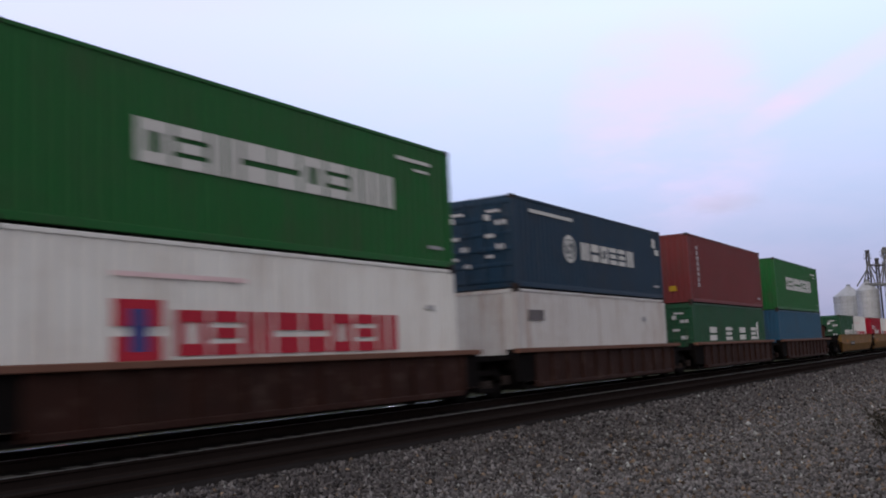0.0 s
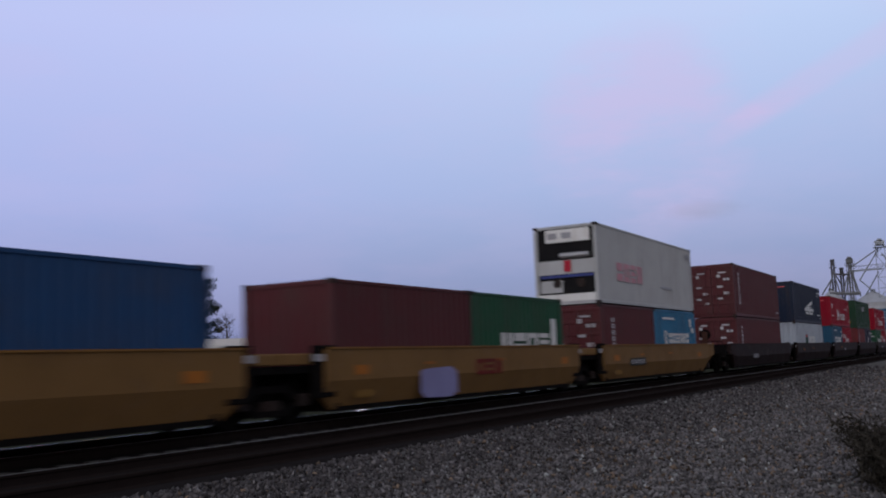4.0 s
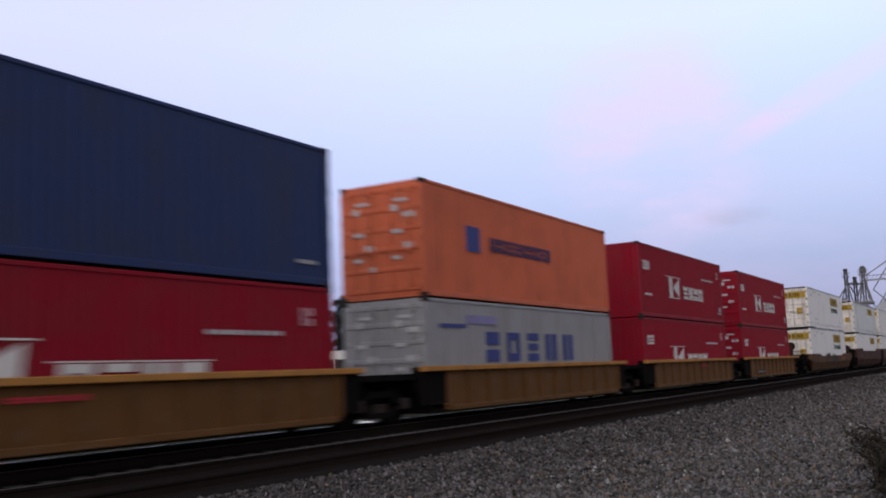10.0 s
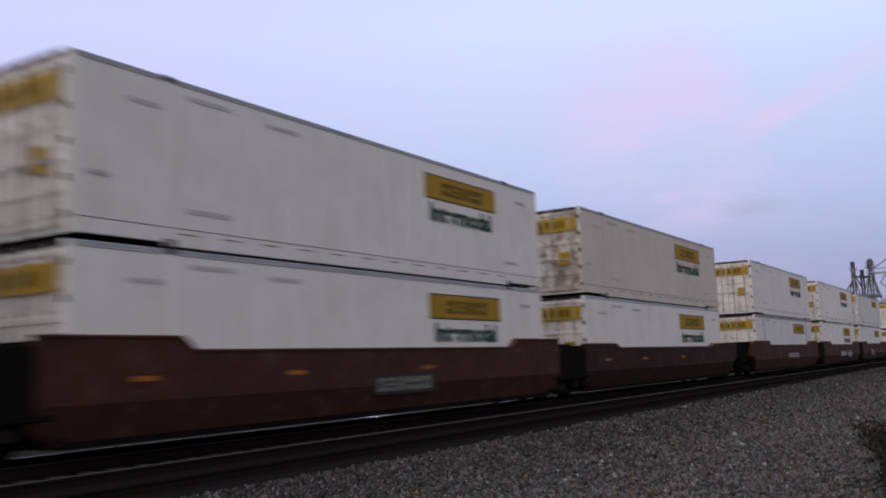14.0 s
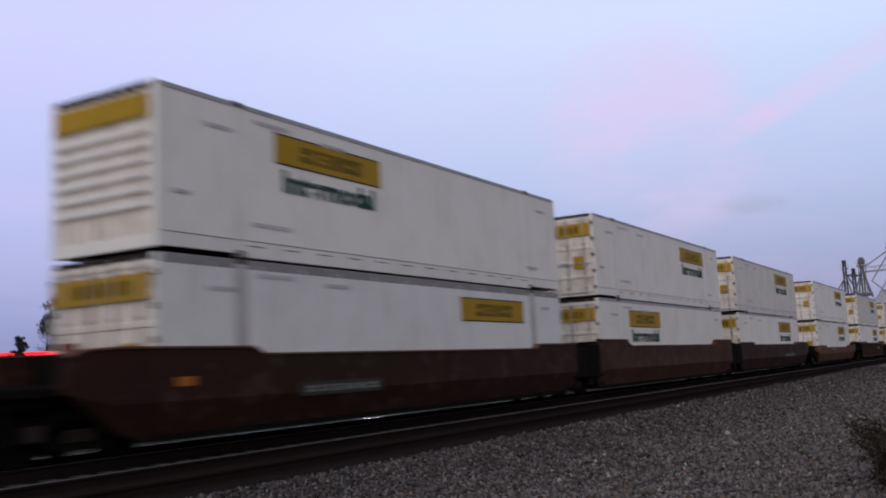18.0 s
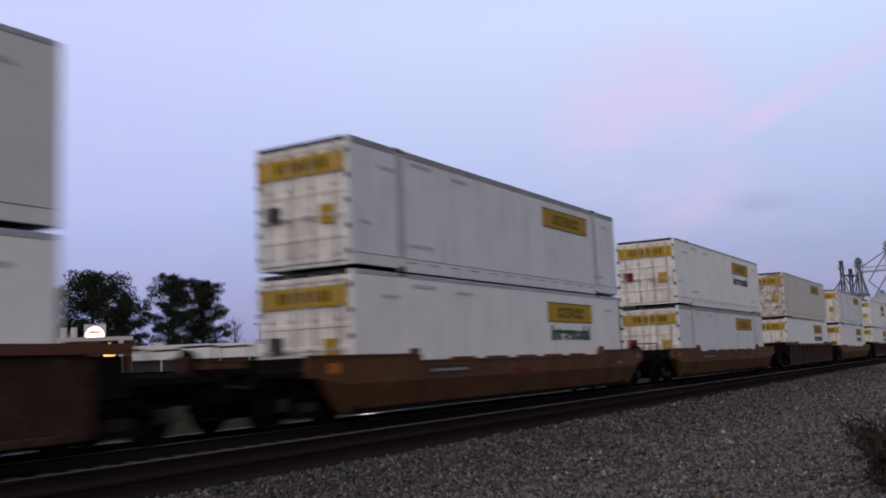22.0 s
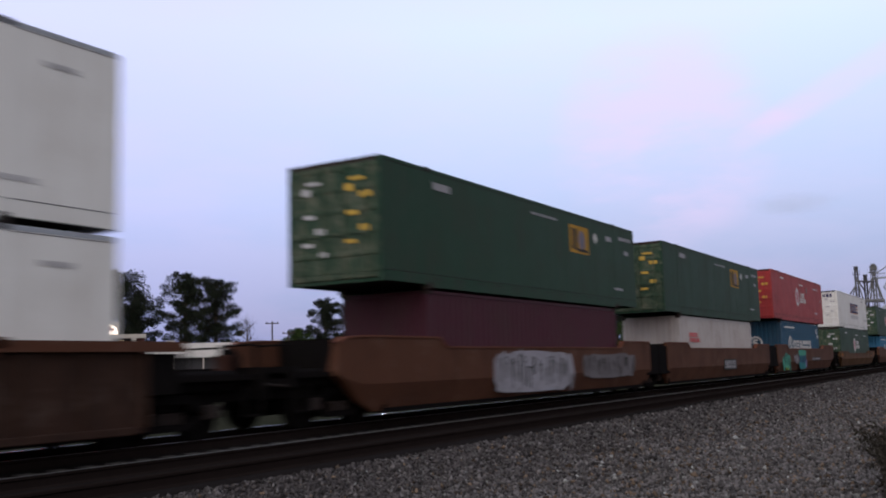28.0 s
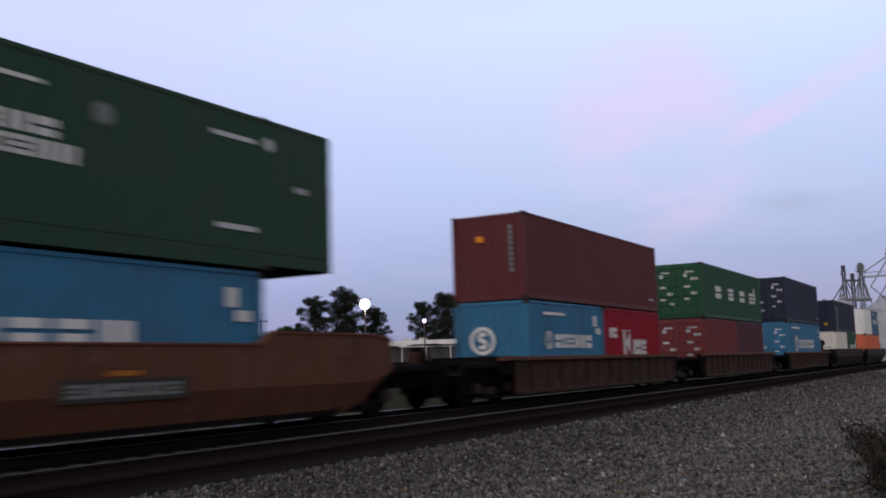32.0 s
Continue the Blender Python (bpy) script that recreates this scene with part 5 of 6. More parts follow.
unit(543.6, D53, 9, "smooth", "copper", COP, 0.12, *stacked(), [("panel", 4.6, 6.6, 0.98, 1.2, "grey"), ("mark", 12.2, 13.4, 0.74, 0.98, "maroon"), ("patch", -1.2, -0.7, 1.05, 1.4, "orange")] + ENDS)
unit(567.1, D53, 10, "ribbed", "soil", RIBBED, 0.12, *stacked(OFF53, WHITE53, "ash", "bright"), [("patch", 11.4, 12.4, 0.9, 1.1, "grey")])
unit(590.5, D53, 11, "smooth", "copper", COP, 0.12, *stacked(SILVER53, WHITE53, "silver", "bright", "yellow_only"), [("panel", 2.6, 4.6, 0.92, 1.12, "grey"), ("mark", 7.0, 8.2, 0.74, 0.98, "maroon"), ("guides", 0, 0, 0, 0, "grey")] + ENDS)
unit(614.05, D53, 12, "smooth", "copper", COP, 0.12, *stacked(lb="yellow_only", lo=SILVER53, lc="silver"), [("panel", 2.6, 4.6, 0.92, 1.12, "grey"), ("mark", 7.8, 9.0, 0.74, 0.98, "maroon"), ("guides", 0, 0, 0, 0, "grey")] + ENDS)
unit(637.5, D53, 13, "ribbed", "soil", RIBBED, 0.12, *stacked(CREAM53, WHITE53, "cream", "bright", "yellow_only"), [])
unit(660.95, D53, 14, "smooth", "copper", COP, 0.12, *stacked(SILVER53, WHITE53, "silver", "bright", "yellow_only"), [("panel", 3.4, 6.4, 1.12, 1.34, "grey"), ("mark", 10.6, 11.8, 0.74, 0.98, "maroon")] + ENDS)
unit(684.2, D53, 15, "ribbed", "soil", RIBBED, 0.12, *stacked(), [])
unit(703.75, D53, 15, "ribbed", "soil", RIBBED, 0.12, *stacked(), [])
unit(723.2, D53, 15, "ribbed", "soil", RIBBED, 0.12, *stacked(), [])
unit(746.45, D53, 16, "smooth", "sienna", SOILED, 0.12, [d53("field_green", "dark green 53-foot container with orange square mark", True, "yellow_square", False)], [c40("maroon", "dull maroon corrugated steel container", False, False, "plain")], [("swatch", 4.6, 9.6, 0.34, 1.5, "spray"), ("spray", 4.7, 9.6, 0.36, 1.5, "spray"), ("swatch", 10.6, 15.0, 0.62, 1.4, "smudge"), ("spray", 10.5, 15.1, 0.58, 1.42, "smudge")])
unit(765.9, D53, 16, "smooth", "sienna", SOILED, 0.12, [d53("field_green", "dark green 53-foot container with orange square mark", True, "yellow_square", False)], [c40("dingy", "dingy off-white steel container with red block marks", False, False, "red_block", "block")], [("panel", 7.4, 9.6, 0.62, 1.1, "grey")])
unit(785.4, D53, 16, "smooth", "sienna", SOILED, 0.12, [d53("scarlet", "red 53-foot container with a white shield mark", True, "shield", False)], [c40("blue", "blue steel container with ring mark on its end", True, False, "ring", "ring")], [("spray", 0.6, 2.6, 0.3, 1.4, "mint"), ("spray", 1.2, 2.2, 0.35, 0.9, "lime"), ("swatch", 5.2, 7.3, 0.34, 0.90, "cyan"), ("swatch", 5.25, 7.45, 0.74, 1.30, "ink_blue"), ("swatch", 5.2, 7.65, 1.16, 1.5, "mint"), ("swatch", 7.2, 7.55, 0.44, 1.0, "lilac"), ("spray", 5.5, 7.2, 0.6, 1.2, "ink_blue"), ("spray", 3.8, 5.1, 0.65, 1.35, "haze"), ("panel", 9.6, 12.6, 0.82, 1.06, "grey")])
unit(808.6, D53, 17, "smooth", "copper", COP, 0.12, [d53("white", "white 53-foot container with slanted navy marks", True, "swoosh", False)], [d53("field_green", "dark green 53-foot container with a white shield mark", True, "shield", False)], [("mark", 6.0, 7.2, 1.08, 1.2, "maroon")] + ENDS)
unit(832.1, D53, 18, "smooth", "sienna", SOILED, 0.12, [d53("field_green", "dark green 53-foot container with a white shield mark", True, "shield", False)], [c40("sea_blue", "light blue steel container with ring mark", False, False, "ring", "ring")], [("panel", 9.5, 12.0, 0.72, 1.06, "dim"), ("patch", 4.4, 5.0, 1.1, 1.18, "orange"), ("patch", 10.4, 11.0, 1.1, 1.18, "orange")])
unit(857.7, LC, 19, "ribbed", "soil", RIBBED, 1.0, [c40("claret", "dark brown-red steel container with upright grey marks on its end", False, False, "plain", "column")], [c20("sea_blue", "light blue steel container with ring mark", False, "ring", "ring"), c20("red", CRIMSON, False, "two_words")], [])
unit(876.8, LC, 19, "ribbed", "soil", RIBBED, 1.0, [c40("forest", "green steel container with four white letters", False, True, "four_letters")], [c20("brown", "brown-red steel container with door placards", True, "plain"), c20("maroon", "dull maroon corrugated steel container", False, "plain")], [])
unit(896.6, LC, 19, "ribbed", "soil", RIBBED, 1.0, [c40("navy", "navy steel container with door placards", True, True, "plain")], [c40("sea_blue", "light blue steel container with ring mark", True, True, "ring")], [])
unit(917.0, LC, 20, "smooth", "black", BLK, 1.0, [c40("navy", "dark navy corrugated steel container", False, False, "upright", "tag")], [c20("cream", "off-white corrugated steel container, unmarked", False, "plain"), c20("forest", "green steel container with white letters", False, "four_letters")], [])
unit(936.4, LC, 20, "smooth", "black", BLK, 1.0, [c20("white", "plain white corrugated steel container", False, "plain"), c20("teal", "teal corrugated steel container with ring mark", False, "ring")], [c40("orange", "orange-red corrugated steel container, unmarked", False, False, "plain")], [])


def build_train():
    for i, (x0, clen, grp, style, colour, label, over, upper, lower, extras) in enumerate(TRAIN):
        prev, nxt = TRAIN[i - 1] if i else None, TRAIN[i + 1] if i + 1 < len(TRAIN) else None
        jl = (x0 - prev[0] - prev[1]) / 2 if prev else 1.7
        jr = (nxt[0] - x0 - clen) / 2 if nxt else 3.6
        left = "a" if (prev and prev[2] == grp) or not prev else "c"
        right = "a" if nxt and nxt[2] == grp else "c"
        mid = x0 + clen / 2
        rides(well_car(label, style, colour, clen, over, jl, jr, left, right, extras), mid, 0.0)
        z = BED_Z
        for tier in (lower, upper):
            total = sum(s[2] for s in tier) + 0.075 * (len(tier) - 1)
            x = mid - total / 2
            for k, s in enumerate(tier):
                seed = i * 7 + k
                if s[0] == "iso":
                    ob = iso(s[4], s[1], s[2], s[3], s[5], s[6], s[7], seed)
                elif s[0] == "reefer":
                    ob = reefer(s[4], s[2], s[3])
                else:
                    ob = domestic(s[4], s[1], s[5], s[6], s[7], seed=seed)
                rides(ob, x + s[2] / 2, z)
                x += s[2] + 0.075
            if tier:
                z += max(s[3] for s in tier) + 0.004


build_train()


# ---- ground, ballast and tracks ----
NEAR_Y = 9.35


def bed_height(y):
    """Height of the gravel surface across the tracks."""
    pts = ((-40, -0.75), (-3, -0.62), (2, -0.50), (6.0, -0.36), (7.7, -0.20), (8.2, -0.17), (15.0, -0.17), (17.5, -0.75), (60, -0.9))
    for (a, za), (b, zb) in zip(pts, pts[1:]):
        if y <= b:
            return za + (zb - za) * (y - a) / (b - a)
    return pts[-1][1]


GRASS = material("dusk_grass", (0.021, 0.023, 0.016), rough=0.9, dirt=0.6, dirt_colour=(0.036, 0.032, 0.027), scale=0.35, grain=0.5, bump=0.6, spec=0.0)
GRAVEL = material("crushed_stone_bed", (0.084, 0.080, 0.077), rough=0.9, dirt=0.35, dirt_colour=(0.026, 0.022, 0.019), scale=0.8, grain=0.55, bump=0.9, spec=0.0)
STONE = material("crushed_stone", (0.097, 0.091, 0.092), rough=0.85, dirt=0.4, dirt_colour=(0.040, 0.033, 0.029), scale=0.6, grain=0.25, bump=0.3, vary=0.6, island=True, spec=0.0)
RAIL = material("rail_steel_rust", (0.016, 0.012, 0.011), rough=0.75, metal=0.0, dirt=0.4, dirt_colour=(0.009, 0.007, 0.006), scale=3, spec=0.0)
RAILTOP = material("polished_rail_head", (0.13, 0.13, 0.135), rough=0.2, metal=1.0, dirt=0.3, dirt_colour=(0.2, 0.17, 0.15), scale=2, bump=0.03)
DULLTOP = material("dull_rail_head", (0.13, 0.13, 0.135), rough=0.5, metal=0.9, dirt=0.4, dirt_colour=(0.1, 0.085, 0.075), scale=2, bump=0.05)
TIE = material("creosoted_tie", (0.012, 0.0105, 0.0105), rough=0.85, dirt=0.5, dirt_colour=(0.022, 0.019, 0.017), scale=2.5, bump=0.4, spec=0.0)


def sheet(name, xs, ys, height, mat, label, category):
    s = Shape()
    s.v = [(x, y, height(y)) for x in xs for y in ys]
    n = len(ys)
    s.f = [(i * n + j, (i + 1) * n + j, (i + 1) * n + j + 1, i * n + j + 1) for i in range(len(xs) - 1) for j in range(n - 1)]
    return solid(name, s, mat, label, category, kind="structure")


sheet("ground", [-3000, -300, 0, 300, 3000], [-3000, -300, -40, 16.5, 17.5, 60, 300, 3000], lambda y: -0.82 if y < 17 else -0.95, GRASS, "dusky grass and dirt beside the railway", "ground")
sheet("gravel_bed", [-120, -60, -30] + list(range(-20, 120, 4)) + [160, 240, 400, 700, 1400], [-14, -9, -6, -3, 0, 2, 4, 6, 7.0, 7.7, 8.2, 10, 12, 14, 15, 16, 17.2],
      bed_height, GRAVEL, "grey crushed-stone ballast under both tracks", "ballast")


def scatter_stones():
    """Loose crushed stone over the ballast that the camera overlooks."""
    rng = np.random.default_rng(5)
    n = 165000
    d = 8.5 + 62 * rng.random(n) ** 1.9
    az = np.radians(38 + 50 * rng.random(n))
    x, y = d * np.sin(az), d * np.cos(az)
    keep = (y > -1) & (y < 11.6) & ((y < 8.0) | (y > 10.35))
    x, y, d = x[keep], y[keep], d[keep]
    n = len(x)
    z = np.array([bed_height(v) for v in y])
    base = np.array([(1, 0, 0), (0, 1, 0), (-1, 0, 0), (0, -1, 0), (0, 0, 1), (0, 0, -1)], float)
    size = (0.015 + 0.025 * rng.random(n) ** 1.6) * (1 + (d - 8.5) / 60) * np.where(y > 10, 0.65, 1.0)
    v = base[None] * size[:, None, None] * rng.uniform(0.55, 1.25, (n, 6, 1)) * rng.uniform(0.6, 1.3, (n, 1, 3))
    v += rng.normal(0, 0.25, (n, 6, 3)) * size[:, None, None]
    a, b = rng.uniform(0, 6.283, n), rng.uniform(-0.9, 0.9, n)
    ca, sa, cb, sb = np.cos(a)[:, None], np.sin(a)[:, None], np.cos(b)[:, None], np.sin(b)[:, None]
    vx, vy, vz = v[..., 0], v[..., 1], v[..., 2]
    vy, vz = vy * cb - vz * sb, vy * sb + vz * cb
    vx, vy = vx * ca - vy * sa, vx * sa + vy * ca
    z = z + size * rng.uniform(0.0, 0.75, n)
    co = np.stack([vx + x[:, None], vy + y[:, None], vz + z[:, None]], -1).reshape(-1, 3)
    tri = np.array([(0, 1, 4), (1, 2, 4), (2, 3, 4), (3, 0, 4), (1, 0, 5), (2, 1, 5), (3, 2, 5), (0, 3, 5)])
    f = (tri[None] + 6 * np.arange(n)[:, None, None]).reshape(-1, 3)
    me = bpy.data.meshes.new("loose_stone")
    me.vertices.add(len(co))
    me.vertices.foreach_set("co", co.ravel())
    me.loops.add(f.size)
    me.loops.foreach_set("vertex_index", f.ravel().astype(np.int32))
    me.polygons.add(len(f))
    me.polygons.foreach_set("loop_start", np.arange(0, f.size, 3, dtype=np.int32))
    me.materials.append(STONE)
    me.materials.append(material("brown_crushed_stone", (0.105, 0.078, 0.058), rough=0.85, dirt=0.4, dirt_colour=(0.04, 0.028, 0.02), scale=0.6, grain=0.25, bump=0.3, vary=0.7, island=True, spec=0.0))
    me.materials.append(material("pale_crushed_stone", (0.20, 0.205, 0.20), rough=0.85, dirt=0.3, dirt_colour=(0.08, 0.08, 0.078), scale=0.6, grain=0.25, bump=0.3, vary=0.4, island=True, spec=0.0))
    me.materials.append(material("dark_crushed_stone", (0.056, 0.051, 0.052), rough=0.9, dirt=0.4, dirt_colour=(0.022, 0.019, 0.018), scale=0.6, grain=0.25, bump=0.3, vary=0.6, island=True, spec=0.0))
    kinds = rng.choice(3, n, p=(0.86, 0.11, 0.03))
    # dark stones grow commoner towards the tracks
    kinds[rng.random(n) < np.clip((y - 4.2) / 3.6, 0, 0.85)] = 3
    me.polygons.foreach_set("material_index", np.repeat(kinds, 8).astype(np.int32))
    me.update(calc_edges=True)
    me.validate()
    tagged(new("loose_stone", me), "loose grey crushed ballast stone beside the rails", "gravel", kind="stuff")


scatter_stones()
# grime, plus shade below rails and train, put into one near-black colour
OILY_SHADED = material("oily_shaded_ballast", (0.015, 0.0132, 0.0132), rough=0.9, dirt=0.5, dirt_colour=(0.008, 0.007, 0.006), scale=1.5, grain=0.5, bump=0.9, spec=0.0)
sheet("siding_bed", [-60, 0, 40, 80, 160, 400, 900], [7.85, 8.0, 8.3, 9, 10.2, 10.4], lambda y: bed_height(y) + (0.006 if 7.9 < y < 10.3 else -0.02), OILY_SHADED, "ballast between the siding rails, oil and shade in its colour", "ballast")
# the dark beneath the passing train is painted into this sheet
sheet("main_bed", [-60, 0, 40, 80, 160, 400, 900], [11.85, 11.95, 13, 14, 14.9, 15.0], lambda y: bed_height(y) + (0.006 if 11.9 < y < 14.95 else -0.02), OILY_SHADED, "ballast under the main track and its shoulder, shade painted in", "ballast")


def track(name, y0, label, head_mat, near_x):
    tr = thing(name, label, "railway track", kind="structure")
    for sy in (-1, 1):
        y = y0 + sy * 0.7525
        prof = [(-0.07, -0.172), (0.07, -0.172), (0.07, -0.160), (0.012, -0.138), (0.009, -0.05), (0.035, -0.036), (0.036, -0.008), (0.028, -0.002), (-0.028, -0.002), (-0.036, -0.008), (-0.035, -0.036), (-0.009, -0.05), (-0.012, -0.138), (-0.07, -0.160)]
        r = part("rail", Shape().bar(-150, 900, [(y + a, b) for a, b in prof]), RAIL, tr)
        part("rail_head", Shape().box(-150, 900, y - 0.032, y + 0.032, -0.0025, 0.0), head_mat[(sy + 1) // 2], r, "worn running surface")
    for i in range(near_x):
        x = 4 + i * 0.52
        part("tie", Shape().box(-0.11, 0.11, -1.3, 1.3, -0.36, -0.168, 0.01), TIE, tr, key=("tie",), at=(x, y0, 0))
    rest = Shape()
    for i in range(240):
        x = 4 + (near_x + i) * 0.52
        rest.box(x - 0.11, x + 0.11, y0 - 1.3, y0 + 1.3, -0.36, -0.168)
    for i in range(40):
        x = 3.5 - i * 0.52
        rest.box(x - 0.11, x + 0.11, y0 - 1.3, y0 + 1.3, -0.36, -0.168)
    tagged(part("far_tie", rest, TIE, tr), kind="stuff")


track("track_main", TRACK_Y, "main railway track on wooden ties under the train", (DULLTOP, RAILTOP), 70)
track("track_siding", NEAR_Y, "rusty siding track on dark wooden ties", (RAIL, DULLTOP), 140)


# ---- distance ----
def spot(az, dist, z=0.0):
    a = radians(az)
    return Vector((dist * math.sin(a), dist * math.cos(a), z))


def height_at(el, dist):
    return EYE[2] + dist * math.tan(radians(el))


GROUND_Z = -0.95
BARK = material("pine_bark", (0.05, 0.038, 0.03), rough=0.9, dirt=0.4, scale=2, bump=0.6)
NEEDLES = material("pine_needles", (0.017, 0.022, 0.015), spec=0.02, rough=0.8, dirt=0.3, dirt_colour=(0.012, 0.016, 0.010), scale=1.0, vary=0.5, island=True, bump=0)
LEAVES = material("spring_leaves", (0.028, 0.048, 0.013), rough=0.8, dirt=0.3, dirt_colour=(0.03, 0.05, 0.015), vary=0.5, island=True, bump=0)
TWIGS = material("bare_twigs", (0.06, 0.05, 0.042), rough=0.9, bump=0)


def clump(s, c, rx, rz, n, size, rng):
    """n small leaf sprays inside a flattened ball."""
    p = rng.normal(0, 1, (n, 3))
    p *= (rng.random((n, 1)) ** 0.4) / np.linalg.norm(p, axis=1)[:, None]
    p = np.array(c) + p * (rx, rx, rz)
    a, b = rng.normal(0, 1, (n, 3)), rng.normal(0, 1, (n, 3))
    a *= size / np.linalg.norm(a, axis=1)[:, None]
    b *= size * 0.7 / np.linalg.norm(b, axis=1)[:, None]
    n0 = len(s.v)
    s.v += np.stack([p - a * 0.5, p + b * 0.5, p + a * 0.5, p - b * 0.4], 1).reshape(-1, 3).tolist()
    s.f += [(n0 + 4 * i, n0 + 4 * i + 1, n0 + 4 * i + 2, n0 + 4 * i + 3) for i in range(n)]


def tree(label, at, height, width, seed, kind="pine", base=0.3, lean=0.0):
    rng = np.random.default_rng(seed)
    t = thing("pine_tree" if kind == "pine" else "broadleaf_tree", label, "tree", "trees beyond the railway")
    t.location = at
    trunk = Shape()
    r = height * 0.02
    trunk.rod((0, 0, 0), (lean * 0.5, 0, height * 0.5), r, 8, r * 0.75).rod((lean * 0.5, 0, height * 0.5), (lean, 0, height * 0.93), r * 0.75, 8, r * 0.2)
    crown = Shape()
    mat = {"pine": NEEDLES, "leafy": LEAVES, "bare": TWIGS}[kind]
    n = 80 if kind != "bare" else 26
    for i in range(n):
        g = (i + 0.5) / n
        f = base + (0.95 - base) * g
        a = i * 2.4 + rng.uniform(-0.6, 0.6)
        # a wide, uneven dome: broadest a third of the way up the crown
        env = width * 0.48 * (math.sqrt(max(0.03, 1 - ((g - 0.3) / 0.72) ** 2)) if g > 0.3 else 0.62 + 1.27 * g)
        reach = env * (rng.uniform(0.72, 1.0) if i % 3 else rng.uniform(0.15, 0.6))
        root = Vector((lean * f, 0, height * (f - 0.05)))
        tip = Vector((lean * f + reach * math.cos(a), reach * math.sin(a), height * f + rng.uniform(-0.02, 0.03) * height))
        trunk.rod(root, tip, r * 0.2, 5, r * 0.05)
        if kind == "bare":
            for _ in range(16):
                p = root.lerp(tip, rng.uniform(0.4, 1.0))
                q = p + Vector(rng.normal(0, 0.5, 3)) + Vector((0, 0, 0.3))
                crown.rod(p, q, 0.02, 3, 0.008)
        else:
            rx = width * rng.uniform(0.075, 0.115)
            leaf = 0.04 * width ** 0.8
            clump(crown, tip, rx, rx * rng.uniform(0.55, 0.75), 210, leaf, rng)
            if g > 0.25:
                clump(crown, root.lerp(tip, 0.55), rx * 1.15, rx * 0.85, 130, leaf, rng)
            for _ in range(2):
                q = tip + Vector((rng.normal(0, 1), rng.normal(0, 1), rng.normal(0.0, 0.25))) * rx * 0.55
                clump(crown, q, rx * 0.45, rx * 0.3, 22, leaf * 0.8, rng)
    part("trunk", trunk, BARK, t)
    part("crown", crown, mat, t)
    return t


def pine(az, dist, el, width_deg, seed, kind="pine", base=0.3, label="dark round-topped pine against the dusk sky"):
    h = height_at(el, dist) - GROUND_Z
    return tree(label, tuple(spot(az, dist, GROUND_Z)), h, dist * radians(width_deg), seed, kind, base)


pine(39.55, 135, 6.2, 6.3, 1, base=0.28)
pine(41.2, 142, 4.9, 2.6, 21, base=0.3)
pine(43.9, 136, 6.1, 4.0, 2, base=0.25)
pine(45.6, 138, 5.75, 3.7, 3, base=0.25)
pine(33.3, 120, 6.0, 2.6, 4, base=0.3)
pine(35.6, 70, 3.1, 1.3, 5, base=0.15, label="small dark conifer beside the filling station")
pine(37.0, 150, 3.9, 1.6, 6, "bare", 0.25, "bare grey tree beside the pines")
pine(47.4, 130, 3.3, 1.8, 7, "bare", 0.25, "bare twiggy tree beside the pines")
pine(50.4, 170, 2.6, 3.0, 8, "leafy", 0.1, "low dark-leaved tree behind the white building")
pine(52.0, 150, 4.4, 2.8, 9)
pine(53.8, 150, 4.85, 3.4, 10)
pine(55.6, 155, 3.7, 2.3, 11, base=0.2)
pine(58.5, 160, 3.9, 2.3, 12)
pine(59.9, 150, 4.4, 3.4, 13)
pine(61.6, 165, 3.4, 1.8, 14, "leafy", 0.2, "leafy tree behind the low building")
pine(63.5, 170, 3.2, 2.2, 15)
pine(65.2, 180, 2.8, 2.2, 16, base=0.2)
pine(66.8, 160, 4.0, 1.3, 17)
pine(69.3, 160, 5.0, 3.0, 18)
pine(70.4, 150, 3.0, 2.6, 22, "leafy", 0.1, "fresh green spring tree below the pines")
pine(72.0, 155, 5.05, 3.7, 19)
pine(73.3, 155, 4.1, 2.2, 20)
pine(76.2, 210, 2.4, 2.6, 23, "bare", 0.2, "bare twiggy trees on the skyline")
pine(78.8, 230, 2.0, 2.2, 24, "leafy", 0.15, "low tree on the skyline")

WHITEWALL = material("white_sheet_cladding", (0.52, 0.51, 0.50), rough=0.7, dirt=0.3, dirt_colour=(0.3, 0.28, 0.26), streak=0.3, bump=0.1)
BRICK = material("dark_red_brick", (0.11, 0.048, 0.042), rough=0.85, dirt=0.4, scale=2, grain=0.25, bump=0.4)
TRIM = material("pale_stone_trim", (0.42, 0.39, 0.36), rough=0.7, dirt=0.3)
DARKWALL = material("dark_shopfront", (0.045, 0.045, 0.05), rough=0.4, dirt=0.3)
GLOW_RED = material("glowing_red_band", (1.0, 0.02, 0.03), emit=1.6, dirt=0, bump=0)
GLOW_WHITE = material("glowing_sign_face", (1.0, 0.86, 0.72), emit=2.6, dirt=0, bump=0)
GLOW_YELLOW = material("glowing_yellow_sign", (1.0, 0.62, 0.16), emit=1.5, dirt=0, bump=0)
LAMP_WHITE = material("floodlight_lens_and_glare", (1.0, 0.92, 0.97), emit=200, dirt=0, bump=0)
LAMP_VIOLET = material("street_lamp_lens", (0.62, 0.42, 1.0), emit=9, dirt=0, bump=0)
POLE = material("weathered_pole", (0.07, 0.06, 0.055), rough=0.8)


def facing(az, dist):
    """A pose at the end of a sight line, its x to the right across it and its -y towards the camera."""
    p = spot(az, dist, GROUND_Z)
    return Matrix.Translation(p) @ Matrix.Rotation(-radians(az), 4, "Z")


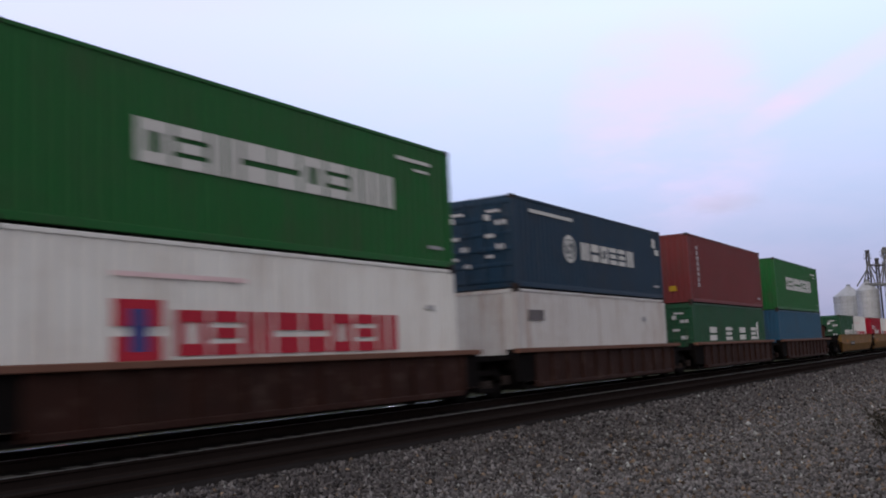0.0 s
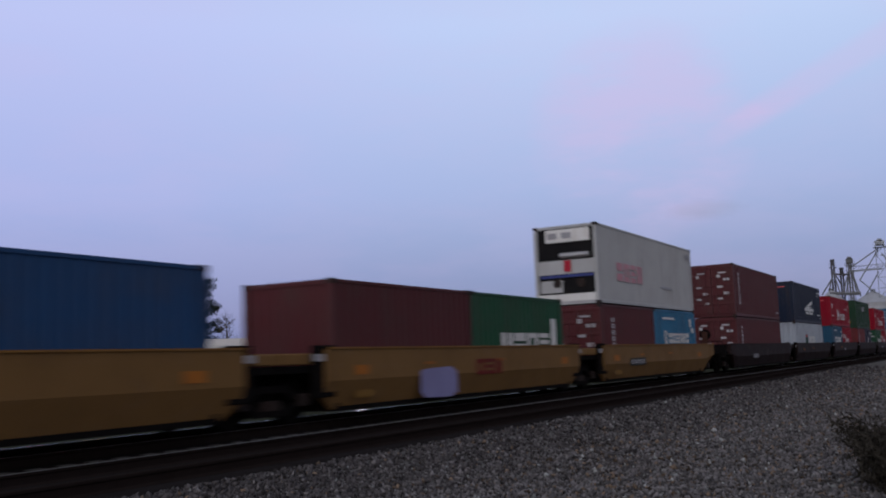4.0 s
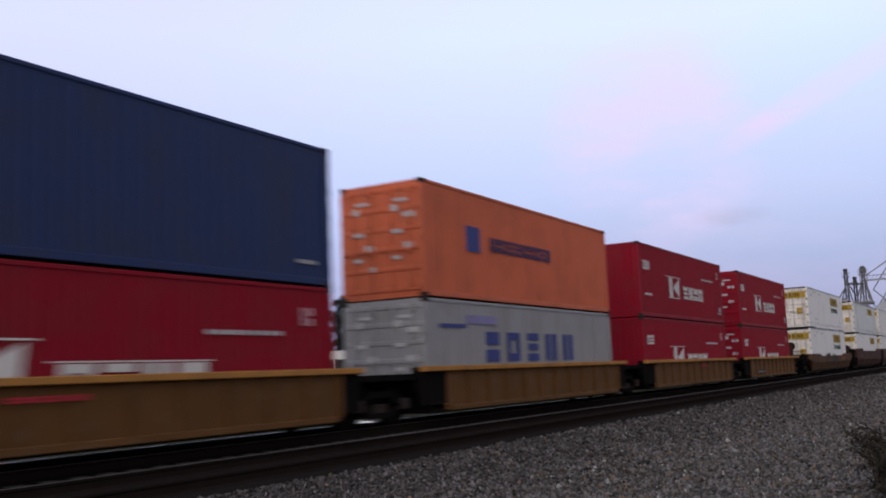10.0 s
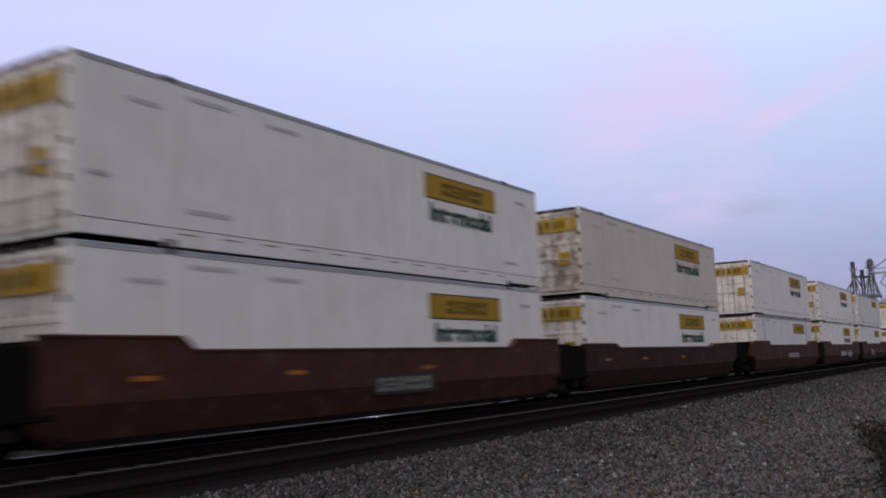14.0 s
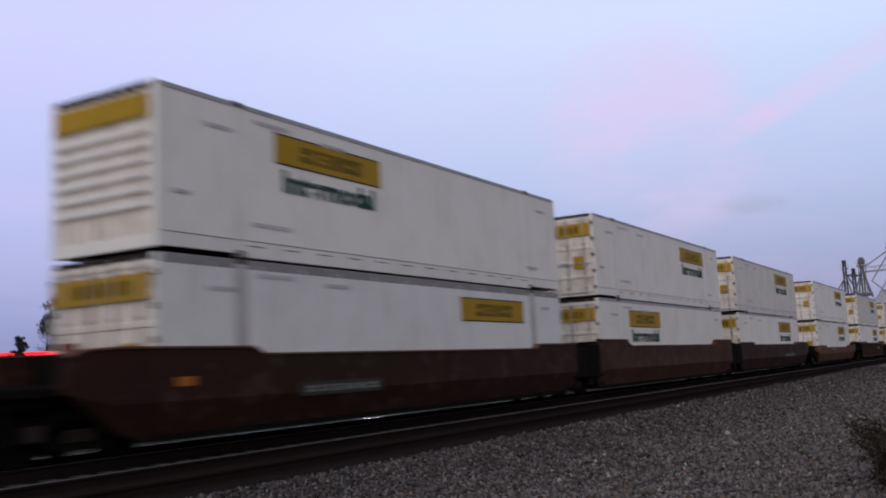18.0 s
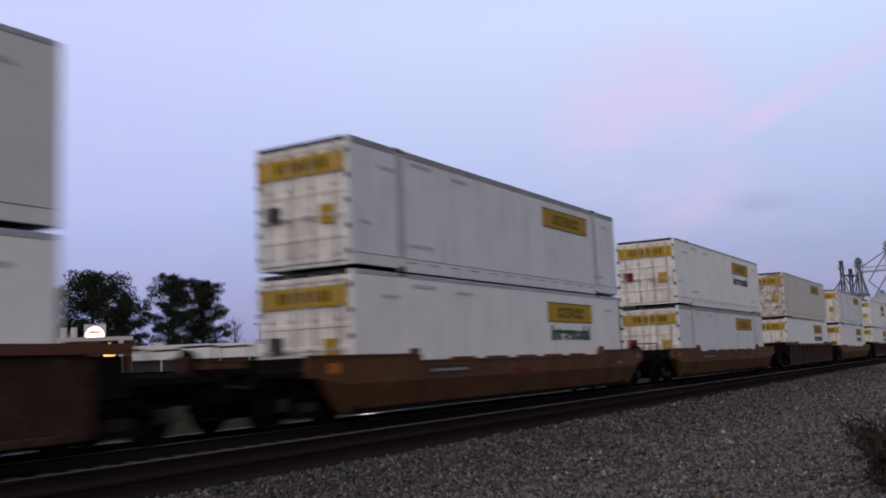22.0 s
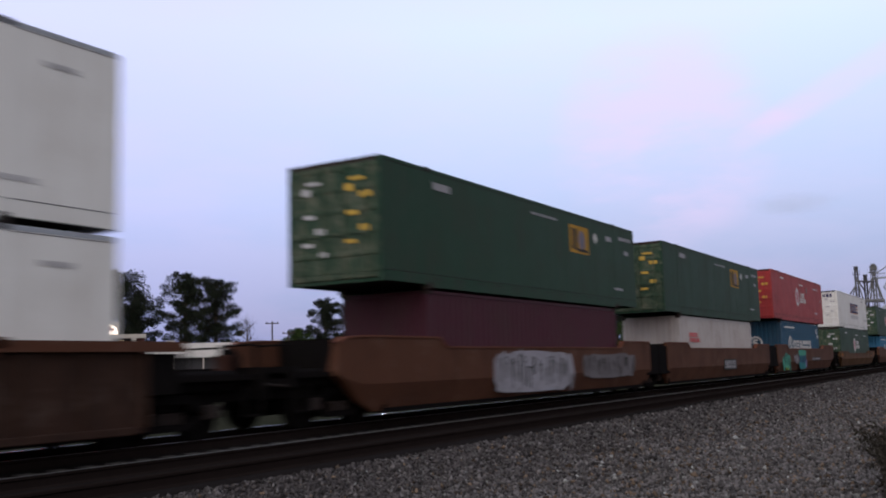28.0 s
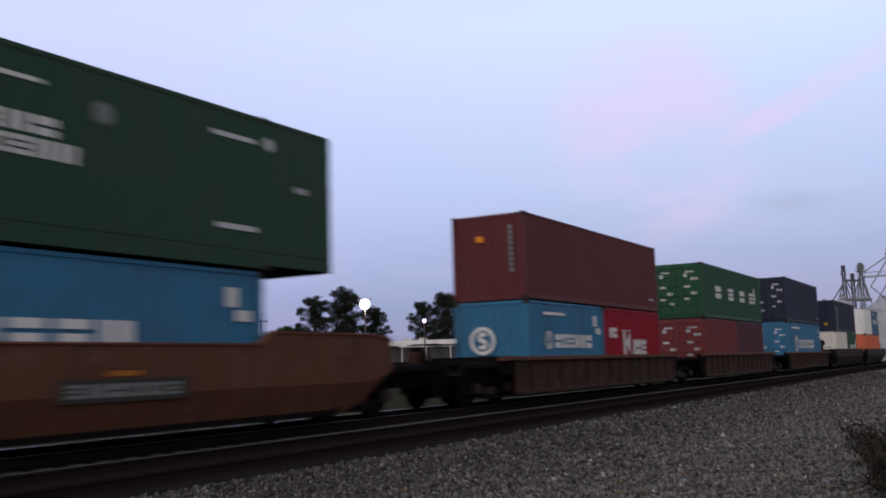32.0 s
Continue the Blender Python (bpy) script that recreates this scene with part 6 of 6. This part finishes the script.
def low_building(az0, az1, dist, el_top, el_fascia, label, seed):
    mid = (az0 + az1) / 2
    b = thing("low_building", label, "building")
    b.matrix_world = facing(mid, dist)
    hw = dist * math.tan(radians((az1 - az0) / 2))
    top = height_at(el_top, dist) - GROUND_Z
    fas = height_at(el_fascia, dist) - GROUND_Z
    part("wall", Shape().box(-hw, hw, 0.6, 14, 0, top - 0.3), DARKWALL, b)
    part("roof", Shape().box(-hw - 0.3, hw + 0.3, 0.2, 14.4, top - 0.3, top - 0.12), TRIM, b)
    n = max(3, round(2 * hw / 3.0))
    for i in range(n):
        x0, x1 = -hw + 2 * hw * i / n, -hw + 2 * hw * (i + 1) / n
        part("fascia_panel", Shape().box(x0 + 0.01, x1 - 0.01, -0.1, 0.55, fas, top), WHITEWALL, b)
    for i in range(n + 1):
        x = -hw + 2 * hw * i / n
        part("post", Shape().box(x - 0.08, x + 0.08, 0, 0.16, 0, fas), TRIM, b)
    rnd = random.Random(seed)
    for i in range(max(2, n // 4)):
        x = rnd.uniform(-hw, hw)
        part("roof_vent", Shape().box(x - 0.5, x + 0.5, 4, 5, top - 0.12, top + rnd.uniform(0.2, 0.5)), TRIM, b)
    return b


low_building(41.6, 51.5, 112, 1.78, 0.95, "long low building with a white fascia", 1)
low_building(52.0, 54.9, 118, 1.55, 1.05, "low outbuilding with a white fascia", 2)
low_building(55.7, 63.0, 120, 1.50, 1.10, "long low shed with a pale roof edge", 3)


def restaurant():
    az, dist = 39.7, 92
    b = thing("restaurant", "dark brick fast-food restaurant with lit round signs", "building")
    b.matrix_world = facing(az, dist)
    k = dist
    l, r = k * math.tan(radians(-1.95)), k * math.tan(radians(1.35))
    top = height_at(2.36, dist) - GROUND_Z
    part("front_wall", Shape().box(l, r, 0, 0.4, 0, top - 0.35), BRICK, b)
    part("side_wall", Shape().box(r, r + 0.95, 0.3, 9, 0, top - 0.3), BRICK, b)
    part("wall_body", Shape().box(l, r - 0.01, 0.4, 9, 0, top - 0.5), BRICK, b)
    part("cornice", Shape().box(l - 0.15, r + 1.05, -0.15, 9.2, top - 0.35, top), TRIM, b)
    part("pilaster", Shape().box(r - 0.25, r + 0.2, -0.12, 0.3, 0, top - 0.35), TRIM, b)
    part("corner_trim", Shape().box(l - 0.12, l + 0.1, -0.1, 0.3, 0, top - 0.35), TRIM, b)
    x = k * math.tan(radians(-0.05))
    hz = height_at(2.40, dist) - GROUND_Z
    s = part("roof_sign", Shape().box(x - 0.95, x + 0.95, 1.0, 1.3, hz, hz + 1.15, 0.0), TRIM, b, "grey roof sign case")
    part("sign_face", disc(x, hz + 0.12, 0.82, 0.985, k=26), GLOW_WHITE, s, "glowing white sign face")
    part("sign_bar", plate(x - 0.35, x + 0.25, hz + 0.62, hz + 0.74, 0.975), INK["orange"], s)
    part("sign_bar", plate(x - 0.5, x + 0.5, hz + 0.34, hz + 0.52, 0.975), INK["red"], s)
    x = k * math.tan(radians(0.72))
    hz = height_at(1.58, dist) - GROUND_Z
    s = part("wall_sign", Shape().box(x - 0.78, x + 0.78, -0.2, -0.02, hz - 0.85, hz + 0.85), BLACK, b, "square sign case")
    part("sign_face", disc(x, hz, 0.68, -0.215, k=26), GLOW_YELLOW, s, "glowing yellow round sign face")
    part("sign_bar", plate(x - 0.4, x + 0.4, hz - 0.12, hz + 0.12, -0.225), INK["orange"], s)
    for xx in (l + 0.3, l + 1.2):
        part("roof_vent", Shape().rod((xx, 4, top), (xx, 4, top + 1.1), 0.3, 12), TRIM, b)


restaurant()


def filling_station():
    az, dist = 34.6, 88
    b = thing("filling_station_canopy", "filling station canopy with glowing red bands", "canopy")
    b.matrix_world = facing(az, dist)
    hw = dist * math.tan(radians(3.1))
    top, low = height_at(2.02, dist) - GROUND_Z, height_at(0.95, dist) - GROUND_Z
    part("canopy_deck", Shape().box(-hw, hw, 0.1, 9, low, top), TRIM, b)
    part("red_band", Shape().box(-hw, hw, 0, 0.1, top - 0.62, top - 0.05), GLOW_RED, b, "glowing red band")
    part("red_band", Shape().box(-hw, hw, 0, 0.1, low, low + 0.55), GLOW_RED, b, "glowing red band")
    for x in (-hw * 0.7, 0, hw * 0.7):
        part("column", Shape().box(x - 0.2, x + 0.2, 3, 3.4, 0, low), TRIM, b)
    part("canopy_lamp", Shape().box(hw * 0.35, hw * 0.35 + 0.5, -0.12, 0, low + 0.15, low + 0.5), GLOW_WHITE, b)


filling_station()


def street_lamp(az, dist, el, mat, label, size):
    p = thing("street_lamp", label, "street lamp", "lamps beyond the railway")
    p.matrix_world = facing(az, dist)
    h = height_at(el, dist) - GROUND_Z
    part("pole", Shape().rod((0, 0.5, 0), (0, 0.5, h + 0.2), 0.09, 8, 0.06), POLE, p)
    part("arm", Shape().rod((0, 0.5, h + 0.15), (0, 0, h + 0.2), 0.04, 6), POLE, p)
    part("lamp_head", Shape().box(-size, size, -0.2, 0.35, h + size * 0.55, h + size * 0.9, 0.03), POLE, p)
    lens = Shape()
    for i in range(6):
        a0, a1 = math.pi * i / 6, math.pi * (i + 1) / 6
        lens.rod((0, 0, h - size * 0.8 * math.cos(a0)), (0, 0, h - size * 0.8 * math.cos(a1)), max(0.01, size * 0.8 * math.sin(a0)), 12, max(0.01, size * 0.8 * math.sin(a1)))
    part("lens", lens, mat, p, "glowing lens")


# oversized lens ball: the floodlight's glare is built into its size
street_lamp(55.0, 100, 3.74, LAMP_WHITE, "floodlight on a pole, glaring white", 0.62)
street_lamp(58.55, 100, 2.66, LAMP_VIOLET, "street lamp on a pole, violet-white", 0.21)


def utility_pole(az, dist, el):
    p = thing("utility_pole", "wooden utility pole with a crossarm", "pole")
    p.matrix_world = facing(az, dist)
    h = height_at(el, dist) - GROUND_Z
    part("pole", Shape().rod((0, 0, 0), (0, 0, h), 0.16, 8, 0.1), POLE, p)
    part("crossarm", Shape().box(-0.95, 0.95, -0.06, 0.06, h - 0.35, h - 0.2), POLE, p)
    for x in (-0.8, 0.8):
        part("insulator", Shape().rod((x, 0, h - 0.2), (x, 0, h - 0.02), 0.05, 6), POLE, p)


utility_pole(48.85, 140, 2.95)
utility_pole(49.8, 150, 2.35)

# ---- grain elevator ----
SHEET = material("galvanised_bin_sheet", (0.33, 0.34, 0.36), rough=0.5, metal=0.35, dirt=0.35, dirt_colour=(0.18, 0.17, 0.17), streak=0.35)
LATTICE = material("galvanised_lattice", (0.26, 0.28, 0.31), rough=0.55, metal=0.3, dirt=0.3)
WEATHERED = material("weathered_elevator_steel", (0.13, 0.135, 0.14), rough=0.6, dirt=0.4)
DARKLEG = material("dark_elevator_leg", (0.075, 0.075, 0.085), rough=0.6, dirt=0.3)


def grain_bin(az, dist, r, el_eave, el_top, label):
    b = thing("grain_bin", label, "grain bin", "bins of the grain elevator")
    b.location = spot(az, dist, GROUND_Z)
    eave, top = height_at(el_eave, dist) - GROUND_Z, height_at(el_top, dist) - GROUND_Z
    n = int(eave / 0.85)
    for i in range(n):
        z0, z1 = eave * i / n, eave * (i + 1) / n
        s = Shape()
        s.rod((0, 0, z0), (0, 0, z0 + (z1 - z0) * 0.5), r, 40, r + 0.04)
        s.rod((0, 0, z0 + (z1 - z0) * 0.5), (0, 0, z1), r + 0.04, 40, r)
        part("wall_ring", s, SHEET, b)
    part("roof", Shape().rod((0, 0, eave), (0, 0, top), r + 0.15, 40, 0.5), SHEET, b)
    part("roof_cap", Shape().rod((0, 0, top), (0, 0, top + 0.5), 0.55, 12), LATTICE, b)
    s = Shape()
    for i in range(16):
        a = 6.2832 * i / 16
        s.rod((r * math.cos(a), r * math.sin(a), 0), (r * math.cos(a), r * math.sin(a), eave), 0.07, 4)
    tagged(part("stiffener", s, LATTICE, b), kind="stuff")


grain_bin(81.55, 270, 3.9, 2.36, 2.92, "far corrugated steel grain bin with a conical roof")
grain_bin(82.49, 250, 2.5, 2.62, 3.12, "narrow corrugated steel grain bin with a conical roof")
grain_bin(84.6, 250, 4.9, 2.3, 2.95, "corrugated steel grain bin beside the elevator tower")
grain_bin(86.7, 250, 4.9, 2.3, 2.95, "corrugated steel grain bin beside the elevator tower")



def tower(az, dist, el, wide, label, mat, head=True):
    t = thing("elevator_tower", label, "tower", "towers of the grain elevator")
    t.matrix_world = facing(az, dist)
    h = height_at(el, dist) - GROUND_Z
    w = wide / 2
    if mat in (DARKLEG, WEATHERED):
        for x in (-0.28, 0.28):
            part("leg_casing", Shape().box(x - 0.2, x + 0.2, -0.25, 0.25, 0, h - 0.9), mat, t)
    for sx in (-1, 1):
        for sy in (-1, 1):
            part("corner_post", Shape().box(sx * w - 0.07, sx * w + 0.07, sy * w - 0.07, sy * w + 0.07, 0, h - 1.2), mat, t)
    n = int(h / 2.6)
    for i in range(n):
        z0, z1 = (h - 1.2) * i / n, (h - 1.2) * (i + 1) / n
        s = Shape()
        k = 1 if i % 2 else -1
        for y in (-w, w):
            s.rod((-k * w, y, z0), (k * w, y, z1), 0.045, 4).rod((-w, y, z1), (w, y, z1), 0.045, 4)
        for x in (-w, w):
            s.rod((x, -k * w, z0), (x, k * w, z1), 0.045, 4).rod((x, -w, z1), (x, w, z1), 0.045, 4)
        part("brace", s, mat, t)
    if head:
        part("head_house", Shape().box(-w - 0.05, w + 0.05, -w, w, h - 1.4, h - 0.25, 0.1), mat, t)
        part("platform", Shape().box(-w - 0.4, w + 0.4, -w - 0.4, w + 0.4, h - 1.9, h - 1.8), mat, t)
        s = Shape()
        for x in (-w - 0.38, w + 0.38):
            s.rod((x, -w - 0.38, h - 1.8), (x, -w - 0.38, h - 0.8), 0.03, 4)
        s.rod((-w - 0.38, -w - 0.38, h - 0.8), (w + 0.38, -w - 0.38, h - 0.8), 0.03, 4)
        part("platform_rail", s, mat, t)
        part("motor", Shape().rod((-0.5, -w - 0.1, h - 0.1), (0.5, -w - 0.1, h - 0.1), 0.28, 10), mat, t)


tower(82.67, 250, 4.80, 0.85, "dark bucket-elevator leg of the grain elevator", DARKLEG)
tower(83.11, 252, 4.32, 0.75, "shorter dark bucket-elevator leg", DARKLEG)
tower(83.55, 250, 4.88, 1.5, "weathered elevator tower with a dark head", WEATHERED)
tower(85.15, 248, 5.75, 2.0, "tall lattice tower of the grain elevator", LATTICE)



def spouts():
    b = thing("spout_bridge", "catwalk and grain spouts between the elevator towers", "catwalk")
    a, c = spot(83.55, 250), spot(85.15, 248)
    z = height_at(4.12, 250)
    s = Shape()
    for dz in (0, 1.1):
        s.rod((a.x, a.y - 0.6, z + dz), (c.x, c.y - 0.6, z + dz), 0.1, 4).rod((a.x, a.y + 0.6, z + dz), (c.x, c.y + 0.6, z + dz), 0.1, 4)
    for i in range(8):
        p, q = a.lerp(c, i / 8), a.lerp(c, (i + 1) / 8)
        s.rod((p.x, p.y - 0.6, z), (q.x, q.y - 0.6, z + 1.1), 0.06, 4)
    part("catwalk_truss", s, LATTICE, b)
    part("catwalk_deck", Shape().rod((a.x, a.y, z), (c.x, c.y, z), 0.3, 4), LATTICE, b)
    # pipes that fan out from the heads of the legs to the bins
    for p0, e0, p1, e1, mat in ((85.1, 5.3, 83.7, 4.4, LATTICE), (85.05, 5.2, 84.0, 3.6, LATTICE), (84.0, 3.6, 85.1, 2.5, LATTICE), (85.0, 4.0, 84.2, 2.7, LATTICE), (85.2, 5.0, 86.6, 3.0, LATTICE),
                                (82.67, 4.1, 82.38, 3.1, WEATHERED), (82.67, 4.2, 82.95, 2.9, WEATHERED), (82.7, 4.15, 83.1, 3.3, DARKLEG), (82.6, 3.8, 82.0, 2.9, WEATHERED),
                                (83.55, 4.5, 83.25, 2.8, WEATHERED), (83.55, 4.5, 83.85, 2.8, WEATHERED), (83.58, 4.3, 83.98, 2.7, WEATHERED), (83.52, 4.3, 83.12, 3.0, WEATHERED)):
        u, v = spot(p0, 249, height_at(e0, 249)), spot(p1, 249, height_at(e1, 249))
        part("spout", Shape().rod(u, v, 0.16, 6), mat, b)
    for p0, p1, e, mat in ((82.67, 83.55, 4.02, DARKLEG), (82.4, 84.0, 2.95, WEATHERED)):
        u, v = spot(p0, 249, height_at(e, 249)), spot(p1, 249, height_at(e - 0.08, 249))
        part("conveyor", Shape().rod(u, v, 0.22 if mat is DARKLEG else 0.4, 6), mat, b)


spouts()


# ---- weeds at the edge of the ballast ----
def weeds(az, dist, n, seed, tall, spread):
    """A clump of dry stalks that bow away from the camera's side of the bank, with narrow leaves and seed heads."""
    rng = np.random.default_rng(seed)
    at = spot(az, dist)
    at.z = bed_height(at.y) - 0.02
    w = thing("weed_clump", "dark dry weeds at the edge of the ballast", "weeds")
    w.location = at
    s, leaf = Shape(), Shape()
    for i in range(n):
        b = Vector((rng.normal(0, spread), rng.normal(-0.1, spread), 0))
        up = tall * rng.uniform(0.3, 1.0)
        tip = b + Vector((rng.normal(0, 0.12), up * rng.uniform(0.1, 0.85), up))
        mid = b.lerp(tip, 0.5) + Vector((0, -0.12 * up, 0.06 * up))
        s.rod(b, mid, 0.007, 4, 0.005).rod(mid, tip, 0.005, 4, 0.002)
        for k in range(30):
            f = rng.uniform(0.05, 1.0)
            p = b.lerp(mid, f * 2) if f < 0.5 else mid.lerp(tip, f * 2 - 1)
            d = Vector(rng.normal(0, 1, 3)).normalized() * rng.uniform(0.05, 0.13)
            e = Vector(rng.normal(0, 1, 3)).normalized() * 0.014
            leaf.quad(tuple(p), tuple(p + d * 0.5 + e), tuple(p + d), tuple(p + d * 0.5 - e))
    tagged(part("stem", s, WEED, w), kind="stuff")
    tagged(part("leaf", leaf, WEED, w), kind="stuff")


WEED = material("dry_dark_weed", (0.032, 0.029, 0.024), rough=0.9, vary=0.4, island=True, bump=0, spec=0.0)
weeds(84.5, 12.9, 130, 1, 0.85, 0.13)
weeds(85.5, 12.3, 200, 2, 0.7, 0.2)
weeds(86.8, 12.0, 220, 3, 0.75, 0.26)


# ---- a small grey cloud, drifting ----
def cloud_material():
    m = bpy.data.materials.new("thin_grey_cloud")
    m.use_nodes = True
    t = m.node_tree
    t.nodes.remove(t.nodes["Principled BSDF"])
    out = t.nodes["Material Output"]
    co = t.nodes.new("ShaderNodeTexCoord")
    no = t.nodes.new("ShaderNodeTexNoise")
    no.inputs["Scale"].default_value, no.inputs["Detail"].default_value = 0.012, 5
    link(t, co.outputs["Object"], no.inputs[0])
    mp = t.nodes.new("ShaderNodeMapping")
    mp.inputs["Scale"].default_value = (1 / 125, 1, 1 / 34)
    link(t, co.outputs["Object"], mp.inputs[0])
    ln = t.nodes.new("ShaderNodeVectorMath")
    ln.operation = "LENGTH"
    link(t, mp.outputs[0], ln.inputs[0])
    mr = t.nodes.new("ShaderNodeMapRange")
    mr.interpolation_type = "SMOOTHERSTEP"
    mr.inputs["From Min"].default_value, mr.inputs["From Max"].default_value = 1.0, 0.1
    link(t, ln.outputs["Value"], mr.inputs["Value"])
    mu = t.nodes.new("ShaderNodeMath")
    mu.operation = "MULTIPLY"
    link(t, mr.outputs["Result"], mu.inputs[0])
    half = t.nodes.new("ShaderNodeMath")
    half.operation = "MULTIPLY"
    half.inputs[1].default_value = 0.38
    link(t, no.outputs["Fac"], half.inputs[0])
    link(t, half.outputs[0], mu.inputs[1])
    clear, grey = t.nodes.new("ShaderNodeBsdfTransparent"), t.nodes.new("ShaderNodeBsdfDiffuse")
    grey.inputs["Color"].default_value = (0.42, 0.46, 0.52, 1)
    mix = t.nodes.new("ShaderNodeMixShader")
    link(t, mu.outputs[0], mix.inputs[0])
    link(t, clear.outputs[0], mix.inputs[1])
    link(t, grey.outputs[0], mix.inputs[2])
    link(t, mix.outputs[0], out.inputs["Surface"])
    return m


def build_cloud():
    s = Shape()
    k = 32
    s.v = [(125 * math.cos(6.28319 * i / k), 0, 34 * math.sin(6.28319 * i / k)) for i in range(k)]
    s.f = [tuple(range(k))]
    return solid("cloud", s, cloud_material(), "small thin grey cloud low in the sky", "cloud")


CLOUD = build_cloud()


def cloud_pose(t):
    az = 77.35 + 0.155 * (t - 13)
    p = spot(az, 2300, height_at(8.37 + 0.016 * (t - 13), 2300))
    return Matrix.Translation(p) @ Matrix.Rotation(-radians(az), 4, "Z")


# ---- movement of the train and the cloud ----
def motions():
    walk(CLOUD, [(t, cloud_pose(t)) for t in range(0, 33, 8)])
    for ob, u, z in MOVERS:
        walk(ob, [(t, pose(u - run(t), TRACK_Y, z)) for t in range(0, 33, 2)])


motions()
